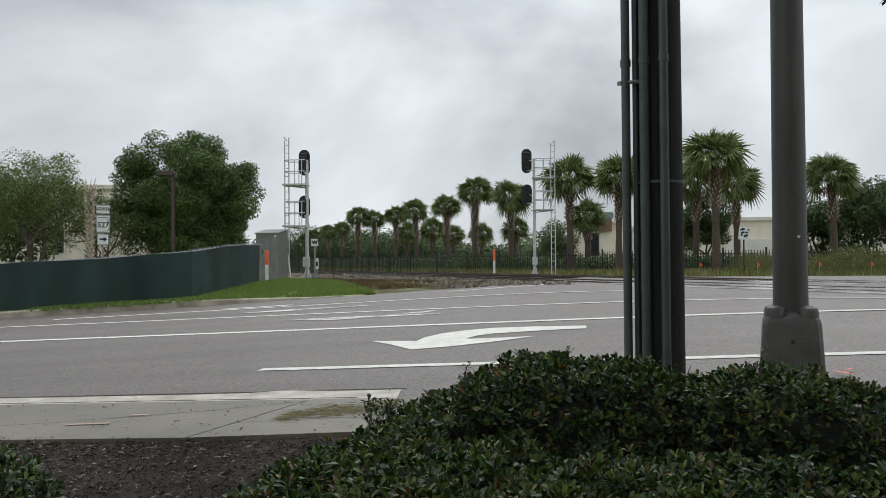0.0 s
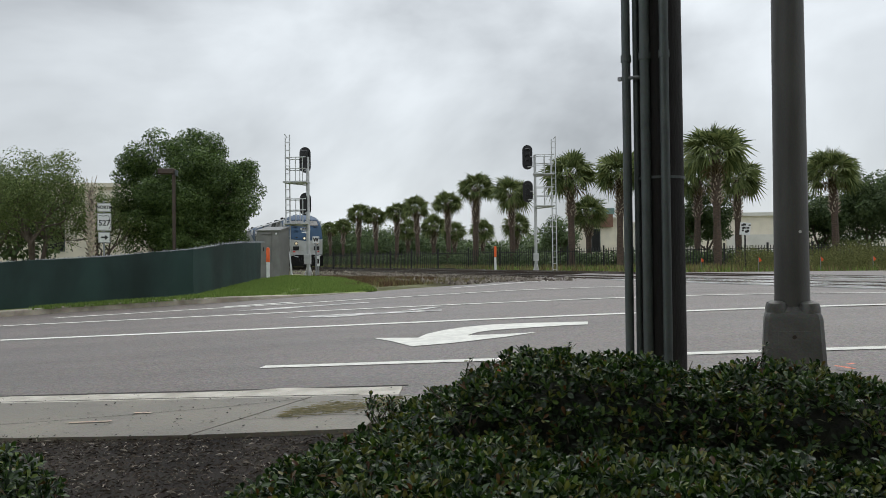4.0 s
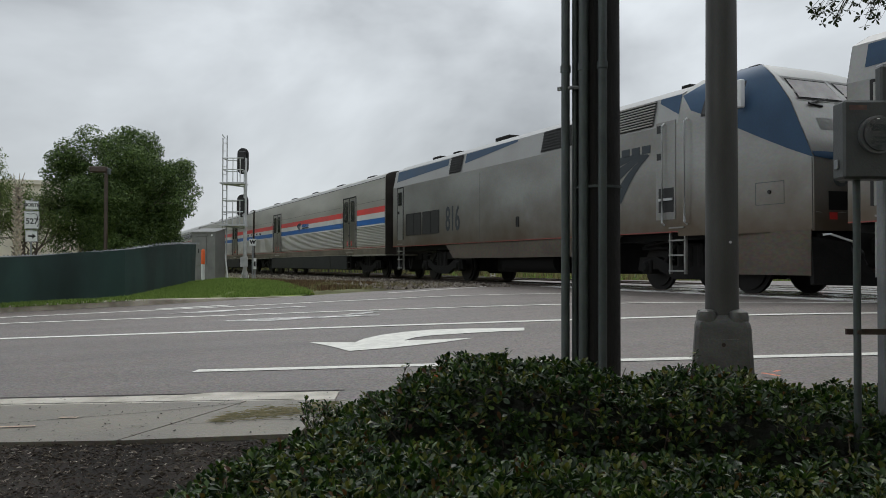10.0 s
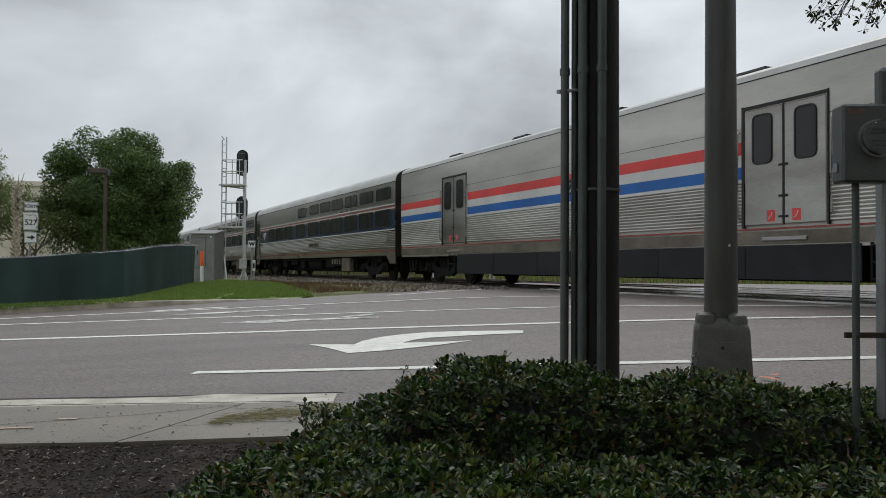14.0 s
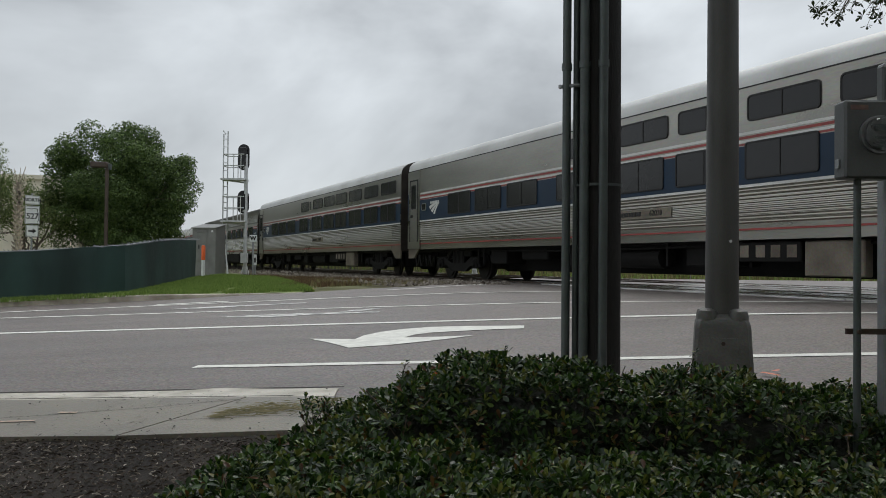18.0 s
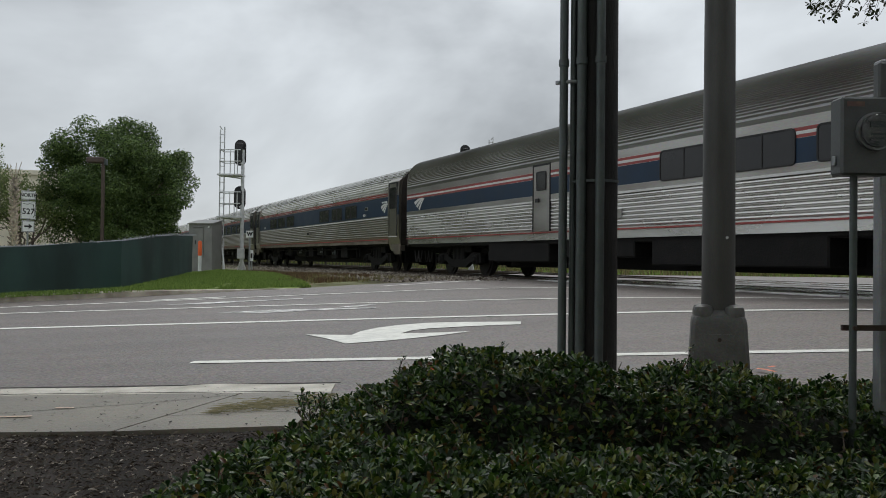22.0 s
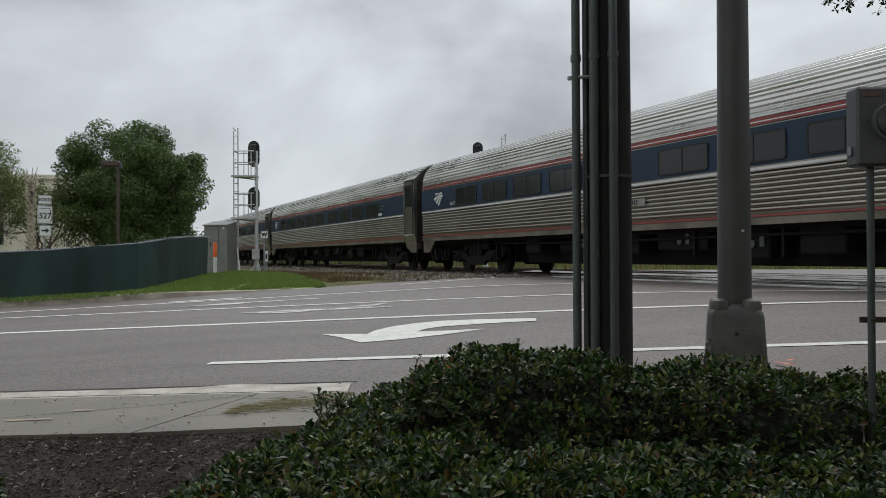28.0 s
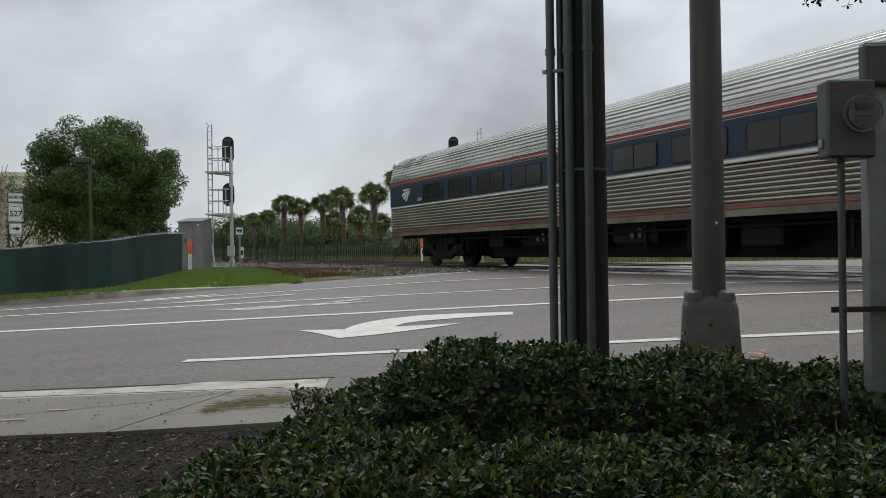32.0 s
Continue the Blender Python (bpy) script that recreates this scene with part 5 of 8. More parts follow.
def build_coach(i, number="", wins=(-8.85, -6.85, -4.85, -2.85, -0.85, 1.7, 3.7, 5.72, 7.75), logo=-1):
    hl = (GAPS[i] - GAPS[i + 1]) / 2 - 0.36
    root = thing("coach_car", car_pose(i, 0), "fluted stainless coach with a navy band of dark windows", "train car", "cars of the passenger train")
    # tubular section: sides lean in above the band
    low = [(-1.46, 1.08)] + fluted(-1.54, 1.30, 2.02, 0.085, 0.042)
    band = [(-1.545, 2.03), (-1.55, 2.40), (-1.53, 2.86)]
    right = low + band
    body = right + [(-y, z) for y, z in right[::-1]]
    part("body", along(B(), body, -hl, hl), STAINLESS, root)
    fine = []
    for k in range(401):
        a = math.pi * k / 400
        x = -math.cos(a)
        fine.append(Vector((1.53 * (abs(x) ** 0.70) * (1 if x > 0 else -1), 2.86 + 1.13 * (math.sin(a) ** 0.72))))
    up, run, step = [], 0.0, 0
    for p, q in zip(fine, fine[1:]):
        run += (q - p).length
        if run >= 0.026 * (step + 1):
            side = (q - p).normalized()
            rib = (-0.014, 0.016, 0.016, -0.014)[step % 4]
            up.append((p.x - side.y * rib, p.y + side.x * rib))
            step += 1
    part("roof", along(B(), up, -hl, hl), BRIGHT_STEEL, root, "bright corrugated steel roof")
    for y in (-1.545, 1.545):
        f = 1 if y < 0 else -1
        x0_, x1_ = sorted(((-hl if i != 8 else -11.5) * f, 11.5 * f))
        plate(root, x0_, x1_, 2.945, 2.985, y * 0.992, PALE_RED, "stripe", "red line", 0.012)
        plate(root, x0_, x1_, 2.875, 2.915, y * 0.997, PALE_RED, "stripe", "red line", 0.012)
        plate(root, x0_, x1_, 2.13, 2.84, y, NAVY, "window_band", "navy window band", 0.008)
        plate(root, x0_, x1_, 2.05, 2.10, y, STRIPE_WHITE, "stripe", "white line", 0.008)
        plate(root, x0_, x1_, 1.06, 1.195, y * 0.985, TAN_SKIRT, "sill_panel", "tan dirty sill panel", 0.010)
        plate(root, x0_, x1_, 1.205, 1.24, y * 0.99, PALE_RED, "stripe", "thin red sill line", 0.02)
        for x in wins:
            add_window(root, x * f, 2.46, 1.56, 0.55, y - 0.009 * f, 0.07, 2)
        add_window(root, 9.0 * f, 2.50, 0.36, 0.15, y - 0.009 * f, 0.06, 1, STAINLESS_DULL, "port")
        if number:
            word(root, number, 0.17, 8.75 * f, 2.24, y - 0.010 * f, STRIPE_WHITE, "number")
            word(root, number, 0.15, 0.0, 1.68, y * 1.008, BLACK, "number")
        else:
            bars(root, 8.75 * f, 2.24, 0.42, 0.10, y - 0.010 * f, STRIPE_WHITE, 5)
        if number:
            word(root, number, 0.15, -(hl - 2.72) * f, 2.26, y - 0.010 * f, STRIPE_WHITE, "number")
        bars(root, logo * (hl - 1.55) * f, 2.66, 0.62, 0.06, y - 0.010 * f, STRIPE_WHITE, 6)
        swoosh(root, logo * (hl - 1.55) * f, 2.42, 0.84, y - 0.010 * f, STRIPE_WHITE)
        for sx in ((1,) if i != 8 else (1, -1)):
            # smooth vestibule end with its door, turned in towards the diaphragm
            vp = B()
            prof_ = [(-1.42, 0.80), (-1.50, 1.05), (-1.565, 1.45), (-1.572, 2.45), (-1.568, 3.10), (-1.54, 3.38), (-1.40, 3.52), (-1.30, 3.52), (-1.30, 0.80)]
            xa, xb_ = sorted((sx * 11.5 * f, sx * (hl + 0.01) * f))
            along(vp, [(q * f, z) for q, z in prof_], xa, xb_)
            bmesh.ops.recalc_face_normals(vp, faces=vp.faces)
            part("vestibule_panel", vp, STAINLESS, root, "smooth dull steel panel round the door")
            plate(root, *sorted((sx * 12.52 * f, sx * (hl + 0.01) * f)), 2.13, 2.84, y * 1.018, NAVY, "band_end", "navy end of the band", 0.006)
            passenger_door(root, sx * 12.08 * f, y * 1.018, 1.36, 3.30, 0.74, STAINLESS, 0.80, False, 0.84)
            sl_ = B()
            box(sl_, *sorted((sx * 11.66 * f, sx * 12.5 * f)), y * 1.018 - 0.02, y * 1.018 + 0.02, 1.30, 1.335)
            part("door_sill", sl_, STRIPE_WHITE, root, "bright door sill")
        plate(root, -0.45, 0.45, 1.60, 1.76, y * 1.004, STAINLESS_DULL, "number_board", "", 0.006)
        for x in (-(hl - 1.35), -(hl - 2.35), hl - 1.35, hl - 2.35):
            bm = B()
            box(bm, -0.26, 0.26, -0.03, 0.03, -0.22, 0.22, 0.015)
            part("roof_hatch", bm, BROWN_END, root, "dull brown roof hatch", at=pose(x * f, (-1.31 if y < 0 else 1.31), 3.58, -38 * f, 0, 0))
    under_boxes(root, [(-5.6, -4.8, 0.60, 1.1, False), (-3.8, -2.0, 0.56, 0.98, True), (-1.2, -0.3, 0.55, 1.1, False), (0.4, 2.0, 0.62, 1.1, False), (2.9, 3.7, 0.45, 1.1, False), (4.4, 5.4, 0.52, 1.1, False), (-hl + 0.1, hl - 0.1, 0.98, 1.12, False)], 1.2)
    step_skirts(root, hl, 1.50)
    for x, z in ((1.2, 0.80), (3.3, 0.72), (-2.8, 0.78)):
        g = B()
        cyl(g, (x, -1.21, z), (x, -1.25, z), 0.07, seg=12)
        box(g, x + 0.18, x + 0.30, -1.24, -1.2, z - 0.06, z + 0.16, 0.01)
        part("gauge", g, CONDUIT, root, "grey round gauge and plate")
    for x in (-9.1, 9.1):
        truck_parts(root, x)
    car_ends(root, hl, 1.5, 1.0, 4.0, (2.86, 1.13, 0.70, 0.72))
    return root


def build_locomotive(i, number):
    """Boxy body with a raked nose; x forward."""
    L = GAPS[i] - GAPS[i + 1]
    xb, xf = -L / 2 + 0.30, L / 2 - 0.12
    root = thing("locomotive", car_pose(i, 0), "silver diesel locomotive with a blue raked nose, number " + number, "locomotive", "locomotives of the passenger train")
    half = 1.53
    sec = [(-half, 1.20), (-half, 3.42), (-1.40, 4.03), (-1.02, 4.24), (-0.45, 4.34), (0.45, 4.34), (1.02, 4.24), (1.40, 4.03), (half, 3.42), (half, 1.20)]
    xf -= 0.76
    xn = xf - 3.25          # where the cab begins
    for y0, y1 in ((-half, -half + 0.06), (half - 0.06, half)):
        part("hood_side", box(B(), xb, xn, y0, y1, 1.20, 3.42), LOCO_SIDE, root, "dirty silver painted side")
    part("hood_roof", along(B(), sec[1:-1], xb, xn), LOCO_TOP, root, "silver roof slopes toned paler for sky reflection")
    bk = B()
    bk.faces.new([bk.verts.new((xb - 0.006, p, q)) for p, q in sec])
    part("hood_end", bk, BROWN_END, root, "brown grimy end wall")
    # cab and nose: height, setback of the front edge, half width there, half width at the back of the cab
    LOFT = [(1.12, 0.0, 1.32, 1.53), (2.37, 0.0, 1.335, 1.53), (3.40, 0.50, 1.33, 1.53), (3.62, 0.68, 1.30, 1.49), (3.97, 1.02, 1.21, 1.41), (4.18, 1.34, 1.06, 1.18), (4.34, 1.70, 0.80, 0.90), (4.44, 2.15, 0.52, 0.60)]

    def loft(z):
        for p, q in zip(LOFT, LOFT[1:]):
            if z <= q[0] + 1e-6:
                f = (z - p[0]) / (q[0] - p[0])
                return [p[k] * (1 - f) + q[k] * f for k in (1, 2, 3)]
        return list(LOFT[-1][1:])

    def front(v, z, off=0.0):
        """A point on the nose face; v from -1 to 1 across it."""
        back, wf, wr = loft(z)
        return Vector((xf - back + 0.13 * (1 - v * v) * min(1.0, (4.5 - z) / 2) + off, v * wf, z + off * 0.4))

    def flank(x, z, sg, off=0.0):
        back, wf, wr = loft(z)
        f = min(1.0, max(0.0, (x - xn) / (xf - back - xn)))
        return Vector((x, sg * (wr * (1 - f) + wf * f + off), z + off * 0.3))

    def sheet(bm, grid):
        vs = [[bm.verts.new(p) for p in row] for row in grid]
        for a, b in zip(vs, vs[1:]):
            for k in range(len(a) - 1):
                bm.faces.new((a[k], a[k + 1], b[k + 1], b[k]))

    def patch(y0, y1, z0, z1, material, name, label="", off=0.02, parent=None, skew=0.0):
        bm = B()
        w = loft((z0 + z1) / 2)[1]
        n = 5
        for o in (off, ):
            top_ = [front((y0 + (y1 - y0) * k / n) / w, z1, o) for k in range(n + 1)]
            bot = [front((y0 + (y1 - y0) * k / n) / w * (1 + skew), z0, o) for k in range(n + 1)]
            sheet(bm, [bot, top_])
        bmesh.ops.solidify(bm, geom=bm.faces[:], thickness=off)
        return part(name, bm, material, parent or root, label)

    zs = [p[0] for p in LOFT]
    bm = B()
    cols = [-1 + 2 * k / 12 for k in range(13)]
    sheet(bm, [[front(v, z) for v in cols] for z in zs])
    for sg in (-1, 1):
        sheet(bm, [[flank(xn + (xf - loft(z)[0] - xn) * k / 4, z, sg) for k in range(5)] for z in zs])
    sheet(bm, [[flank(xn, 4.44, sg) for sg in (-1, 1)], [front(sg, 4.44) for sg in (-1, 1)]])
    bmesh.ops.remove_doubles(bm, verts=bm.verts, dist=0.0005)
    bmesh.ops.recalc_face_normals(bm, faces=bm.faces)
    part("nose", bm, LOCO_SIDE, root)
    # blue paint: the raked face down to a shallow point, and a wedge swept back under the cab window
    blue = B()
    zb = [2.37, 2.7, 3.0] + zs[2:]
    face = blue if i == 0 else B()
    sheet(face, [[front(v, 2.37 - 0.16 * (1 - abs(v)), 0.012) for v in cols]] + [[front(v, z, 0.012) for v in cols] for z in [2.372] + zb[1:]])
    if i:
        sheet(blue, [[front(v, 2.37 - 0.16 * (1 - abs(v)), 0.014) for v in cols], [front(v, 2.372, 0.016) for v in cols], [front(v, 2.47 - 0.02 * (1 - abs(v)), 0.014) for v in cols]])
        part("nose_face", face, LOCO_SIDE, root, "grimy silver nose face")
    for sg in (-1, 1):
        rows = []
        for z, x in ((2.37, xf - 0.02), (2.56, xf - 0.50), (2.80, xf - 1.05), (3.10, xf - 1.70), (3.40, xf - 2.38), (3.52, xf - 2.66), (3.62, xf - 2.92), (3.97, xn + 0.03), (4.18, xn + 0.35), (4.34, xf - 2.30), (4.44, xf - 2.55)):
            x1 = xf - loft(z)[0]
            rows.append([flank(x + (x1 - x) * k / 3, z, sg, 0.008) for k in range(4)])
        sheet(blue, rows)
    rear = [flank(xf - 2.55, 4.44, sg, 0.008) + Vector((0, 0, 0.006)) for sg in (-1, 1)]
    sheet(blue, [rear, [front(sg, 4.44, 0.010) for sg in (-1, 1)]])
    bmesh.ops.recalc_face_normals(blue, faces=blue.faces)
    part("nose_paint", blue, BLUE, root, "blue painted upper nose")
    for sg in (-1, 1):
        for x0, x1, z0, z1 in ((xf - 1.25, xf - 0.62, 1.62, 2.02), (xf - 2.35, xf - 1.95, 1.58, 2.10)):
            ac = B()
            ring = [flank(x0, z0, sg, 0.0), flank(x1, z0, sg, 0.0), flank(x1, z1, sg, 0.0), flank(x0, z1, sg, 0.0)]
            for p, q in zip(ring, ring[1:] + ring[:1]):
                cyl(ac, p, q, 0.007, seg=5)
            pa = part("access_panel", ac, CONDUIT, root, "thin seam of an access panel")
            m = flank((x0 + x1) / 2, z0 + (z1 - z0) * 0.55, sg, 0.005)
            part("latch", cyl(B(), m, m + Vector((0, sg * 0.02, 0)), 0.035, seg=10), RUBBER, pa)
        sm = B()
        tube(sm, [flank(xf - 0.03, z, sg, 0.004) for z in (1.14, 1.6, 2.0, 2.36)], 0.007, 4)
        part("corner_seam", sm, RUBBER, root)
    low_ = B()
    sheet(low_, [[front(v, z, 0.006) for v in cols] for z in (1.12, 1.42)] + [[front(v, 1.46, 0.012) for v in cols], [front(v, 2.37 - 0.16 * (1 - abs(v)), 0.007) for v in cols]])
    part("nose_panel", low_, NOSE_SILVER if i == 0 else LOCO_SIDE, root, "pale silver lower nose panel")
    for sg in (-1, 1):
        lo_, hi_ = sorted((sg * 0.08, sg * 1.10))
        patch(lo_ - 0.05, hi_ + 0.05, 3.42, 3.96, BLUE if i == 0 else LOCO_SIDE, "windshield_frame", "painted window surround", 0.016)
        patch(lo_, hi_, 3.46, 3.91, RUBBER, "window_seal", "", 0.022)
        patch(lo_ + 0.03, hi_ - 0.03, 3.49, 3.88, WINDSHIELD, "windshield", "windshield toned pale grey for sky reflection", 0.03)
        wp = B()
        tube(wp, [front(sg * 0.75, 3.36, 0.03), front(sg * 0.38, 3.47, 0.05)], 0.014, 6)
        tube(wp, [front(sg * 0.52, 3.33, 0.02), front(sg * 0.75, 3.36, 0.04)], 0.02, 6)
        part("wiper", wp, BLACK, root)
        c = front(sg * 0.12, 2.45, 0.0)
        lamp = part("headlight", cyl(B(), c + Vector((-0.1, 0, 0)), c + Vector((0.05, 0, 0)), 0.135, seg=18), BLACK, root)
        part("lens", cyl(B(), c + Vector((0.05, 0, 0)), c + Vector((0.06, 0, 0)), 0.08, seg=18), LAMP_ON if i == 0 else GLASS_CAB, lamp)
        c = front(sg * 0.61, 2.03, 0.0)
        lamp = part("ditch_light", cyl(B(), c + Vector((-0.1, 0, 0)), c + Vector((0.03, 0, 0)), 0.155, seg=18), CONDUIT, root)
        part("lens", cyl(B(), c + Vector((0.03, 0, 0)), c + Vector((0.04, 0, 0)), 0.10, seg=18), LAMP_DIM if i == 0 else GLASS_CAB, lamp)
        c = front(sg * 0.58, 2.50, 0.0)
        part("marker_light", cyl(B(), c + Vector((-0.1, 0, 0)), c + Vector((0.03, 0, 0)), 0.078, seg=14), BLACK, root)
        lo_, hi_ = sorted((sg * 0.60, sg * 1.06))
        # flat black patch painted for the shade inside the step recess
        patch(lo_, hi_, 1.47, 1.79, BLACK, "step_well", "flat black patch as shade of a step recess", 0.012)
        lo_, hi_ = sorted((sg * 0.90, sg * 1.06))
        patch(lo_, hi_, 1.30, 1.42, STRIPE_RED, "marker_lens", "red marker lens", 0.03)
        hb = B()
        tube(hb, [(xf + 0.06, sg * 1.20, 1.05), (xf + 0.15, sg * 1.12, 1.06), (xf + 0.20, sg * 0.62, 0.93)], 0.02, 6)
        part("grab_rail", hb, SIGN_WHITE, root)
        mr = B()
        box(mr, xf - 1.60, xf - 1.46, sg * 1.50 - 0.06, sg * 1.50 + 0.06, 3.44, 3.96, 0.02)
        part("mirror", mr, SIGN_WHITE, root, "tall pale wind deflector")
    patch(-1.30, 1.30, 1.425, 1.445, STAINLESS_DULL, "front_seam", "", 0.01)
    patch(-0.95, -0.62, 2.88, 3.10, BLUE if i == 0 else LOCO_SIDE, "access_panel", "small nose panel", 0.018)
    patch(-0.40, 0.40, 3.11, 3.30, STRIPE_WHITE, "number_box", "pale lit number box", 0.03)
    for k in range(3):
        patch(-0.28 + 0.2 * k, -0.12 + 0.2 * k, 3.15, 3.26, CONDUIT, "lettering", "", 0.034)
    for k in range(6):
        patch(-0.34 + 0.115 * k, -0.25 + 0.115 * k, 3.03, 3.08, STRIPE_WHITE, "lettering", "", 0.016)
    em = B()
    for k, (a0, a1, b0, b1) in enumerate(((-0.40, -0.22, 0.30, 0.36), (-0.14, 0.02, 0.30, 0.35), (0.06, 0.20, 0.30, 0.34))):
        zt, zl = 3.00, 2.93 - 0.055 * k
        sheet(em, [[front(b0 / 1.47, zt, 0.02), front(b1 / 1.47, zt - 0.01 * k, 0.02)], [front((a0 * 0.5 + b0 * 0.5) / 1.47, zt - 0.01 - 0.01 * k, 0.02), front((a1 * 0.5 + b1 * 0.5) / 1.47, zt - 0.045 - 0.015 * k, 0.02)], [front(a0 / 1.47, zl, 0.02), front(a1 / 1.47, zl - 0.05, 0.02)]])
    part("emblem", em, STRIPE_WHITE, root)
    # pilot, coupler, anticlimber
    pl = B()
    for sy in (-1, 1):
        q = [(xf - 0.02, sy * 1.36, 1.02), (xf + 0.10, sy * 0.62, 0.92), (xf + 0.36, sy * 0.08, 0.18), (xf + 0.02, sy * 1.36, 0.20)]
        lo = [pl.verts.new(Vector(p) - Vector((0.08, 0, 0))) for p in q]
        hi = [pl.verts.new(p) for p in q]
        for k in range(4):
            pl.faces.new((lo[k], lo[(k + 1) % 4], hi[(k + 1) % 4], hi[k]))
        pl.faces.new(hi)
        pl.faces.new(lo[::-1])
    part("pilot", pl, DARK, root, "dark grimy plough-shaped pilot")
    cp = B()
    box(cp, xf - 0.3, xf + 0.42, -0.14, 0.14, 0.72, 1.0, 0.03)
    box(cp, xf - 0.3, xf + 0.13, -0.5, 0.5, 0.55, 1.13, 0.03)
    box(cp, xf - 0.3, xf - 0.02, -1.2, 1.2, 0.5, 1.1, 0.03)
    part("coupler", cp, DARK, root)
    for yy in (-0.6, -0.4, 0.4, 0.6):
        part("hose", tube(B(), [(xf - 0.05, yy, 1.0), (xf + 0.18, yy, 0.75), (xf + 0.22, yy * 0.9, 0.55), (xf + 0.12, yy * 0.8, 0.45)], 0.025, 6), RUBBER, root)
    part("coupler", box(B(), xb - 0.4, xb + 0.1, -0.14, 0.14, 0.72, 1.0, 0.03), DARK, root)
    # skirt and underframe
    for y in (-half, half):
        f = 1 if y < 0 else -1
        plate(root, -2.75, -2.73, 1.3, 3.3, y, CONDUIT, "panel_seam", "", 0.003)
        plate(root, xb, xn, 1.20, 1.222, y, DULL_RED, "stripe", "thin dull red sill line", 0.006)
        sk = B()
        sp = [(-4.7, 0.74), (3.3, 0.74), (4.3, 1.19), (-5.3, 1.19)]
        va = [sk.verts.new((p, y * 0.985, z)) for p, z in sp]
        vb = [sk.verts.new((p, y * 0.93, z)) for p, z in sp]
        for k in range(4):
            sk.faces.new((va[k], va[(k + 1) % 4], vb[(k + 1) % 4], vb[k]))
        sk.faces.new(va)
        sk.faces.new(vb[::-1])
        part("side_sill", sk, GRIMY, root, "brown grimy lower sill")
        plate(root, xf - 1.75, xf - 0.03, 0.36, 1.14, y * 0.885, GRIMY, "skirt", "brown grimy front skirt", 0.02)
        # roof side grilles
        def grille(x0, x1, z0, z1, name="louvre_panel", slats=7):
            g = B()
            yy = y * 0.985
            t0, t1 = (-1.52, -1.405) if y < 0 else (1.52, 1.405)
            zl, zh = 3.46, 4.01
            q = [(x0, t0, zl), (x1, t0, zl), (x1, t1, zh), (x0, t1, zh)]
            off = Vector((0, -0.02 if y < 0 else 0.02, 0.006))
            g.faces.new([g.verts.new(Vector(p) + off) for p in q])
            pr = part(name, g, GRILLE, root)
            for k in range(slats):
                s = B()
                f_ = (k + 0.5) / slats
                a = Vector((x0, t0, zl)).lerp(Vector((x0, t1, zh)), f_) + off * 1.8
                b = Vector((x1, t0, zl)).lerp(Vector((x1, t1, zh)), f_) + off * 1.8
                cyl(s, a, b, 0.009 if name == "louvre_panel" else 0.02, seg=5)
                part("slat", s, GRILLE if name == "louvre_panel" else STAINLESS_DULL, pr)
        if y < 0:
            grille(-5.0, -4.1, 0, 0)
            grille(0.85, 1.93, 0, 0)
            grille(2.05, 3.42, 0, 0)
            grille(3.66, 5.5, 0, 0, "slatted_panel", 9)
        else:
            grille(0.2, 2.5, 0, 0)
        # rear lower vents with two dark panels
        for x in (-8.05, -6.48):
            add_window(root, x * 1.0, 1.98, 1.42, 0.78, y, 0.02, 2, RUBBER, "vent", GRILLE)
        nb = word(root, number, 1.12, -4.70 * f, 1.98, y, LOGO_GREY, "number", "dark slate painted number", 0.014)
        nb.matrix_basis = nb.matrix_basis @ Matrix.Diagonal((0.66, 1.0, 1.0, 1.0))
        # crew doors, hand rails
        dx = xn - 0.38
        plate(root, dx - 0.31, dx + 0.31, 1.47, 3.5, y, SILVER_PAINT, "door", "plain silver crew door", 0.010)
        # black plates laid on the side for the shade in the footholds
        for q0, q1, z0, z1 in ((-0.28, -0.10, 3.28, 3.44), (-0.28, -0.10, 2.72, 2.86), (-0.22, 0.26, 1.62, 2.12)):
            plate(root, dx + q0, dx + q1, z0, z1, y - 0.010 * f, BLACK, "step_well", "flat black plate as shade of a foothold", 0.004)
        plate(root, dx - 0.2, dx + 0.24, 1.86, 1.91, y - 0.014 * f, SILVER, "step_bar", "", 0.03)
        passenger_door(root, xb + 0.75, y, 1.45, 3.35, 0.55, SILVER_PAINT, 0.5)
        hr = B()
        for x in (xn - 0.42, xn + 0.28):
            tube(hr, [(x, y, 1.35), (x, y * 1.045, 1.40), (x, y * 1.045, 3.42), (x, y, 3.47)], 0.022, 6)
        part("grab_rail", hr, SILVER, root)
        for x0, x1 in ((xn - 0.28, xn + 0.18), (xb + 0.5, xb + 1.0)):
            ld = B()
            box(ld, x0 - 0.02, x0 + 0.02, y * 0.97 - 0.03, y * 0.97 + 0.03, 0.35, 1.35)
            stile = part("ladder", ld, SILVER_PAINT, root)
            ld = B()
            box(ld, x1 - 0.02, x1 + 0.02, y * 0.97 - 0.03, y * 0.97 + 0.03, 0.35, 1.35)
            part("stile", ld, SILVER_PAINT, stile)
            for z in (0.40, 0.72, 1.02, 1.28):
                rung = B()
                box(rung, x0, x1, y * 0.97 - 0.06, y * 0.97 + 0.06, z, z + 0.03)
                part("rung", rung, SILVER_PAINT, stile)
        # cab side window, emblem, small ports
        for o, mm, nm, xa, xc, za, zc in ((0.014, RUBBER, "cab_window", xf - 2.62, xf - 1.62, 3.44, 3.98), (0.022, GLASS_DARK, "cab_pane", xf - 2.58, xf - 2.14, 3.48, 3.94), (0.022, GLASS_DARK, "cab_pane", xf - 2.10, xf - 1.66, 3.48, 3.94)):
            cw = B()
            levels = [za, 3.62, zc]
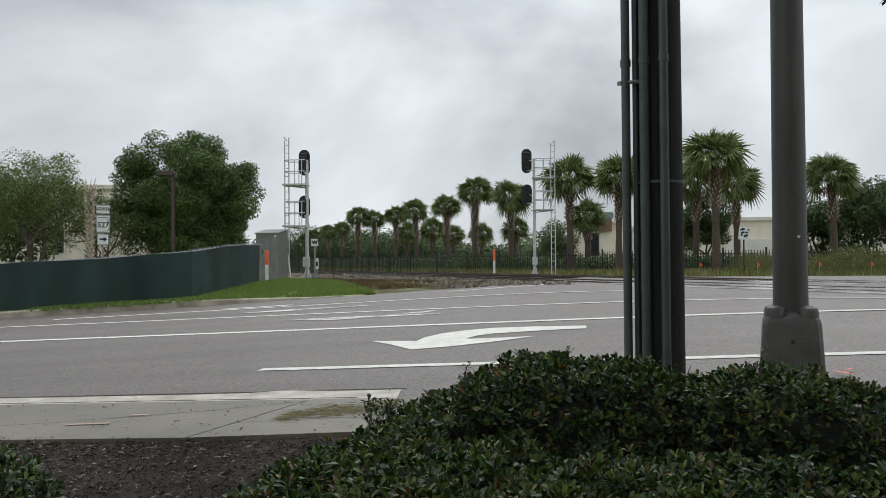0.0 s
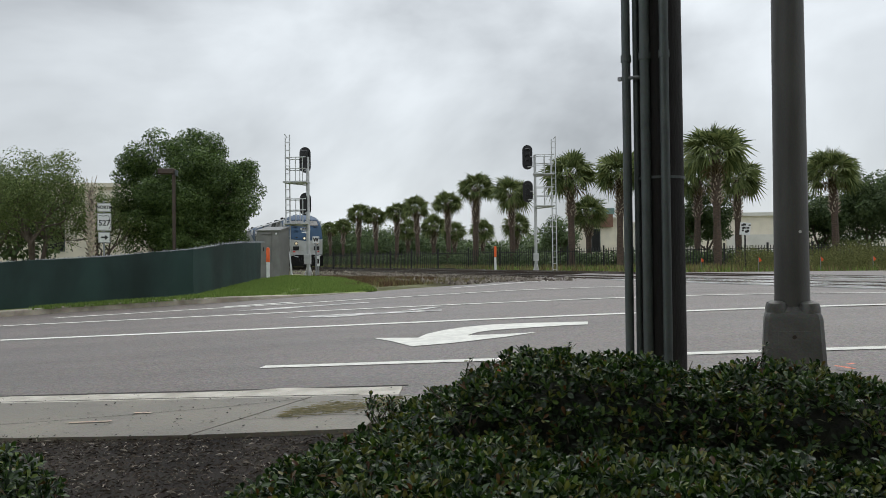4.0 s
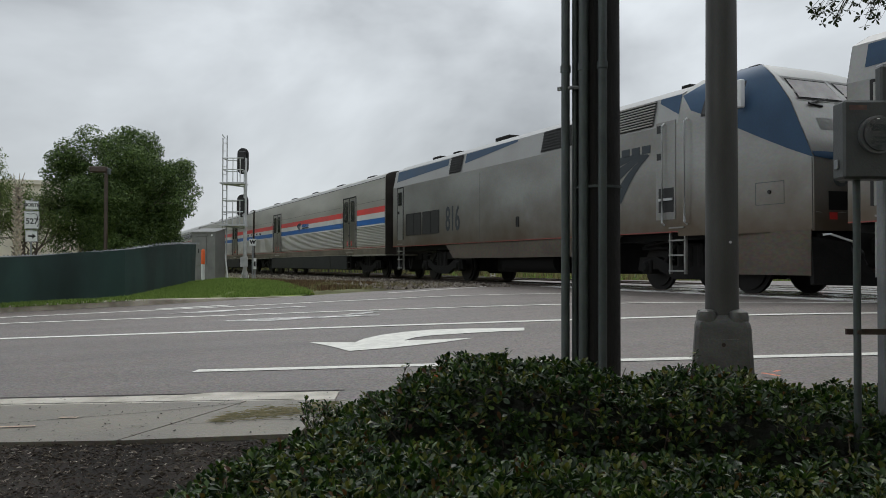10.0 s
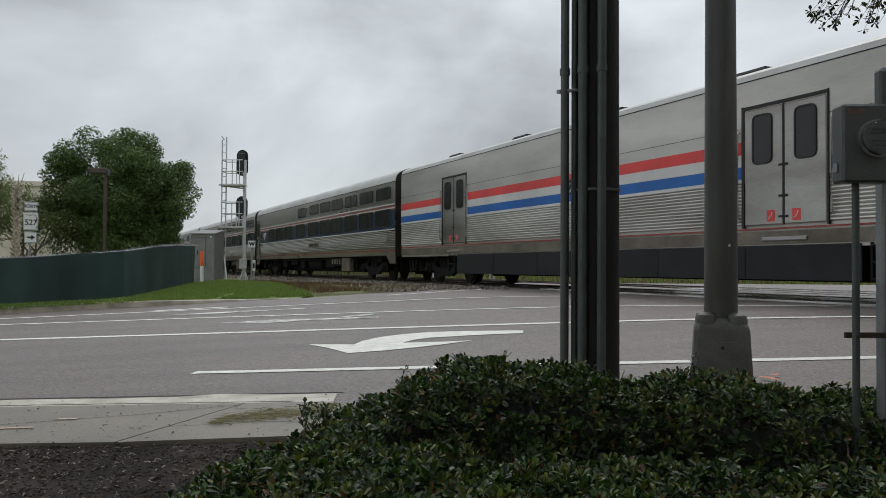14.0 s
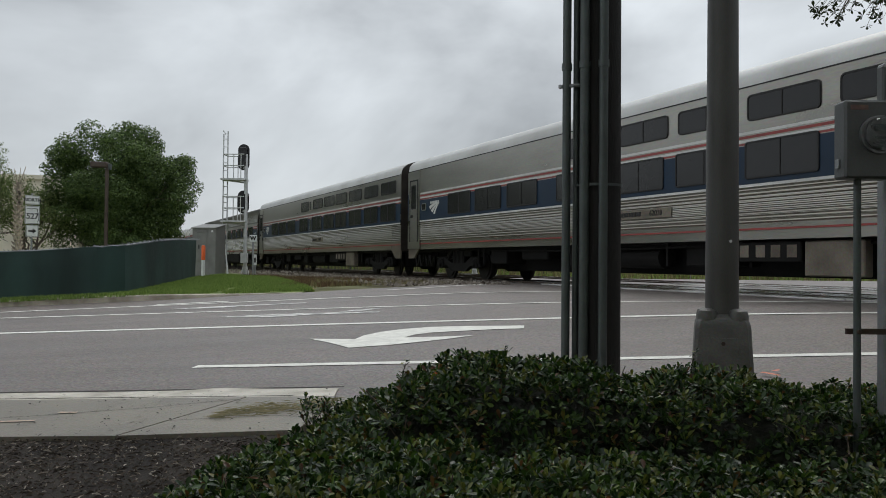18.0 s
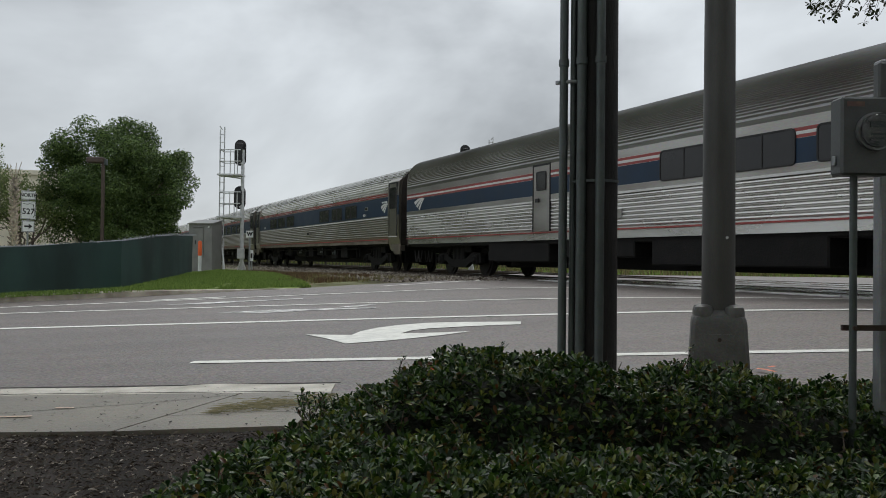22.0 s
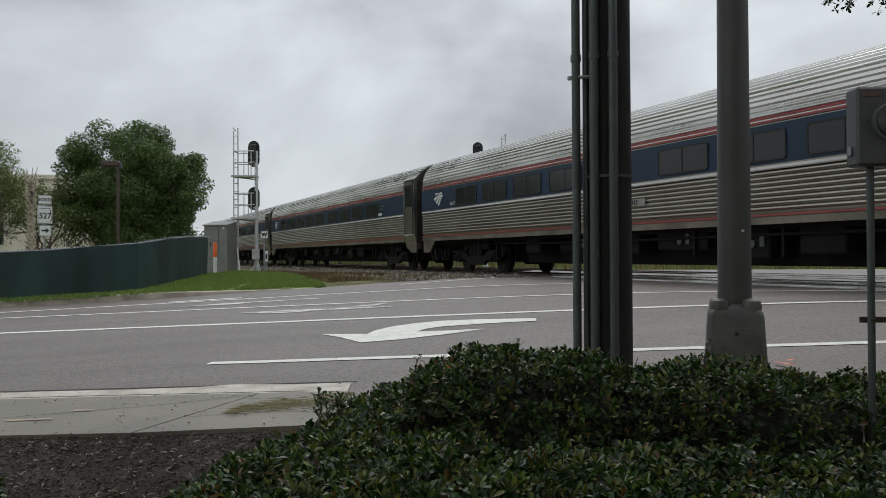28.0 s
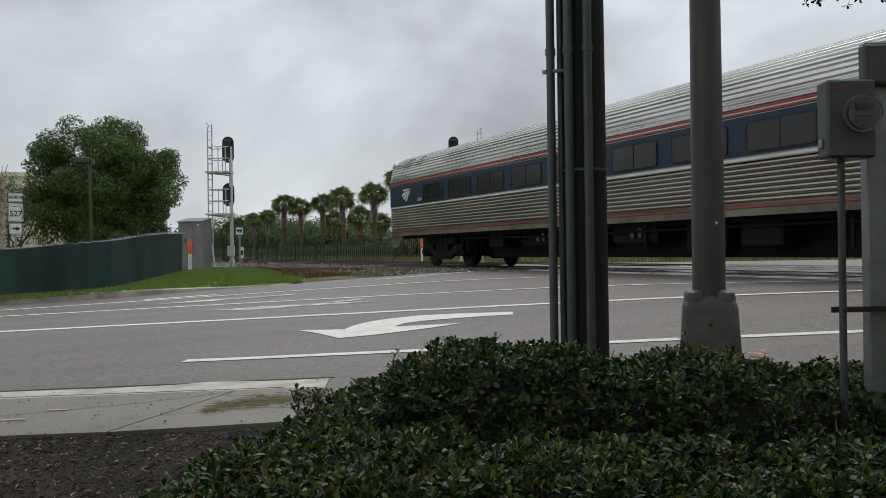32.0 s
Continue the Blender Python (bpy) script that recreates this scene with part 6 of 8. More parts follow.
            sheet(cw, [[flank(xa + 0.10 * (z - za), z, -f, o), flank(xc + 0.04 * (z - za), z, -f, o)] for z in levels])
            part(nm, cw, mm, root)
        swoosh(root, 4.23, 2.40, 2.4, y, LOGO_GREY)
        bars(root, 4.35, 3.00, 2.2, 0.17, y, LOGO_GREY, 6)
        add_window(root, -0.4, 1.72, 0.16, 0.28, y, 0.03, 1, RUBBER, "fuel_port", GRILLE)
        for flash in (((xb + 0.3, 3.62), (-5.2, 3.78), (-5.2, 4.0), (xb + 0.3, 4.0)), ((-3.9, 3.70), (-0.6, 3.95), (-0.6, 4.02), (-3.9, 4.0)), ((5.62, 3.93), (xn - 0.01, 3.60), (xn - 0.01, 4.02), (5.62, 4.02))):
            bl = B()
            bl.faces.new([bl.verts.new((x, -f * (1.53 - 0.13 * (z - 3.42) / 0.61 + 0.006), z)) for x, z in flash])
            part("roof_paint", bl, BLUE, root, "worn blue roof flash")
    tank = B()
    cyl(tank, (-1.9, -0.95, 0.62), (1.0, -0.95, 0.62), 0.30, seg=16)
    cyl(tank, (-1.9, 0.95, 0.62), (1.0, 0.95, 0.62), 0.30, seg=16)
    box(tank, -3.2, 3.0, -0.7, 0.7, 0.32, 1.1, 0.04)
    part("fuel_tank", tank, DARK, root)
    fl = B()
    box(fl, xb, xf - 0.3, -1.25, 1.25, 1.05, 1.19)
    part("underframe", fl, DARK, root)
    for x in (-6.5, 6.15):
        truck_parts(root, x, True)
    for x, w, h in ((-8.3, 0.7, 0.12), (-6.6, 0.5, 0.10), (-3.2, 0.9, 0.16), (1.9, 0.8, 0.10)):
        part("roof_vent", box(B(), x - w / 2, x + w / 2, -0.55, 0.55, 4.34, 4.36 + h, 0.03), DARK, root)
    for x in (2.0, 2.25, 2.5):
        part("roof_cap", cyl(B(), (x, -0.75, 4.34), (x + 0.05, -0.75, 4.46), 0.11, 0.09, seg=10), DARK, root)
    for x in (5.3, 6.6, 7.3):
        part("horn", box(B(), x - 0.15, x + 0.15, -0.5, -0.3, 4.34, 4.48, 0.02), DARK, root)
    return root


TRAIN = [build_locomotive(0, "169"), build_locomotive(1, "816")]
TRAIN.append(build_baggage(2, (-5.9, 8.0)))
TRAIN.append(build_baggage(3, (5.95, -7.7)))
sleeper = build_sleeper(4)
TRAIN.append(sleeper)
TRAIN += [copy_thing(sleeper, car_pose(i, 0)) for i in (5, 6)]
TRAIN.append(build_diner(7))
cafe = build_coach(8, "28014", (2.87, 4.9, 6.95, -7.7, -5.7, -3.7), 1)
tagged(cafe, "fluted stainless cafe car with a partly blank navy band")
TRAIN.append(cafe)
TRAIN += [build_coach(i, number) for i, number in ((9, "25034"), (10, "25112"), (11, ""), (12, "25030"))]

# ---- things by the footway ----


def gz(x, y):
    return ground_z(x, y)


def utility_pole():
    x, y = 1.155, 6.42
    t = thing("utility_pole", pose(x, y, gz(x, y) - 0.14), "dark creosoted wooden utility pole with grey conduits", "utility pole")
    bm = B()
    lathe(bm, [(0.172, -0.3), (0.170, 0.5), (0.163, 3), (0.152, 6), (0.14, 10)], 28)
    part("shaft", bm, POLE_WOOD, t)
    # conduits strapped to the pole, seen from the footway
    for dx, dy, r, bits in ((-0.250, -0.06, 0.032, True), (-0.175, -0.04, 0.024, False), (-0.128, -0.14, 0.036, True), (0.0, -0.20, 0.033, True)):
        c = B()
        cyl(c, (dx, dy, -0.2), (dx, dy, 9.0), r, seg=14)
        for z in (0.25, 2.55, 4.7):
            if bits:
                cyl(c, (dx, dy, z), (dx, dy, z + 0.05), r + 0.007, seg=14)
        p = part("conduit", c, CONDUIT, t, "grey metal conduit")
    for z in (0.17, 2.43):
        b = B()
        tube(b, [(-0.30, -0.03, z), (-0.20, -0.10, z), (-0.1, -0.10, z)], 0.014, 8)
        cyl(b, (-0.29, -0.05, z - 0.012), (-0.29, -0.05, z + 0.012), 0.022, seg=8)
        part("stand_off", b, GALV, t)
    s = B()
    for z in (1.68,):
        for i in range(20):
            a0, a1 = math.pi * (1.0 + i / 20), math.pi * (1.0 + (i + 1) / 20)
            q = []
            for a, zz in ((a0, z), (a1, z), (a1, z + 0.02), (a0, z + 0.02)):
                rx = 0.185 if math.cos(a) < 0 else 0.176
                q.append(s.verts.new((rx * math.cos(a), -0.0 + 0.19 * math.sin(a), zz)))
            s.faces.new(q)
    part("steel_strap", s, CONDUIT, t)


def steel_pole():
    x, y = 2.09, 6.42
    t = thing("street_lamp_pole", pose(x, y, gz(x, y) - 0.07, 0, 0, -15), "grey steel pole on a cast square base", "lamp post")
    b = B()
    rings = []
    for w, z in ((0.225, 0.0), (0.223, 0.05), (0.195, 0.53), (0.187, 0.565), (0.175, 0.58)):
        c = 0.028
        ring = [(w - c, -w), (w, -w + c), (w, w - c), (w - c, w), (-w + c, w), (-w, w - c), (-w, -w + c), (-w + c, -w)]
        rings.append([b.verts.new((px, py, z)) for px, py in ring])
    for a, c in zip(rings, rings[1:]):
        for i in range(8):
            b.faces.new((a[i], a[(i + 1) % 8], c[(i + 1) % 8], c[i]))
    b.faces.new(rings[-1])
    b.faces.new(rings[0][::-1])
    base = part("base", b, BASE_GREY, t, "cast metal square base")
    d = B()
    q = [(-0.115, -0.222, 0.06), (0.115, -0.222, 0.06), (0.105, -0.1995, 0.45), (-0.105, -0.1995, 0.45)]
    lo = [d.verts.new(p) for p in q]
    hi = [d.verts.new((p[0], p[1] - 0.012, p[2])) for p in q]
    for k in range(4):
        d.faces.new((lo[k], lo[(k + 1) % 4], hi[(k + 1) % 4], hi[k]))
    d.faces.new(hi)
    dd = part("access_door", d, BASE_GREY, base)
    k = B()
    cyl(k, (0, -0.212, 0.41), (0, -0.221, 0.41), 0.015, seg=10)
    part("bolt", k, RUST, dd)
    fl = B()
    lathe(fl, [(0.185, 0.565), (0.178, 0.585), (0.150, 0.605), (0.12, 0.625)], 24)
    part("flange", fl, BASE_GREY, t)
    for a in (45, 135, 225, 315):
        c = B()
        px, py = 0.155 * math.cos(radians(a)), 0.155 * math.sin(radians(a))
        lathe(c, [(0.072, 0.555), (0.074, 0.610), (0.064, 0.645), (0.03, 0.662)], 14, (px, py, 0))
        part("bolt_cover", c, BASE_GREY, t)
    s = B()
    lathe(s, [(0.125, 0.62), (0.122, 0.7), (0.108, 4), (0.09, 8.5)], 32)
    part("shaft", s, POLE_GREY, t)
    st = B()
    cyl(st, (0.055, -0.112, 1.16), (0.055, -0.118, 1.16), 0.011, seg=10)
    part("sticker", st, SIGN_WHITE, t)


FADED_LABEL = mat("faded_label", (0.17, 0.105, 0.09), 0.6, var=0.2, scale=20, bump=0)


def meter_post():
    x, y = 2.42, 4.55
    t = thing("meter_post", pose(x, y, gz(x, y)), "grey service post with an electric meter box", "meter post")
    g = -gz(x, y)
    p = B()
    box(p, -0.085, 0.055, -0.02, 0.06, -0.3, g + 1.60, 0.008)
    part("post", p, GALV, t)
    up = B()
    box(up, -0.13, 0.10, -0.09, -0.022, g + 1.36, g + 1.57, 0.01)
    part("upper_box", up, METER_GREY, t)
    b = B()
    box(b, -0.36, -0.105, -0.16, -0.03, g + 0.965, g + 1.372, 0.012)
    bx = part("meter_box", b, METER_GREY, t, "grey steel meter socket")
    sl = B()
    box(sl, -0.33, -0.24, -0.1625, -0.159, g + 1.32, g + 1.345)
    part("rating_label", sl, FADED_LABEL, bx, "faded small warning label")
    r = B()
    cyl(r, (-0.19, -0.16, g + 1.19), (-0.19, -0.185, g + 1.19), 0.098, seg=32)
    ring = part("meter_ring", r, GALV, bx)
    gl = B()
    prof = [(0.088, -0.185), (0.086, -0.225), (0.078, -0.24), (0.05, -0.247)]
    rings = [[gl.verts.new((-0.19 + rr * math.cos(2 * math.pi * i / 28), yy, g + 1.19 + rr * math.sin(2 * math.pi * i / 28))) for i in range(28)] for rr, yy in prof]
    for a, c in zip(rings, rings[1:]):
        for i in range(28):
            gl.faces.new((a[i], a[(i + 1) % 28], c[(i + 1) % 28], c[i]))
    gl.faces.new(rings[-1])
    part("meter_cover", gl, METER_GLASS, ring, "domed clear meter cover")
    fc = B()
    cyl(fc, (-0.19, -0.18, g + 1.19), (-0.19, -0.20, g + 1.19), 0.078, seg=28)
    face = part("meter_face", fc, SIGN_GREY, ring)
    lc = B()
    box(lc, -0.235, -0.145, -0.206, -0.199, g + 1.205, g + 1.235)
    for k in range(3):
        box(lc, -0.23, -0.15 - 0.02 * k, -0.203, -0.199, g + 1.165 - 0.02 * k, g + 1.175 - 0.02 * k)
    part("display", lc, CONDUIT, face)
    hs = B()
    box(hs, -0.371, -0.36, -0.11, -0.07, g + 1.02, g + 1.07, 0.004)
    part("hasp", hs, GALV, bx)
    c = B()
    cyl(c, (-0.262, -0.09, -0.2), (-0.262, -0.09, g + 0.97), 0.019, seg=14)
    part("conduit", c, CONDUIT, t)
    st = B()
    box(st, -0.31, 0.07, -0.075, -0.055, g + 0.155, g + 0.185)
    for xx in (-0.262, 0.0):
        cyl(st, (xx, -0.08, g + 0.17), (xx, -0.12, g + 0.17), 0.012, seg=8)
    part("strut", st, RUST, t)


SIGN_GREY = mat("meter_face_grey", (0.16, 0.165, 0.165), 0.5, var=0.1, scale=30, bump=0)
METER_GLASS = bpy.data.materials.new("clear_glass")
METER_GLASS.use_nodes = True
_b = METER_GLASS.node_tree.nodes["Principled BSDF"]
_b.inputs["Base Color"].default_value = (0.9, 0.92, 0.92, 1)
_b.inputs["Transmission Weight"].default_value = 1.0
_b.inputs["Roughness"].default_value = 0.06
_b.inputs["IOR"].default_value = 1.3

utility_pole()
steel_pole()
meter_post()


PALE_SPRAY = mat("faded_spray", (0.50, 0.38, 0.29), 0.8, var=0.2, scale=12, bump=0.1)


def spray_mark(u, v, pts, label, paint_=None):
    bm = B()
    strip(bm, [(u + a, v + b) for a, b in pts], 0.034, 0.027)
    ob = new("paint_mark", mesh_of("paint_mark", bm, paint_ or ORANGE_SPRAY, False))
    tagged(ob, label, "paint mark", kind="structure")


spray_mark(1.36, 7.12, [(0, 0), (0.05, -0.06), (0.11, -0.16)], "orange utility paint mark beside the street")
spray_mark(1.46, 7.17, [(0, 0), (0.06, 0.04)], "orange utility paint mark beside the street")
spray_mark(-4.3, 5.6, [(0, 0), (0.15, 0.01), (0.34, 0.03)], "faded pink utility paint mark on the apron", PALE_SPRAY)
spray_mark(-3.95, 5.9, [(0, 0), (0.16, 0.0)], "faded pink utility paint mark on the apron", PALE_SPRAY)
spray_mark(-6.45, 18.75, [(-0.5, -0.3), (0.3, 0.1)], "orange utility paint mark by the kerb")

# ---- across the street ----


def screened_fence():
    pts = [(-34, 16.2), (-24, 17.5), (-17, 18.35), (-11.73, 18.87), (-9.1, 19.05), (-7.75, 19.0), (-7.24, 19.35), (-7.18, 20.3), (-7.24, 21.4), (-7.45, 23.75), (-7.9, 26.4), (-8.25, 28.3)]
    tops = [1.12, 1.12, 1.12, 1.12, 1.09, 1.10, 1.12, 1.15, 1.18, 1.22, 1.25, 1.28]
    t = thing("screened_fence", pose(0, 0, 0), "chain-link fence hung with dark green screen cloth", "fence")
    fine = []
    for (a, b, ha, hb) in zip(pts, pts[1:], tops, tops[1:]):
        k = max(2, int(math.dist(a, b) / 0.3))
        fine += [(a[0] + (b[0] - a[0]) * i / k, a[1] + (b[1] - a[1]) * i / k, ha + (hb - ha) * i / k) for i in range(k)]
    fine.append((*pts[-1], tops[-1]))
    bm = B()
    rows = []
    acc = 0.0
    for i, (x, y, h) in enumerate(fine):
        if i:
            acc += math.dist(fine[i - 1][:2], (x, y))
        z0 = gz(x, y) + verge_lift(x, y) - 0.04
        sag = 0.035 * abs(math.sin(acc * math.pi / 2.9))
        col = []
        for j in range(7):
            f = j / 6
            w = 0.03 * noise.noise(Vector((acc * 0.9, f * 2.0, 1))) + 0.015 * math.sin(acc * 5 + f * 3)
            col.append(bm.verts.new((x + 0.3 * w, y + w, z0 + 0.03 + (h - sag) * f)))
        rows.append(col)
    for a, b in zip(rows, rows[1:]):
        for j in range(6):
            bm.faces.new((a[j], b[j], b[j + 1], a[j + 1]))
    bmesh.ops.solidify(bm, geom=bm.faces[:], thickness=0.006)
    part("screen_cloth", bm, SCREEN, t, "dark green woven screen")
    post = mesh_of("post", cyl(B(), (0, 0, -0.3), (0, 0, 1.12), 0.028, seg=8), GALV)
    acc, nxt = 0.0, 0.0
    for i, (x, y, h) in enumerate(fine):
        if i:
            acc += math.dist(fine[i - 1][:2], (x, y))
        if acc >= nxt:
            part("post", post, GALV, t, at=pose(x - 0.07, y + 0.07, gz(x, y) + verge_lift(x, y)))
            nxt += 2.9
    rail = B()
    tube(rail, [(x - 0.03, y + 0.05, gz(x, y) + verge_lift(x, y) + h - 0.03) for x, y, h in fine[::3]], 0.018, 6)
    part("top_rail", rail, GALV, t)
    tw = B()
    for i, (x, y, h) in enumerate(fine):
        if x > -14:
            for k in range(3):
                xx = x + (k - 1) * 0.09
                z = gz(x, y) + verge_lift(x, y) + h - 0.03
                cyl(tw, (xx - 0.025, y + 0.05, z - 0.01), (xx + 0.02, y + 0.05, z + 0.045), 0.005, seg=4, cap=False)
                cyl(tw, (xx + 0.025, y + 0.05, z - 0.01), (xx - 0.02, y + 0.05, z + 0.045), 0.005, seg=4, cap=False)
    part("wire_barbs", tw, GALV, t)["kind"] = "stuff"


screened_fence()


def signal_cabinet():
    x, y = -8.57, 31.0
    t = thing("signal_cabinet", pose(x, y, gz(x, y) - 0.08, 0, 0, -6) @ Matrix.Diagonal((0.78, 0.88, 0.97, 1)), "grey aluminium railway signal cabinet", "cabinet")
    b = B()
    prof = [(-0.55, 0.05), (-0.55, 1.86), (0.55, 2.02), (0.55, 0.05)]
    a = [b.verts.new((-0.55, p, z)) for p, z in prof]
    c = [b.verts.new((0.55, p, z)) for p, z in prof]
    for i in range(4):
        b.faces.new((a[i], a[(i + 1) % 4], c[(i + 1) % 4], c[i]))
    b.faces.new(a[::-1])
    b.faces.new(c)
    part("body", b, CABINET, t)
    r = B()
    box(r, -0.60, 0.60, -0.62, 0.6, 0, 0.04)
    bmesh.ops.rotate(r, verts=r.verts, cent=(0, 0, 0), matrix=Matrix.Rotation(radians(8), 3, "X"))
    bmesh.ops.translate(r, verts=r.verts, vec=(0, 0, 1.93))
    part("roof", r, CABINET, t)
    d = B()
    box(d, -0.36, 0.15, -0.575, -0.55, 0.62, 1.72, 0.01)
    dd = part("door", d, CABINET, t)
    h = B()
    box(h, -0.24, -0.20, -0.60, -0.575, 1.1, 1.25)
    part("handle", h, BLACK, dd)
    s = B()
    box(s, -0.30, 0.17, -0.62, -0.55, 1.73, 1.77)
    part("rain_strip", s, CABINET, t)
    l = B()
    cyl(l, (0.40, -0.56, 1.75), (0.40, -0.60, 1.75), 0.04, seg=10)
    part("lamp", l, SIGN_WHITE, t)
    f = B()
    box(f, -0.65, 0.65, -0.65, 0.65, -0.15, 0.05)
    part("plinth", f, CONCRETE_PALE, t)


signal_cabinet()


def marker_post(x, y, h, k=1.0):
    t = thing("marker_post", pose(x, y, gz(x, y)), "white marker post with an orange top", "marker post")
    b = B()
    cyl(b, (0, 0, -0.1), (0, 0, h * 0.55), 0.06 * k, seg=12)
    part("lower_tube", b, SIGN_WHITE, t)
    c = B()
    lathe(c, [(0.068 * k, h * 0.55), (0.068 * k, h - 0.04), (0.045 * k, h), (0.01, h + 0.01)], 12)
    part("orange_sleeve", c, ORANGE, t)


marker_post(-8.14, 28.77, 1.10)
marker_post(-0.55, 46.0, 1.3, 1.0)


def hood(bm, x, y, z, r):
    """A lamp hood, open towards the train's way of coming."""
    seg = 10
    for k in range(seg):
        a0, a1 = math.pi * (0.0 + k / seg), math.pi * (0.0 + (k + 1) / seg)
        q = [(x + r * math.cos(a0), y, z + r * math.sin(a0)), (x + r * math.cos(a1), y, z + r * math.sin(a1)),
             (x + r * math.cos(a1), y - 0.25, z + r * math.sin(a1)), (x + r * math.cos(a0), y - 0.25, z + r * math.sin(a0))]
        bm.faces.new([bm.verts.new(p) for p in q])


def railway_signal(x, y, m_h, back, mast_dx, head_dx, flip, scale=1.0, head_k=1.0, rail=0.07):
    """A silver mast with two heads, a ladder and cages; back: whether the heads show their backs."""
    t = thing("railway_signal", pose(x, y, gz(x, y) - 0.14) @ Matrix.Scale(scale, 4), "silver two-head railway signal mast with ladder and cages", "railway signal", "signals at the crossing")
    mx = mast_dx
    b = B()
    cyl(b, (mx, 0, 0.0), (mx, 0, m_h - 0.75), 0.075, 0.065, seg=14)
    for a4 in range(4):
        ca, sa = math.cos(a4 * math.pi / 2 + 0.6), math.sin(a4 * math.pi / 2 + 0.6)
        tube(b, [(mx + 0.2 * ca, 0.2 * sa, 0.0), (mx + 0.06 * ca, 0.06 * sa, 0.5)], 0.028, 5)
    cyl(b, (mx, 0, 0.0), (mx, 0, 0.03), 0.24, seg=14)
    part("mast", b, SILVER, t)
    # ladder
    l = B()
    for xx in (-rail, rail):
        cyl(l, (xx, 0.04 * xx / rail, 0.0), (xx, 0.04 * xx / rail, m_h + (0.12 if xx > 0 else 0.0)), 0.024, seg=8)
    for k in range(int(m_h / 0.3)):
        cyl(l, (-rail, -0.04, 0.3 * k + 0.2), (rail, 0.04, 0.3 * k + 0.2), 0.015, seg=6)
    tube(l, [(0, -0.02, m_h), (-0.10 * flip, -0.02, m_h + 0.14)], 0.024, 6)
    part("ladder", l, SILVER, t)
    for z in (m_h - 1.72 , m_h - 3.30):
        c = B()
        x0, x1 = sorted((0.0, mx))
        box(c, x0 - 0.1, x1 + 0.02, -0.36, 0.36, z - 0.03, z + 0.03)
        part("platform", c, SILVER, t, "silver grating platform")
        for zz in (z + 0.5, z + 0.93):
            for q in ([(x0, -0.34, zz), (x1, -0.34, zz)], [(x0, 0.34, zz), (x1, 0.34, zz)], [(x0, -0.34, zz), (x0, 0.34, zz)]):
                part("guard_rail", tube(B(), q, 0.02, 6), SILVER, t)
        for xx in (x0, (x0 + x1) / 2, x1 - 0.12):
            for yy in (-0.34, 0.34):
                part("rail_post", cyl(B(), (xx, yy, z), (xx, yy, z + 0.93), 0.018, seg=6), SILVER, t)
        tube_b = B()
        tube(tube_b, [(0, 0, z - 0.02), (mx, 0, z - 0.12)], 0.028, 6)
        part("brace", tube_b, SILVER, t)
    for z, hh in ((m_h - 0.85, 0.48 * head_k), (m_h - 2.55, 0.42 * head_k)):
        h = B()
        pts = [(head_dx + 0.216 * head_k * math.cos(a), 0.216 * head_k * math.sin(a)) for a in [math.pi * k / 10 for k in range(11)]]
        out = [(px, hh - 0.20 + pz) for px, pz in pts] + [(2 * head_dx - px, -(hh - 0.20 + pz)) for px, pz in pts]
        yb = 0.12
        a = [h.verts.new((px, yb, z + pz)) for px, pz in out]
        c = [h.verts.new((px, yb - 0.03, z + pz)) for px, pz in out]
        for k in range(len(out)):
            h.faces.new((a[k], a[(k + 1) % len(out)], c[(k + 1) % len(out)], c[k]))
        h.faces.new(a)
        h.faces.new(c[::-1])
        hd = part("signal_head", h, BLACK, t, "black oval backing board")
        bx = B()
        box(bx, head_dx - 0.13, head_dx + 0.13, (-0.08 if back else -0.05), 0.09, z - hh + 0.12, z + hh - 0.12, 0.03)
        part("lamp_housing", bx, BLACK, hd)
        if not back:
            for k in (-0.26, 0.0, 0.26):
                hb = B()
                hood(hb, head_dx, 0.09, z + k, 0.115)
                part("lamp_hood", hb, BLACK, hd)
        ar = B()
        tube(ar, [(mx, 0, z - hh + 0.1), (head_dx, 0.02, z - hh + 0.06)], 0.03, 6)
        tube(ar, [(mx, 0, z), (head_dx, 0.02, z)], 0.025, 6)
        part("bracket", ar, SILVER, hd)
    jb = B()
    box(jb, mx - 0.13, mx + 0.13, -0.2, -0.07, 0.62, 1.0, 0.01)
    part("junction_box", jb, SILVER, t)
    return t


railway_signal(-8.30, 32.15, 5.48, True, 0.78, 0.66, 1)
railway_signal(2.42, 42.3, 6.62, False, -0.92, -1.28, -1, 1.0, 1.16, 0.10)


def leaning_stake():
    t = thing("leaning_stake", pose(-7.92, 31.0, gz(-7.92, 31.0) - 0.1), "slim weathered white stake leaning by the signal", "stake")
    b = B()
    tube(b, [(0.06, 0, 0), (0.0, 0, 0.6), (-0.06, 0.02, 1.05)], [0.035, 0.03, 0.012], 7)
    part("rod", b, SIGN_WHITE, t)


leaning_stake()


def marker_flag(x, y):
    t = thing("marker_flag", pose(x, y, gz(x, y) - 0.1), "small orange utility flag on a wire", "flag", "utility flags in the scrub")
    part("wire", cyl(B(), (0, 0, 0), (0, 0, 0.62), 0.012, seg=5), GALV, t)
    f = B()
    v = [f.verts.new(p) for p in ((0.0, 0.0, 0.46), (0.08, 0.02, 0.46), (0.12, -0.01, 0.52), (0.06, 0.02, 0.61), (0.0, 0.0, 0.64))]
    f.faces.new(v)
    bmesh.ops.solidify(f, geom=f.faces[:], thickness=0.004)
    part("cloth", f, ORANGE, t)


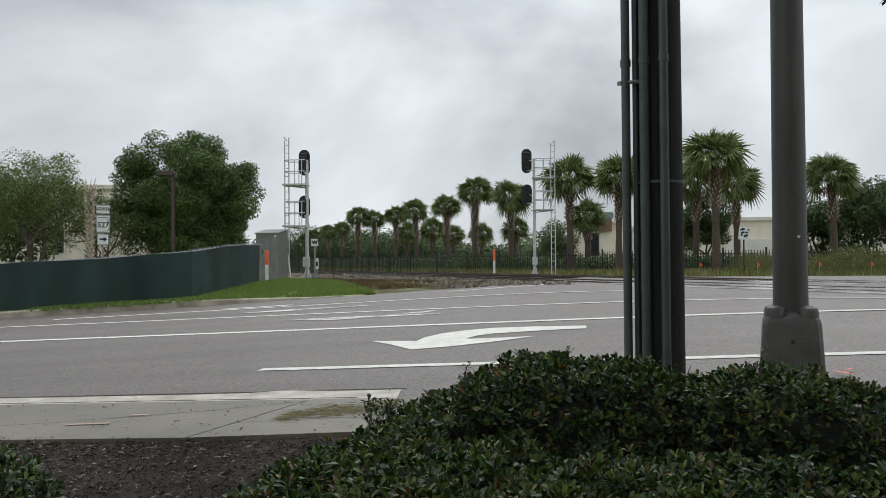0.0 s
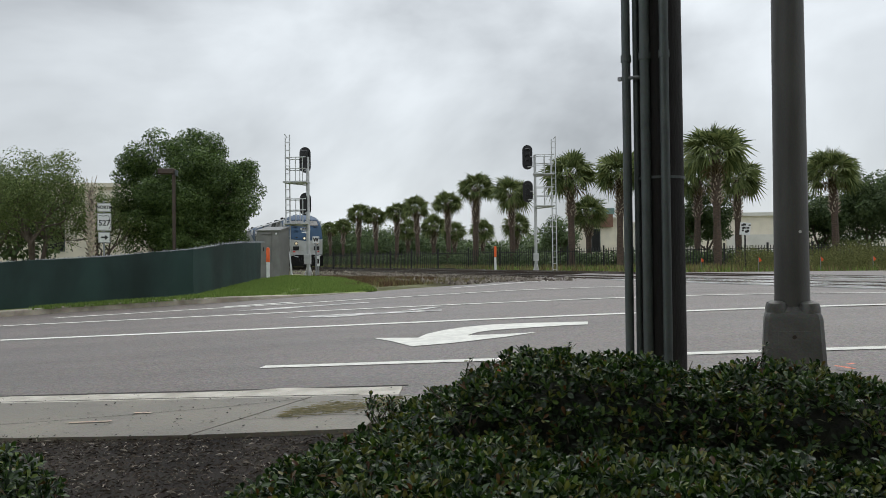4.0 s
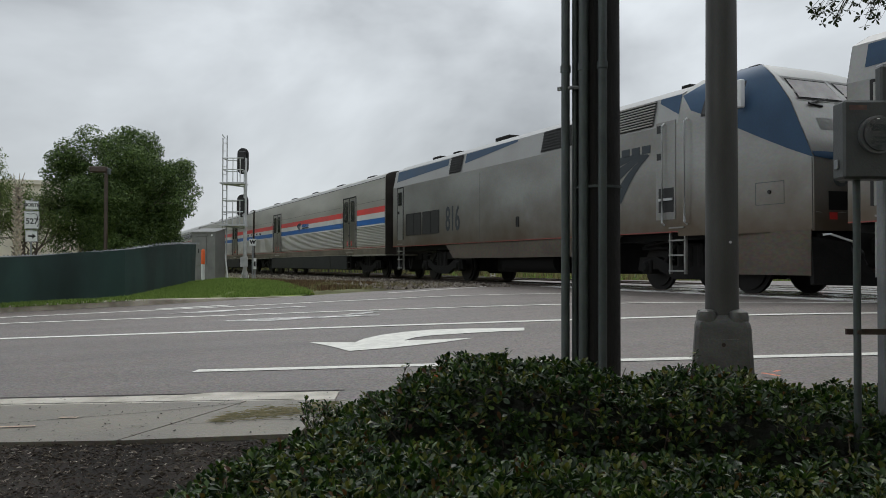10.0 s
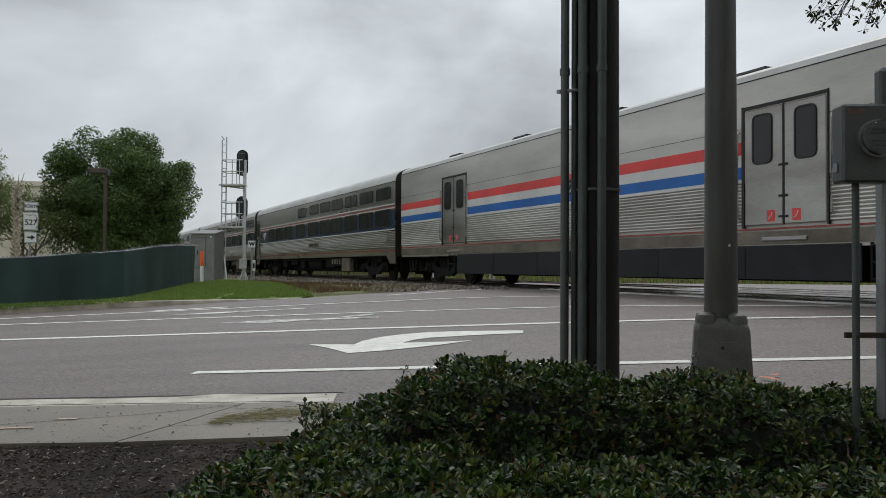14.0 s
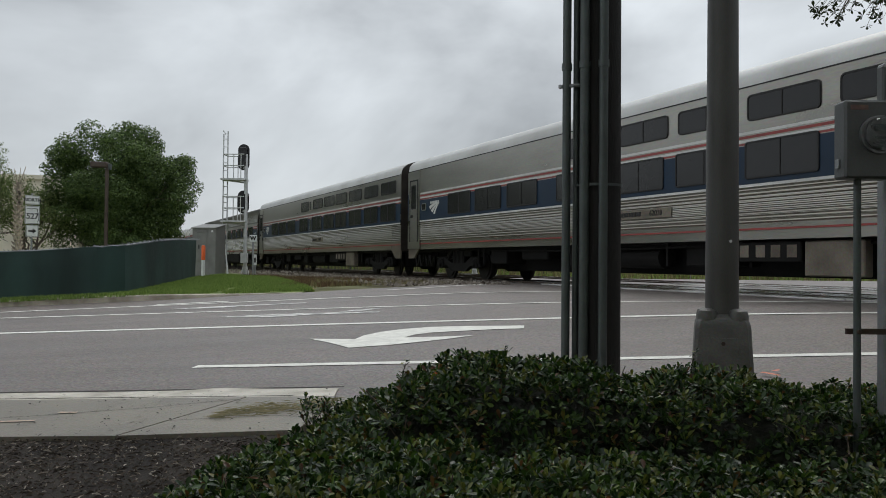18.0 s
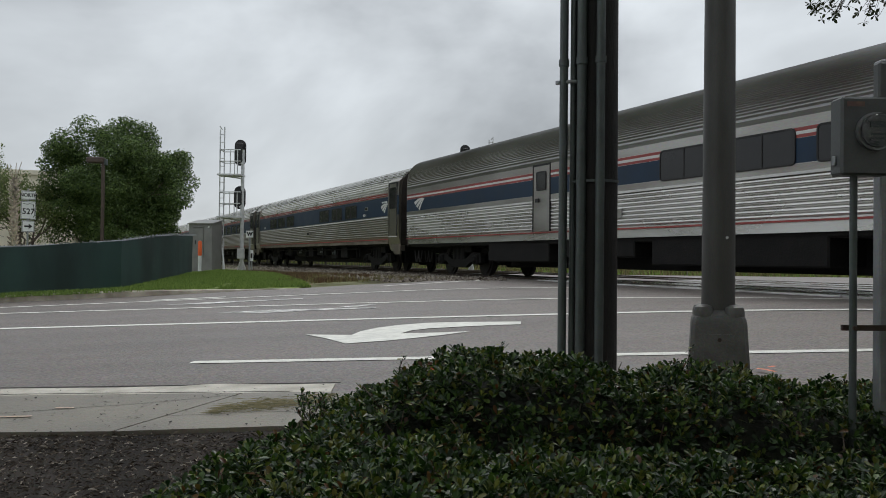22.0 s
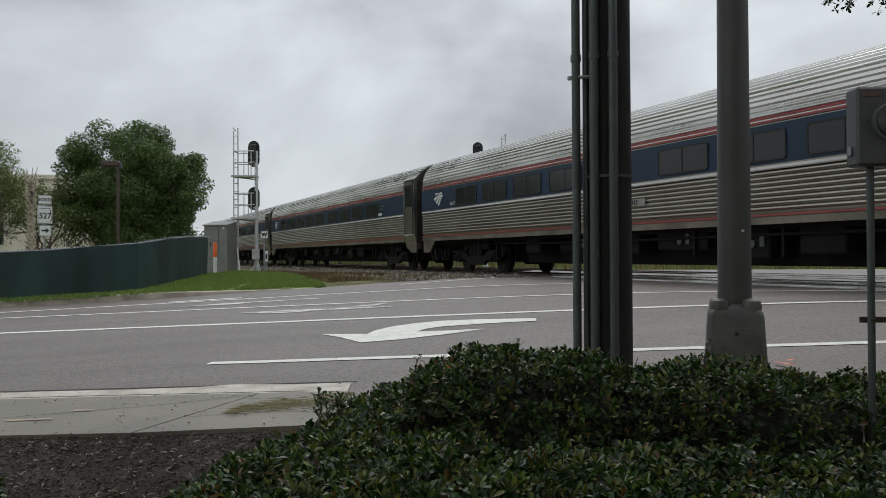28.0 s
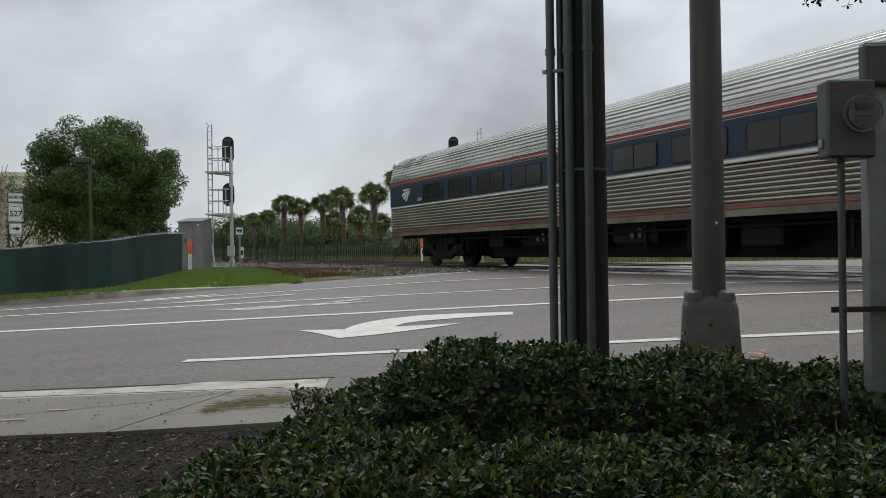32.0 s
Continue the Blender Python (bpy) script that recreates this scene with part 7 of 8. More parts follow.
for fx, fd in ((1246, 37), (1348, 35), (1458, 34.5), (1551, 34.5)):
    fa = math.atan((fx - 784) / 1508.7) - radians(4.38)
    marker_flag(math.tan(fa) * fd, fd)


def small_sign(x, y, h, face, text, label, back=False, post=GALV, sub=None):
    t = thing("small_sign", pose(x, y, gz(x, y) + (0.0 if lat_of(x, y) > -4 else -0.1), 0, 0, 8), label, "sign")
    p = B()
    box(p, -0.03, 0.03, 0.0, 0.04, -0.2, h, 0.006)
    part("post", p, post, t)
    b = B()
    box(b, -face[0] / 2, face[0] / 2, -0.012, 0.0, h - face[1] + 0.05, h + 0.05, 0.004)
    brd = part("board", b, SIGN_WHITE, t)
    if text:
        me = letters(text, face[1] * 0.75, 0.003, 0.012)
        me.materials.clear()
        me.materials.append(BLACK)
        part("lettering", me, BLACK, brd, at=pose(0, -0.014, h + 0.05 - face[1] / 2, 90, 0, 0))
    else:
        q = B()
        box(q, -face[0] * 0.28, face[0] * 0.28, -0.016, -0.011, h + 0.05 - face[1] * 0.75, h + 0.05 - face[1] * 0.3)
        part("dark_panel", q, BLACK, brd)
    return t


small_sign(-6.72, 29.9, 1.42, (0.24, 0.24), "W", "small white trackside board with a black W")
small_sign(-7.0, 31.5, 0.75, (0.12, 0.4), "", "narrow grey trackside plate on a post")
small_sign(1.70, 46.5, 1.75, (0.27, 0.27), "", "small white trackside board with a dark square")


def route_sign():
    x, y = -17.45, 36.0
    t = thing("route_sign", pose(x, y, gz(x, y) + 0.33, 0, 0, 48), "white route sign assembly reading North 527 with arrow", "road sign")
    p = B()
    box(p, -0.035, 0.035, 0.005, 0.05, -0.6, 3.2, 0.006)
    part("post", p, GALV, t)
    for z0, z1, w, text, size in ((2.72, 3.10, 0.58, "NORTH", 0.20), (1.90, 2.66, 0.62, "527", 0.34), (1.36, 1.84, 0.52, "", 0)):
        b = B()
        box(b, -w / 2, w / 2, -0.015, 0.0, z0, z1, 0.005)
        brd = part("board", b, SIGN_WHITE, t)
        ed = B()
        for q in ((-w / 2 + 0.02, w / 2 - 0.02, z0 + 0.015, z0 + 0.03), (-w / 2 + 0.02, w / 2 - 0.02, z1 - 0.03, z1 - 0.015), (-w / 2 + 0.015, -w / 2 + 0.03, z0 + 0.02, z1 - 0.02), (w / 2 - 0.03, w / 2 - 0.015, z0 + 0.02, z1 - 0.02)):
            box(ed, q[0], q[1], -0.018, -0.013, q[2], q[3])
        part("border", ed, BLACK, brd)
        if text:
            me = letters(text, size, 0.003, 0.006)
            me.materials.clear()
            me.materials.append(BLACK)
            part("lettering", me, BLACK, brd, at=pose(0, -0.018, (z0 + z1) / 2 - (0.06 if text == "527" else 0), 90, 0, 0))
            if text == "527":
                o = B()
                pts = [(-0.22, 0.27), (-0.02, 0.25), (0.05, 0.28), (0.20, 0.26), (0.24, 0.05), (0.26, -0.2), (0.2, -0.3)]
                tube(o, [(a, -0.018, (z0 + z1) / 2 + b2) for a, b2 in pts], 0.014, 5)
                part("outline", o, BLACK, brd)
        else:
            a = B()
            zc = (z0 + z1) / 2
            pts = [(-0.16, 0.035), (0.02, 0.035), (0.02, 0.11), (0.18, 0.0), (0.02, -0.11), (0.02, -0.035), (-0.16, -0.035)]
            a.faces.new([a.verts.new((q[0], -0.02, zc + q[1])) for q in pts])
            part("arrow", a, BLACK, brd)


route_sign()


def lamp_left():
    x, y = -16.7, 42.0
    t = thing("street_lamp", pose(x, y, gz(x, y)), "brown parking-lot lamp on a slim post", "street lamp")
    p = B()
    box(p, -0.07, 0.07, -0.07, 0.07, -0.2, 5.2, 0.01)
    part("post", p, BROWN_METAL, t)
    h = B()
    box(h, -0.75, 0.05, -0.25, 0.25, 5.1, 5.38, 0.04)
    part("lamp_head", h, BROWN_METAL, t)
    g = B()
    box(g, 0.08, 0.2, -0.1, 0.1, 5.0, 5.3, 0.02)
    part("sensor", g, CONDUIT, t)


lamp_left()


def iron_fence():
    """Black picket fence beyond the tracks."""
    t = thing("iron_fence", pose(0, 0, 0), "black iron picket fence beyond the tracks", "fence")
    pts = [(-40, 92), (-6, 60), (8, 53), (45, 42)]
    far = B()
    seg = []
    for (x0, y0), (x1, y1) in zip(pts, pts[1:]):
        L = math.dist((x0, y0), (x1, y1))
        k = int(L / 0.16)
        for i in range(k):
            seg.append((x0 + (x1 - x0) * i / k, y0 + (y1 - y0) * i / k))
    pk = mesh_of("picket", box(B(), -0.018, 0.018, -0.018, 0.018, 0.0, 1.45), BLACK)
    near_ones = 0
    for i, (x, y) in enumerate(seg):
        z = gz(x, y) - 0.2
        if x > 2 and near_ones < 280:
            part("picket", pk, BLACK, t, at=pose(x, y, z))
            near_ones += 1
        else:
            box(far, x - 0.018, x + 0.018, y - 0.018, y + 0.018, z, z + 1.45)
    p = part("far_picketing", far, BLACK, t, "black iron pickets")
    p["kind"] = "stuff"
    for zz in (0.2, 1.25):
        r = B()
        tube(r, [(x, y, gz(x, y) - 0.2 + zz) for x, y in pts], 0.025, 6)
        part("rail", r, BLACK, t)
    post = mesh_of("post", box(B(), -0.05, 0.05, -0.05, 0.05, 0, 1.6), BLACK)
    for x, y in seg[::15]:
        part("post", post, BLACK, t, at=pose(x, y, gz(x, y) - 0.2))


iron_fence()


def building(x, y, turn, w, dpt, h, wall, label, windows=(), roof_h=0.4, roof_mat=None, towers=()):
    t = thing("building", pose(x, y, -0.4, 0, 0, turn), label, "building")
    b = B()
    box(b, -w / 2, w / 2, 0, dpt, 0, h)
    part("wall", b, wall, t)
    r = B()
    box(r, -w / 2 - 0.25, w / 2 + 0.25, -0.25, dpt + 0.25, h, h + roof_h)
    part("roof", r, roof_mat or wall, t)
    for wx, wz, ww, wh in windows:
        f = B()
        box(f, wx - ww / 2, wx + ww / 2, -0.06, 0.0, wz, wz + wh)
        win = part("window", f, CONDUIT, t)
        g = B()
        box(g, wx - ww / 2 + 0.08, wx + ww / 2 - 0.08, -0.07, -0.055, wz + 0.08, wz + wh - 0.08)
        part("pane", g, GLASS_DARK, win)
    for tx, tw, tz, th, m in towers:
        q = B()
        box(q, tx - tw / 2, tx + tw / 2, -0.4, tw * 0.7, tz, th)
        part("wing", q, m, t)
    return t


building(-48.5, 62, 18, 40, 12, 7.2, STUCCO, "long cream building with a tan roof edge behind trees", [(-12 + 5 * k, 2.0, 1.6, 1.8) for k in range(6)], 0.35, STUCCO)
building(10.1, 92, 0, 5.2, 10, 5.15, STUCCO, "cream stucco building with a brown upper panel", [(-0.45, 1.6, 0.95, 2.5)], 0.25, STUCCO_WHITE, [(0.2, 2.25, 4.3, 5.65, BROWN_WALL), (0.3, 2.4, 5.65, 6.3, TEAL_ROOF)])
building(17.5, 96, 0, 7.0, 10, 4.6, STUCCO_WHITE, "pale stucco block beside the cream building", [(-1.5, 1.2, 1.4, 1.6)], 0.35, STUCCO_WHITE)
building(33, 88, -6, 26, 12, 5.1, STUCCO, "long low cream building behind the fence", [], 0.35, STUCCO_WHITE, [(-7.5, 6.0, 0.0, 3.2, STUCCO_WHITE), (3.0, 7.0, 0.0, 3.2, STUCCO_WHITE)])


def crossing_notice():
    x, y = 10.7, 39.0
    t = thing("notice_sign", pose(x, y, gz(x, y) - 0.1, 0, 0, 6), "white notice with black marks on a dark green post", "sign")
    part("post", box(B(), -0.03, 0.03, 0.0, 0.05, -0.2, 2.0, 0.006), BLACK, t)
    brd = part("board", box(B(), -0.24, 0.24, -0.02, 0.0, -0.28, 0.28, 0.006), SIGN_WHITE, t, at=pose(0, 0, 1.92, 0, 5, 0))
    rg = np.random.default_rng(33)
    for k in range(9):
        a, c = -0.13 + 0.13 * (k % 3) + 0.03 * rg.normal(), 0.17 - 0.13 * (k // 3) + 0.02 * rg.normal()
        w, h = 0.04 + 0.03 * rg.random(), 0.03 + 0.025 * rg.random()
        part("mark", box(B(), a - w, a + w, -0.025, -0.02, c - h, c + h, 0.004), BLACK, brd)


FADED_ORANGE = mat("faded_orange", (0.42, 0.13, 0.06), 0.6, var=0.2, scale=8, bump=0.1)


def striped_post():
    x, y = 15.6, 35.5
    t = thing("marker_stump", pose(x, y, gz(x, y) - 0.1), "weathered timber post with orange and white plates", "marker post")
    part("timber", cyl(B(), (0, 0, -0.2), (0.03, 0, 1.75), 0.15, 0.13, seg=12), BARK, t)
    part("plate", box(B(), -0.15, 0.14, -0.19, -0.15, 1.37, 1.74, 0.006), FADED_ORANGE, t, "faded orange plate")
    part("plate", box(B(), 0.03, 0.12, -0.19, -0.14, 0.97, 1.36, 0.006), SIGN_WHITE, t, "white plate")
    part("plate", box(B(), 0.12, 0.26, -0.17, -0.10, 0.60, 1.02, 0.006), FADED_ORANGE, t, "faded orange plate")


def blue_sign():
    x, y = 26.05, 56.5
    t = thing("blue_sign", pose(x, y, gz(x, y) - 0.2), "blue board with a white disc behind the fence", "sign")
    part("post", box(B(), -0.05, 0.05, 0.0, 0.06, -0.1, 2.4), CONDUIT, t)
    brd = part("board", box(B(), -0.33, 0.33, -0.05, 0.0, 2.0, 2.68, 0.02), STRIPE_BLUE, t)
    part("disc", cyl(B(), (0, -0.05, 2.42), (0, -0.07, 2.42), 0.16, seg=24), SIGN_WHITE, brd)
    part("bar", box(B(), -0.24, 0.24, -0.065, -0.05, 2.07, 2.17), SIGN_WHITE, brd)


crossing_notice()
striped_post()
blue_sign()
# added behind the viewpoint, never in view: closes the place and its reflections
building(0, -9, 0, 40, 6, 5.0, STUCCO, "unseen plain pale building added behind the footway")

# ---- plants ----


def leaf_cloud(name, centres, radii, count, size, material, seed=1, flat=0.6, shell=0.65, squash=0.8):
    """Leaves round many clump centres, denser to the outside of every clump."""
    rg = np.random.default_rng(seed)
    C, R = np.array(centres, float), np.array(radii, float)
    wgt = R ** 2
    idx = rg.choice(len(C), count, p=wgt / wgt.sum())
    d = rg.normal(size=(count, 3))
    d /= np.linalg.norm(d, axis=1)[:, None]
    r = (shell + (1.12 - shell) * rg.random(count)) * R[idx]
    P = C[idx] + d * r[:, None] * np.array([1, 1, squash])
    nrm = d + rg.normal(size=(count, 3)) * 0.7 + np.array([0, 0, flat])
    nrm /= np.linalg.norm(nrm, axis=1)[:, None]
    t = np.cross(nrm, rg.normal(size=(count, 3)))
    t /= np.linalg.norm(t, axis=1)[:, None] + 1e-9
    s = np.cross(nrm, t)
    L = size * (0.6 + 0.8 * rg.random(count))[:, None]
    a = P - t * L * 0.5
    b = P + s * L * 0.28 + nrm * L * 0.06
    c = P + t * L * 0.5
    e = P - s * L * 0.28 + nrm * L * 0.06
    V = np.stack([a, b, c, e], 1).reshape(-1, 3)
    F = np.arange(count * 4).reshape(-1, 4)
    return raw_mesh(name, V, F, material)


def limb(bm, p, d, length, r, depth, tips, rg):
    pts, rad = [p], [r]
    q = p.copy()
    k = 4
    for i in range(k):
        d = (d + Vector(rg.normal(size=3)) * 0.16 + Vector((0, 0, 0.05))).normalized()
        q = q + d * (length / k)
        pts.append(q.copy())
        rad.append(r * (1 - 0.45 * (i + 1) / k))
    tube(bm, pts, rad, 7 if depth else 8)
    tips.append(q.copy())
    if depth > 0:
        for j in range(3 if depth > 1 else 2):
            nd = (d + Vector(rg.normal(size=3)) * 0.62 + Vector((0, 0, 0.1))).normalized()
            limb(bm, pts[-1 - (j % 2)], nd, length * 0.72, rad[-1] * 0.8, depth - 1, tips, rg)


def tree(x, y, h, spread, trunk_r, material, label, leaf, count, seed, trunk_h=0.25, stems=1, base=0.0, z=None, name="tree", low=0.22, clumps=46, puff=1.0):
    rg = np.random.default_rng(seed)
    t = thing(name, pose(x, y, gz(x, y) - 0.1 if z is None else z), label, "tree")
    bm = B()
    tips = []
    for s in range(stems):
        lean = Vector((rg.normal() * 0.35, rg.normal() * 0.35, 1)).normalized() if stems > 1 else Vector((0.03, 0.02, 1)).normalized()
        p0 = Vector((rg.normal() * 0.25, rg.normal() * 0.25, -0.1)) if stems > 1 else Vector((0, 0, -0.1))
        top = p0 + lean * h * trunk_h
        tube(bm, [p0, p0.lerp(top, 0.15), p0.lerp(top, 0.5), top], [trunk_r * 1.35, trunk_r * 1.05, trunk_r * 0.95, trunk_r * 0.85], 10)
        for k in range(4 if stems == 1 else 3):
            a = 6.283 * k / 4 + rg.random()
            limb(bm, top, Vector((math.cos(a) * 0.8, math.sin(a) * 0.8, 0.75 + 0.4 * rg.random())).normalized(), h * 0.24, trunk_r * 0.6, 2, tips, rg)
    part("trunk", bm, BARK, t)
    cs, rs = [], []
    for k in range(clumps):
        d = Vector(rg.normal(size=3)).normalized()
        f = rg.random() ** (0.45 if puff == 1.0 else 0.33) * (1.0 if puff == 1.0 else 0.94 + 0.20 * noise.noise(d * 1.9 + Vector((seed, 0, 0))))
        zc = h * (low + (1 - low) / 2)
        if puff < 1:
            d = d / max(math.hypot(d.x, d.y), abs(d.z)) ** 0.7
        cs.append((d.x * spread * 0.78 * f, d.y * spread * 0.78 * f, zc + d.z * h * (1 - low) / 2 * 0.80 * f))
        rs.append(spread * (0.13 + 0.15 * rg.random()) * puff)
    for p in tips:
        if p.z > h * 0.25 and rg.random() < 0.5:
            cs.append(tuple(p))
            rs.append(spread * 0.2)
    part("crown", leaf_cloud("crown", cs, rs, count, leaf, material, seed), material, t)
    return t


tree(-17.9, 46.5, 8.9, 4.8, 0.28, L_OAK, "large dense dark green oak behind the fence", 0.125, 125000, 11, 0.2, low=0.0, clumps=190, puff=0.62)
tree(-25.3, 44.0, 7.3, 3.6, 0.13, L_LIGHT, "light green many-stemmed tree with an airy crown", 0.11, 26000, 12, 0.34, 4, low=0.42, clumps=120, puff=0.66)
tree(-22.6, 45.5, 5.6, 2.5, 0.09, L_LIGHT, "small light green many-stemmed tree", 0.12, 9000, 13, 0.34, 3, low=0.38, clumps=60, puff=0.66)
tree(-29.8, 46, 7.3, 3.6, 0.13, L_LIGHT, "light green many-stemmed tree with an airy crown", 0.12, 22000, 14, 0.32, 4, low=0.40, clumps=100, puff=0.66)


def fan(bm, base, d, length, rg, droop, blades_=17):
    """One fan frond: a stalk and a spread of pointed blades."""
    d = d.normalized()
    side = d.cross(Vector((0, 0, 1)))
    side = side.normalized() if side.length > 0.05 else Vector((1, 0, 0))
    side = Matrix.Rotation(rg.normal() * 0.9, 3, d) @ side
    up = side.cross(d)
    hub = base + d * length * 0.48
    a, b = base + side * 0.02, base - side * 0.02
    va = [bm.verts.new(p) for p in (a, b, hub - side * 0.015, hub + side * 0.015)]
    bm.faces.new(va)
    for k in range(blades_):
        ang = radians(-105 + 210 * k / (blades_ - 1))
        v = (d * math.cos(ang) + side * math.sin(ang)).normalized()
        L = length * (0.62 - 0.14 * abs(ang) / 1.8) * (0.85 + 0.3 * rg.random())
        w = 0.034 * length
        mid = hub + v * L * 0.55 + up * 0.05 * length
        tip = hub + v * L + Vector((0, 0, -droop * L * (0.4 + 0.5 * rg.random())))
        n = v.cross(up).normalized() * w
        q = [bm.verts.new(p) for p in (hub, mid + n, tip, mid - n)]
        bm.faces.new(q)


def palm_meshes(seed, h, crown):
    rg = np.random.default_rng(seed)
    tr = B()
    pts, rad = [], []
    n = 14
    bx, by = rg.normal() * 0.1, rg.normal() * 0.1
    for i in range(n + 1):
        f = i / n
        pts.append((bx * f * f, by * f * f, -0.2 + (h + 0.2) * f))
        rad.append(0.17 - 0.035 * f + 0.03 * rg.random() + (0.05 if 0.6 < f < 0.97 else 0))
    tube(tr, pts, rad, 9)
    boots = B()
    for k in range(80):
        f = 0.55 + 0.44 * k / 80
        a = k * 2.4
        c = Vector((bx * f * f, by * f * f, h * f))
        d = Vector((math.cos(a), math.sin(a), 0.9))
        side = Vector((-math.sin(a), math.cos(a), 0.2)) * (0.08 if k % 2 else -0.08)
        tube(boots, [c + d * 0.13, c + d * 0.22 + side * 0.5, c + d * 0.30 + side], [0.05, 0.035, 0.02], 4)
    gr, dead = B(), B()
    top = Vector((bx, by, h))
    for k in range(50):
        a = k * 2.399 + rg.random() * 0.3
        e = math.asin(max(-0.75, min(1.0, 1.0 - 1.50 * k / 49 + 0.08 * rg.normal())))
        d = Vector((math.cos(a) * math.cos(e), math.sin(a) * math.cos(e), math.sin(e)))
        fan(gr, top + d * 0.10, (d + 0.16 * Vector(rg.normal(size=3))).normalized(), crown * (0.80 + 0.25 * rg.random()) * (0.84 + 0.16 * min(1.0, k / 22)), rg, 0.10 + 0.46 * k / 50)
    for k in range(9):
        a = k * 2.399 + rg.random()
        e = radians(-40 - 40 * rg.random())
        d = Vector((math.cos(a) * math.cos(e), math.sin(a) * math.cos(e), math.sin(e)))
        fan(dead, top + Vector((0, 0, -0.15)) + d * 0.1, d, crown * (0.5 + 0.3 * rg.random()), rg, 0.3, 8)
    return (mesh_of("trunk", tr, PALM_BARK), mesh_of("boot_lattice", boots, BOOT), mesh_of("frond_crown", gr, L_PALM, False), mesh_of("dead_skirt", dead, L_DEAD, False))


BOOT = mat("pale_frond_boot", (0.42, 0.36, 0.29), 0.8, var=0.3, scale=8, fine=40, bump=0.3, second=(0.12, 0.09, 0.07), amount=0.45)
PALMS = {k: palm_meshes(20 + k, h, c) for k, (h, c) in enumerate(((5.0, 1.5), (4.9, 1.16), (5.4, 1.6), (3.5, 1.25)))}


def palm(x, y, kind, scale, turn):
    t = thing("palm_tree", pose(x, y, gz(x, y) - 0.35, 0, 0, turn) @ Matrix.Scale(scale, 4), "cabbage palm with a round crown of fan leaves", "palm tree", "palms beyond the tracks")
    for n, me in zip(("trunk", "boot_lattice", "frond_crown", "dead_skirt"), PALMS[kind]):
        part(n, me, me.materials[0], t)


def ray_xy(px, dist):
    """The place at that distance along the first view's direction through column px."""
    a = math.atan((px - 784) / 1508.7) - radians(4.11)
    return math.tan(a) * dist, dist


for px, dist, kind, sc, turn in ((1010, 56, 0, 1.22, 10), (1040, 62, 3, 1.15, 80), (1095, 52, 2, 1.06, 200), (905, 66, 0, 1.12, 130), (912, 70, 3, 1.0, 30), (840, 72, 1, 1.35, 220),
                                 (852, 76, 3, 0.95, 300), (792, 80, 1, 1.22, 40), (803, 84, 3, 1.0, 160), (738, 88, 1, 1.25, 100), (700, 92, 1, 1.2, 350), (664, 98, 1, 1.18, 60), (632, 98, 1, 1.25, 250),
                                 (605, 112, 1, 1.1, 15), (583, 122, 1, 1.1, 95), (558, 130, 1, 1.05, 150), (540, 136, 1, 1.0, 200), (765, 96, 3, 1.3, 10), (720, 105, 3, 1.3, 50),
                                 (1268, 50, 2, 1.22, 20), (1305, 56, 0, 1.12, 120), (1232, 62, 0, 1.25, 250), (1477, 52, 0, 1.12, 60)):
    x, y = ray_xy(px, dist)
    palm(x, y, kind, sc * 1.05, turn)

# a bare palm stump by the route sign
t = thing("palm_stump", pose(-18.45, 36.8, -0.55), "tall shaggy dead palm trunk", "palm tree")
bm = B()
rg = np.random.default_rng(5)
tube(bm, [(0, 0, 0), (0.02, 0, 1.5), (0, 0.03, 3.0), (0.02, 0, 4.0), (0.0, 0, 4.4)], [0.13, 0.13, 0.15, 0.12, 0.05], 10)
for k in range(90):
    z = 0.6 + 3.6 * k / 90
    a = k * 2.4
    d = Vector((math.cos(a), math.sin(a), 0.9))
    tube(bm, [Vector((0, 0, z)) + d * 0.10, Vector((0, 0, z)) + d * 0.26], [0.06, 0.02], 4)
for k in range(7):
    a = k * 0.9
    tube(bm, [(0, 0, 4.0), (0.12 * math.cos(a), 0.12 * math.sin(a), 4.5), (0.3 * math.cos(a), 0.3 * math.sin(a), 4.9 + 0.2 * rg.random())], [0.03, 0.02, 0.008], 4)
part("trunk", bm, BOOT, t)

# trees added beyond the oak, along the line's near side, to darken car reflections
for k in range(7):
    p = on_track(-66 - 11 * k, 9.5 + 1.5 * (k % 2))
    tree(p.x, p.y, 7.2 + (k % 3) * 0.5, 4.0, 0.2, L_FAR, "dark green tree added beside the railway for car reflections", 0.34, 6000, 90 + k, 0.2, low=0.05, clumps=36)

# trees added mostly left of the view, so far cars reflect dark foliage
for k, (x, y) in enumerate(((-37, 46), (-43, 52), (-38, 38), (-47, 44), (-33, 55))):
    tree(x, y, 8.0, 4.4, 0.22, L_FAR, "dark green tree added by the fenced lot for car reflections", 0.34, 5000, 120 + k, 0.2, low=0.05, clumps=36)

for px, dist, h, sp, cnt, sd in ((1250, 64, 6.3, 2.6, 6000, 31), (1450, 60, 6.2, 3.4, 9000, 32), (1535, 58, 7.8, 3.9, 11000, 33), (1180, 70, 5.6, 3.0, 5000, 34), (1640, 58, 6.8, 3.6, 7000, 35), (985, 84, 5.2, 3.2, 4000, 36)):
    x, y = ray_xy(px, dist)
    tree(x, y, h, sp, 0.14, L_FAR, "dark green broad tree beyond the tracks", 0.17, int(cnt * 2.2), sd, 0.2, low=0.08, clumps=34)


def bushes(name, spots, material, count, leaf, label, seed, up=0.5):
    cs = [(x, y, gz(x, y) - 0.2 + r * up) for x, y, r in spots]
    ob = new(name, leaf_cloud(name, cs, [r for _, _, r in spots], count, leaf, material, seed, squash=0.8))
    return tagged(ob, label, "shrubs", kind="stuff")


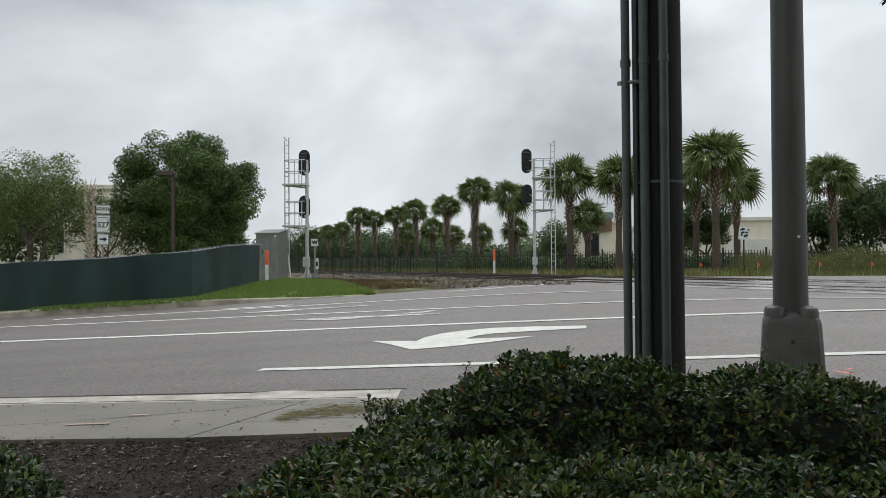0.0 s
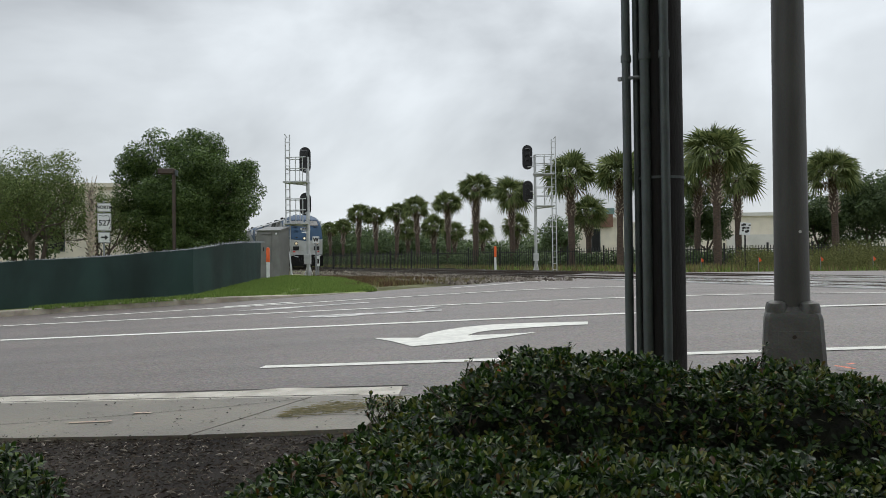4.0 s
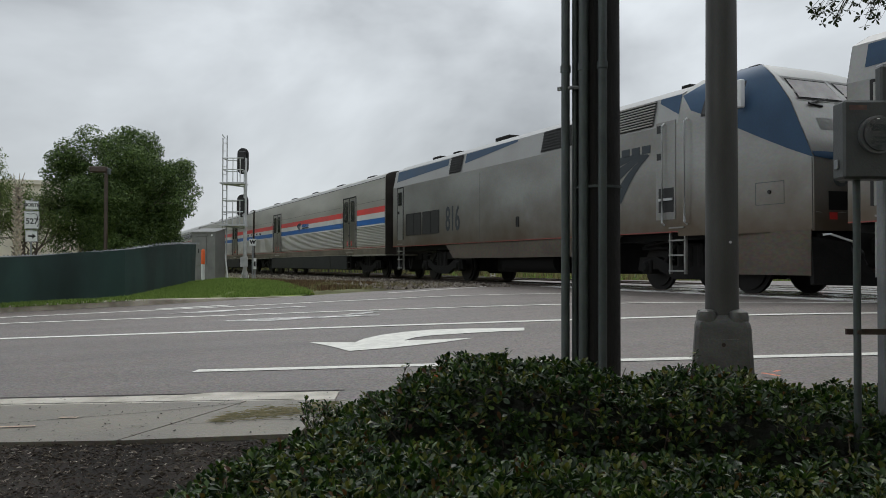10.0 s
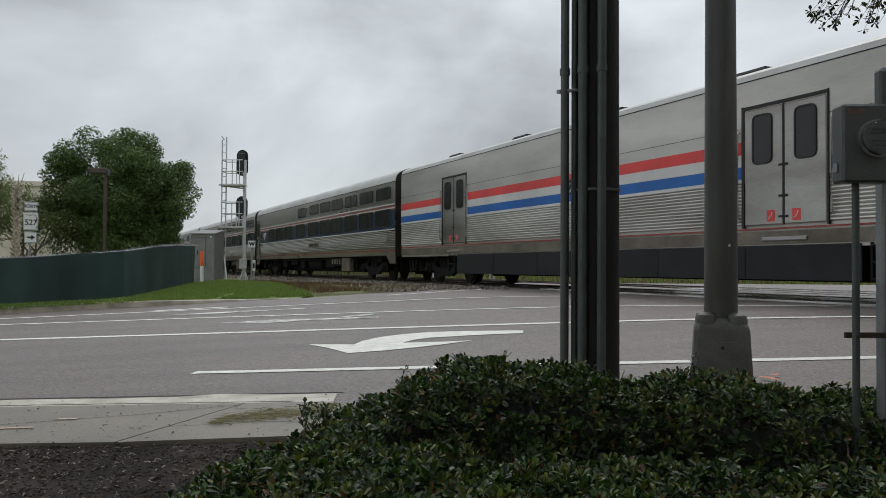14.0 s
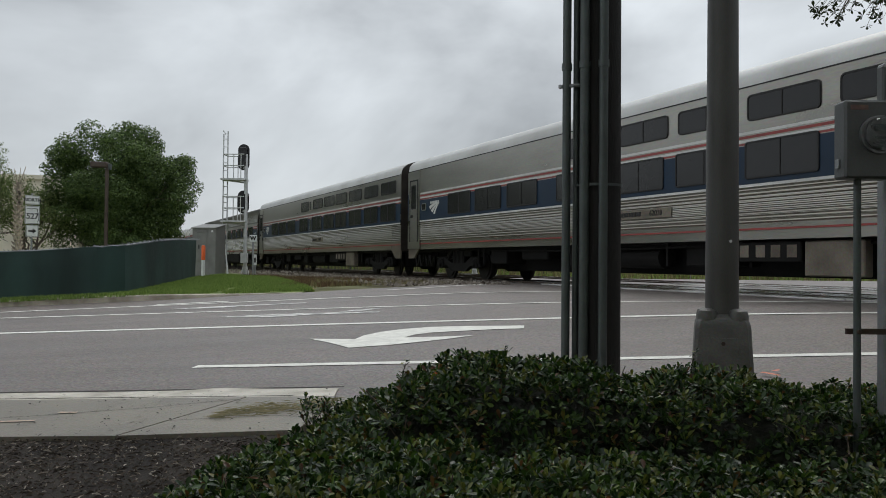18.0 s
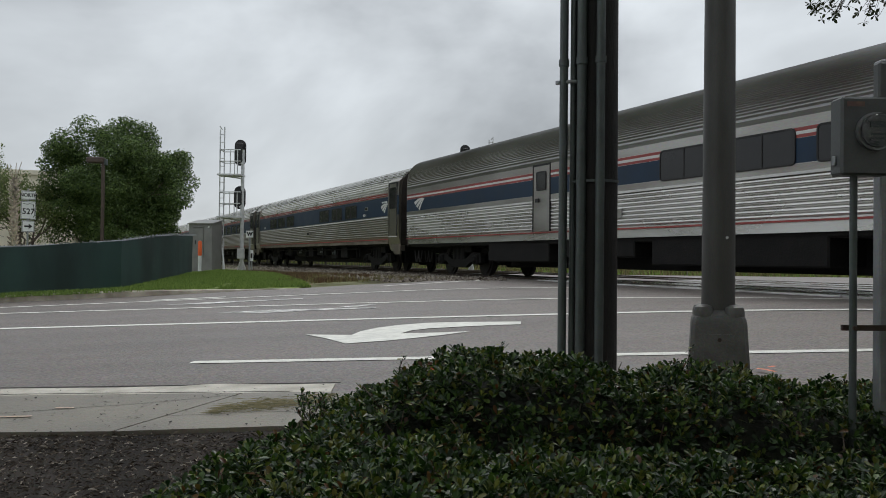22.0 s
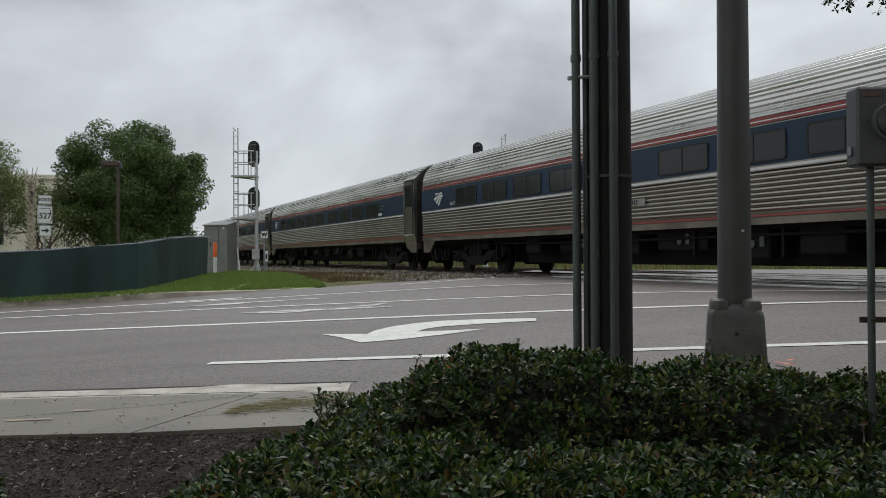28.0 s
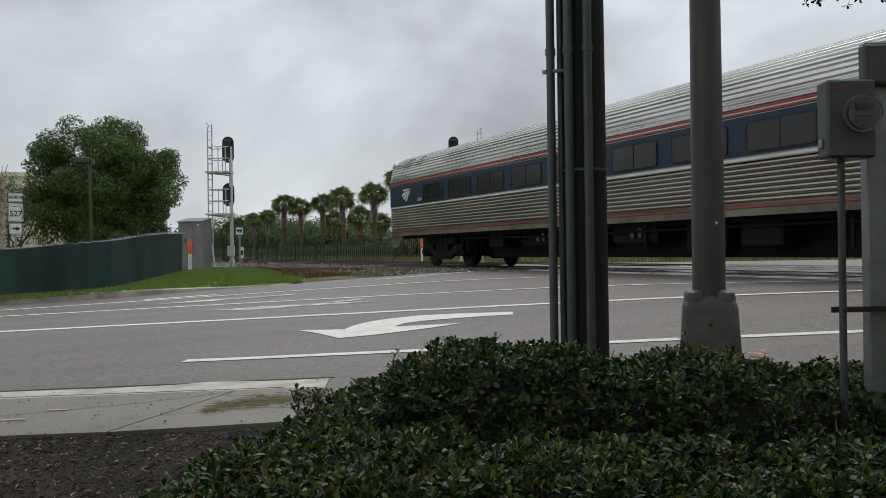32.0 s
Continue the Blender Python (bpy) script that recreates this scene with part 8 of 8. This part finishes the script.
rg = np.random.default_rng(9)
spots = []
for k in range(90):
    px = 400 + 800 * rg.random()
    dist = 150 + 60 * rg.random()
    x, y = ray_xy(px, dist)
    spots.append((x, y, 2.6 + 2.2 * rg.random()))
bushes("far_wood", spots, L_FAR, 34000, 0.7, "dark distant line of woods", 41)
spots = []
for k in range(75):
    px = 530 + 480 * k / 75
    dist = float(np.interp(px, [530, 700, 840, 1010], [152, 114, 94, 88])) + 5 * rg.random()
    x, y = ray_xy(px, dist)
    spots.append((x, y, float(np.interp(px, [530, 640, 760, 840, 1010], [3.9, 3.3, 2.2, 1.4, 1.2])) * (0.8 + 0.4 * rg.random())))
spots += [(x + 1.5, y + 3, r * 0.9) for x, y, r in spots[::2]]
bushes("palm_scrub", spots, L_FAR, 90000, 0.32, "green thicket behind the row of palms", 44, 0.95)
spots = []
for k in range(60):
    f = k / 60
    px = 955 + 620 * f
    x, y = ray_xy(px, 58 + 3 * rg.random())
    spots.append((x, y, 0.85 + 0.2 * rg.random()))
for k in range(46):
    px = 520 + 440 * k / 46
    x, y = ray_xy(px, float(np.interp(px, [520, 640, 840, 960], [128, 100, 72, 62])) + 2 * rg.random())
    spots.append((x, y, 1.0 + 0.3 * rg.random()))
bushes("far_hedge", spots, L_FAR, 60000, 0.2, "clipped dark hedge behind the iron fence", 42)
spots = []
for k in range(34):
    px = 1320 + 420 * rg.random()
    x, y = ray_xy(px, 36 + 9 * rg.random())
    spots.append((x, y, 0.5 + 0.75 * rg.random()))
bushes("wild_bushes", spots, L_SCRUB, 70000, 0.06, "rough green scrub by the tracks", 43)
P0 = [ray_xy(420, 150), ray_xy(1700, 60), ray_xy(1700, 33), ray_xy(1000, 34), ray_xy(880, 46), ray_xy(560, 78)]
blades("field_grass", P0, 9000, 0.32, 0.03, L_WEED, "tall dry grass beyond the tracks", -0.12, lambda x, y, rg: lat_of(x, y) < -7.5, 6)
blades("field_grass_green", P0, 7000, 0.24, 0.03, L_GRASS, "green grass beyond the tracks", -0.12, lambda x, y, rg: lat_of(x, y) < -7.5, 7)

# ---- the hedge by the footway ----


def whorls(name, P, N, size, per, material, seed, low=15, high=62):
    """Leaves in whorls: from every place P a ring of blunt leaves opens round the way N."""
    rg = np.random.default_rng(seed)
    n = len(P)
    N = N / np.linalg.norm(N, axis=1)[:, None]
    A = np.cross(N, rg.normal(size=(n, 3)))
    A /= np.linalg.norm(A, axis=1)[:, None]
    C = np.cross(N, A)
    pts = np.array([(0, 0, 0), (0.3, 0.075, 0.02), (0.66, 0.20, 0.05), (0.90, 0.15, 0.02), (1.0, 0, -0.03), (0.90, -0.15, 0.02), (0.66, -0.20, 0.05), (0.3, -0.075, 0.02), (0.6, 0, 0.0)])
    fs = np.array([(0, 1, 2, 8), (8, 2, 3, 4), (0, 8, 6, 7), (8, 4, 5, 6)])
    out = []
    for k in range(per):
        ang = 2.399 * k + rg.normal(size=n) * 0.35
        e = np.radians(low + (high - low) * k / max(1, per - 1) + rg.normal(size=n) * 11)
        R = A * np.cos(ang)[:, None] + C * np.sin(ang)[:, None]
        T = R * np.cos(e)[:, None] + N * np.sin(e)[:, None]
        U = N * np.cos(e)[:, None] - R * np.sin(e)[:, None]
        S = np.cross(U, T)
        L = (size * (0.65 + 0.6 * rg.random(n)) * (1.05 - 0.35 * k / per))[:, None, None]
        out.append(P[:, None, :] + L * (pts[None, :, 0:1] * T[:, None] + pts[None, :, 1:2] * S[:, None] + pts[None, :, 2:3] * U[:, None]))
    V = np.concatenate(out)
    F = (np.arange(len(V))[:, None, None] * len(pts) + fs[None]).reshape(-1, 4)
    return raw_mesh(name, V.reshape(-1, 3), F, material, True)


def hedge_top(x, y):
    """Height of the hedge's top over the plan, or the ground where it ends."""
    front_left = -1.38 + 0.20 * (y - 3.0) + 0.14 * noise.noise(Vector((0, y * 1.5, 2)))
    back_left = -0.72 + 0.12 * noise.noise(Vector((0, y * 1.9, 2)))
    k = min(1.0, max(0.0, (y - 4.15) / 0.45))
    k = k * k * (3 - 2 * k)
    left = front_left * (1 - k) + back_left * k
    g = ground_z(x, y)
    back = 5.55 + 0.02 * x + 0.1 * noise.noise(Vector((x * 1.7, 0, 5)))
    ex = min(1.0, max(0.0, (x - left) / 0.55))
    ey = min(1.0, max(0.0, (back - y) / 0.35))
    en = min(1.0, max(0.0, (y - 1.98) / 0.4))
    er = min(1.0, max(0.0, (4.3 + 0.1 * noise.noise(Vector((1, y * 1.5, 6))) - x) / 0.5))
    edge = 1.0
    for q in (ex, ey, en, er):
        edge *= math.sqrt(max(0.0, 1 - (1 - q) ** 2))
    crest = float(np.interp(x, [-0.4, -0.2, 0.0, 0.35, 0.66, 0.85, 1.0, 1.3, 1.62, 1.9, 2.15, 4.3], [-0.31, -0.19, -0.14, -0.10, -0.08, -0.14, -0.18, -0.19, -0.17, -0.22, -0.28, -0.36]))
    front = float(np.interp(x, [-1.4, -0.8, 0.0, 1.0, 4.0], [-0.44, -0.37, -0.34, -0.38, -0.42]))
    h = front + (crest - front) * k
    # a trough between the front plants and the row behind, deeper to the right
    dip = math.exp(-((y - 4.12 - 0.12 * noise.noise(Vector((x * 1.3, 0, 8)))) / 0.24) ** 2)
    h -= dip * float(np.interp(x, [-0.6, 0.0, 0.9, 2.5], [0.02, 0.09, 0.20, 0.26]))
    h += 0.055 * noise.noise(Vector((x * 2.4, y * 2.4, 0))) + 0.10 * noise.noise(Vector((x * 6.0, y * 6.0, 4)))
    return g + (h - g) * edge, edge


def build_hedge():
    rg = np.random.default_rng(17)
    t = thing("hedge", pose(0, 0, 0), "low dense hedge of small glossy dark green leaves", "hedge")
    P, N = [], []
    for _ in range(19500):
        x, y = -1.5 + 5.75 * rg.random(), 2.05 + 3.65 * rg.random()
        z, e = hedge_top(x, y)
        if e <= 0.02:
            continue
        d = 0.03
        zx, zy = hedge_top(x + d, y)[0], hedge_top(x, y + d)[0]
        n = Vector((-(zx - z) / d, -(zy - z) / d, 1.0)).normalized()
        depth = rg.random() ** 2.0 * 0.11 - 0.015
        P.append((x - n.x * depth, y - n.y * depth, z - n.z * depth))
        N.append((n.x * 0.8 + 0.3 * rg.normal(), n.y * 0.8 + 0.3 * rg.normal(), n.z + 0.35))
    part("leaves", whorls("leaves", np.array(P), np.array(N), 0.052, 7, L_HEDGE, 18), L_HEDGE, t)
    # near-black sheet under the leaves; its colour stands in for the hedge's inner shade
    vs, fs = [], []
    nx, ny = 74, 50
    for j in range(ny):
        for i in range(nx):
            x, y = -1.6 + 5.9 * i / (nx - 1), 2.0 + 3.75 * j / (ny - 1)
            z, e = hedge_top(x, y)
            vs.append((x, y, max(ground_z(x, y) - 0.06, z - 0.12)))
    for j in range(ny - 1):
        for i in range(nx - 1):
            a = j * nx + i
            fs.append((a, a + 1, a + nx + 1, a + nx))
    part("inner_thicket", raw_mesh("inner_thicket", vs, fs, HEDGE_SHADE, True), HEDGE_SHADE, t)
    tw = B()
    for _ in range(420):
        x, y = -1.0 + 5.0 * rg.random(), 2.2 + 3.4 * rg.random()
        z, e = hedge_top(x, y)
        if e < 0.1:
            continue
        g = ground_z(x, y)
        tube(tw, [(x, y, g), (x + 0.05 * rg.normal(), y + 0.05 * rg.normal(), g + (z - g) * 0.5), (x + 0.09 * rg.normal(), y + 0.09 * rg.normal(), z + 0.03 * rg.random())], [0.008, 0.006, 0.003], 4)
    part("stemwork", tw, BARK, t)["kind"] = "stuff"
    # sprigs that stand out of the top
    P, N = [], []
    for _ in range(900):
        x, y = -0.9 + 4.8 * rg.random(), 2.4 + 3.1 * rg.random()
        z, e = hedge_top(x, y)
        if e < 0.4 or noise.noise(Vector((x * 2.5, y * 2.5, 9))) < -0.05:
            continue
        hgt = 0.05 * rg.random()
        P.append((x, y, z + hgt))
        N.append((0.2 * rg.normal(), 0.2 * rg.normal(), 1.0))
    part("fresh_growth", whorls("fresh_growth", np.array(P), np.array(N), 0.046, 6, L_SPRIG, 19, 30, 75), L_SPRIG, t, "lighter fresh leaf tips")["kind"] = "stuff"
    for lx, ly in ((1.52, 5.25), (-0.25, 5.05), (2.9, 5.3), (3.15, 5.2), (0.35, 5.3)):
        z = hedge_top(lx, ly)[0]
        sh = B()
        tube(sh, [(lx, ly, z - 0.1), (lx + 0.01, ly, z + 0.05), (lx + 0.03, ly, z + 0.11)], [0.004, 0.003, 0.002], 4)
        so = part("long_shoot", sh, BARK, t)
        Q = np.array([(lx + 0.006 * k, ly, z + 0.022 * k) for k in range(6)])
        part("shoot_leaves", whorls("shoot_leaves", Q, np.tile((0.2, 0, 1.0), (6, 1)), 0.045, 4, L_HEDGE, 20, 10, 50), L_HEDGE, so)
    rd = B()
    for x, y in ((0.62, 4.15), (-0.05, 4.9), (2.45, 2.9)):
        z = hedge_top(x, y)[0] + 0.05
        rd.faces.new([rd.verts.new(p) for p in ((x - 0.014, y, z), (x + 0.004, y - 0.011, z - 0.008), (x + 0.018, y, z + 0.008), (x, y, z + 0.018))])
    part("red_leaf", rd, ORANGE, t, "orange dead leaf")


# near-black colour for the shade inside hedge and shrub
HEDGE_SHADE = mat("hedge_inner_shade", (0.010, 0.012, 0.006), 0.9, var=0.4, scale=20, fine=60, bump=0.6)
L_SPRIG = leaf_mat("hedge_tip", (0.030, 0.050, 0.010), (0.17, 0.185, 0.035), 0.36, 0.5)
build_hedge()


def shrub(x, y, r, h, seed, label):
    rg = np.random.default_rng(seed)
    t = thing("shrub", pose(0, 0, 0), label, "shrub")
    g = ground_z(x, y)
    n = 3600
    d = rg.normal(size=(n, 3))
    d /= np.linalg.norm(d, axis=1)[:, None]
    d[:, 2] = np.abs(d[:, 2])
    rr = (0.72 + 0.33 * rg.random(n))[:, None]
    P = np.array([x, y, g]) + d * rr * np.array([r, r, h])
    part("leaves", whorls("leaves", P[:1100], d[:1100] + np.array([0, 0, 0.4]), 0.055, 7, L_HEDGE, seed), L_HEDGE, t)
    # near-black core: the shade between the leaves, put into its colour
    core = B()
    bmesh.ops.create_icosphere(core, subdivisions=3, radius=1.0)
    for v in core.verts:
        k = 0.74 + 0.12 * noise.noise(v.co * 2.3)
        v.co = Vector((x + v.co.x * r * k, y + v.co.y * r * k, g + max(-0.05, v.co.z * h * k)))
    part("inner_thicket", core, HEDGE_SHADE, t)


shrub(-2.86, 4.0, 0.62, 0.42, 51, "low glossy dark green shrub in the soil bed")


def bare_sprig():
    x, y = -0.70, 5.12
    t = thing("bare_sprig", pose(x, y, ground_z(x, y)), "thin twiggy sprig with few leaves by the hedge", "plant")
    rg = np.random.default_rng(61)
    bm = B()
    P, N = [], []
    for k in range(34):
        a = rg.random() * 6.28
        l = 0.12 + 0.19 * rg.random()
        tip = Vector((0.22 * math.cos(a) * rg.random(), 0.14 * math.sin(a), l))
        mid = tip * 0.55 + Vector((0.03 * rg.normal(), 0.03 * rg.normal(), 0.0))
        tube(bm, [(0.05 * math.cos(a), 0.05 * math.sin(a), -0.02), mid, tip], [0.004, 0.003, 0.002], 4)
        for f in (0.35, 0.6, 0.8, 1.0):
            P.append(tuple(mid.lerp(tip, f)))
            N.append((0.4 * rg.normal(), 0.4 * rg.normal(), 1.0))
    part("twigs", bm, BARK, t)
    part("leaves", whorls("leaves", np.array(P), np.array(N), 0.042, 4, L_HEDGE, 62, 15, 70), L_HEDGE, t)


bare_sprig()


def wood_chips():
    rg = np.random.default_rng(71)
    vs, fs = [], []
    for k in range(34000):
        u, v = -6.5 + 6.5 * rg.random(), 2.2 + 3.0 * rg.random()
        p = RU * u + RV * v
        if p.x > -1.25 + 0.2 * (p.y - 3) and p.y < 5.3:
            continue
        z = ground_z(p.x, p.y) - 0.005 + 0.02 * noise.noise(Vector((p.x * 0.8, p.y * 0.8, 3)))
        L = 0.004 + 0.022 * rg.random() ** 2.2
        w = L * (0.08 + 0.16 * rg.random())
        a = rg.random() * 6.283
        c, s = math.cos(a), math.sin(a)
        tl = rg.normal() * 0.3
        i = len(vs)
        for sx, sy, up in ((-1, -1, 0), (1, -1, tl), (1, 1, tl), (-1, 1, 0)):
            vs.append((p.x + c * sx * L - s * sy * w, p.y + s * sx * L + c * sy * w, z + 0.004 + abs(up) * L))
        vs.append((p.x, p.y, z + 0.009 + abs(tl) * L))
        fs += [(i, i + 1, i + 4), (i + 1, i + 2, i + 4), (i + 2, i + 3, i + 4), (i + 3, i, i + 4)]
    ob = new("wood_chips", raw_mesh("wood_chips", vs, fs, CHIP))
    tagged(ob, "scattered pale and dark wood chips on soil", "wood chips", kind="stuff")


wood_chips()


def overhanging_tree():
    """A live oak beside the footway; its lowest twigs hang into view."""
    x, y = 7.5, 1.5
    rg = np.random.default_rng(81)
    t = thing("oak_tree", pose(x, y, gz(x, y)), "spreading live oak whose twigs hang over the footway", "tree")
    bm = B()
    tips = []
    tube(bm, [(0, 0, -0.2), (0.05, 0, 1.2), (-0.1, 0.0, 3.0), (-0.3, -0.2, 5.0)], [0.42, 0.32, 0.28, 0.24], 12)
    for k in range(6):
        a = 6.283 * k / 6 + 0.3
        limb(bm, Vector((-0.3, -0.2, 5.0)), Vector((math.cos(a), math.sin(a), 0.5)).normalized(), 3.0, 0.17, 2, tips, rg)
    part("trunk", bm, BARK, t)
    # crown out of view, spread over the hedge to shade the foreground
    cs, rs = [], []
    for k in range(70):
        a, f = rg.random() * 6.283, rg.random() ** 0.6
        cs.append((math.cos(a) * 6.6 * f - 4.5, math.sin(a) * 5.0 * f - 0.3, 6.6 + 2.6 * rg.random() + 1.2 * (1 - f)))
        rs.append(1.0 + 0.7 * rg.random())
    part("crown", leaf_cloud("crown", cs, rs, 26000, 0.24, L_OAK, 82), L_OAK, t)
    # the twig in view
    tw = B()
    P = []
    N = []
    hub = Vector((-2.4, 6.4, 5.3))
    for k in range(20):
        end = Vector((-3.92 + 1.9 * (k / 20) + 0.05 * rg.random(), 6.2 + 0.7 * rg.random(), 3.18 + 0.16 * rg.random() + 0.10 * math.sin(k * 1.7)))
        mid = hub.lerp(end, 0.55) + Vector((0.1 * rg.normal(), 0.05, 0.06))
        tube(tw, [hub, mid, end], [0.012, 0.006, 0.002], 5)
        for j in range(13):
            q = hub.lerp(end, 0.78 + 0.22 * rg.random() ** 0.6) + Vector(rg.normal(size=3)) * 0.055
            tube(tw, [hub.lerp(end, 0.8), q], [0.003, 0.0015], 4)
            P.append(tuple(q))
            N.append(tuple(Vector((0.4 * rg.normal(), 0.4 * rg.normal(), -0.5 + 0.6 * rg.normal()))))
    tube(tw, [(-1.0, 3.0, 6.2), (-2.0, 5.0, 5.9), tuple(hub)], [0.06, 0.035, 0.014], 6)
    part("twigs", tw, BARK, t)
    P = np.array(P)
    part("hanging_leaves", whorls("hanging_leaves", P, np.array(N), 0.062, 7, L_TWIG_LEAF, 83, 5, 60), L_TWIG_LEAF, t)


overhanging_tree()


# ---- what moves: the train runs through, slowing a little at the end ----
def motions():
    for i, car in enumerate(TRAIN):
        walk(car, [(t, car_pose(i, t)) for t in [*range(0, 27, 2), 27, 28, 29, 30, 31, 32]])


motions()
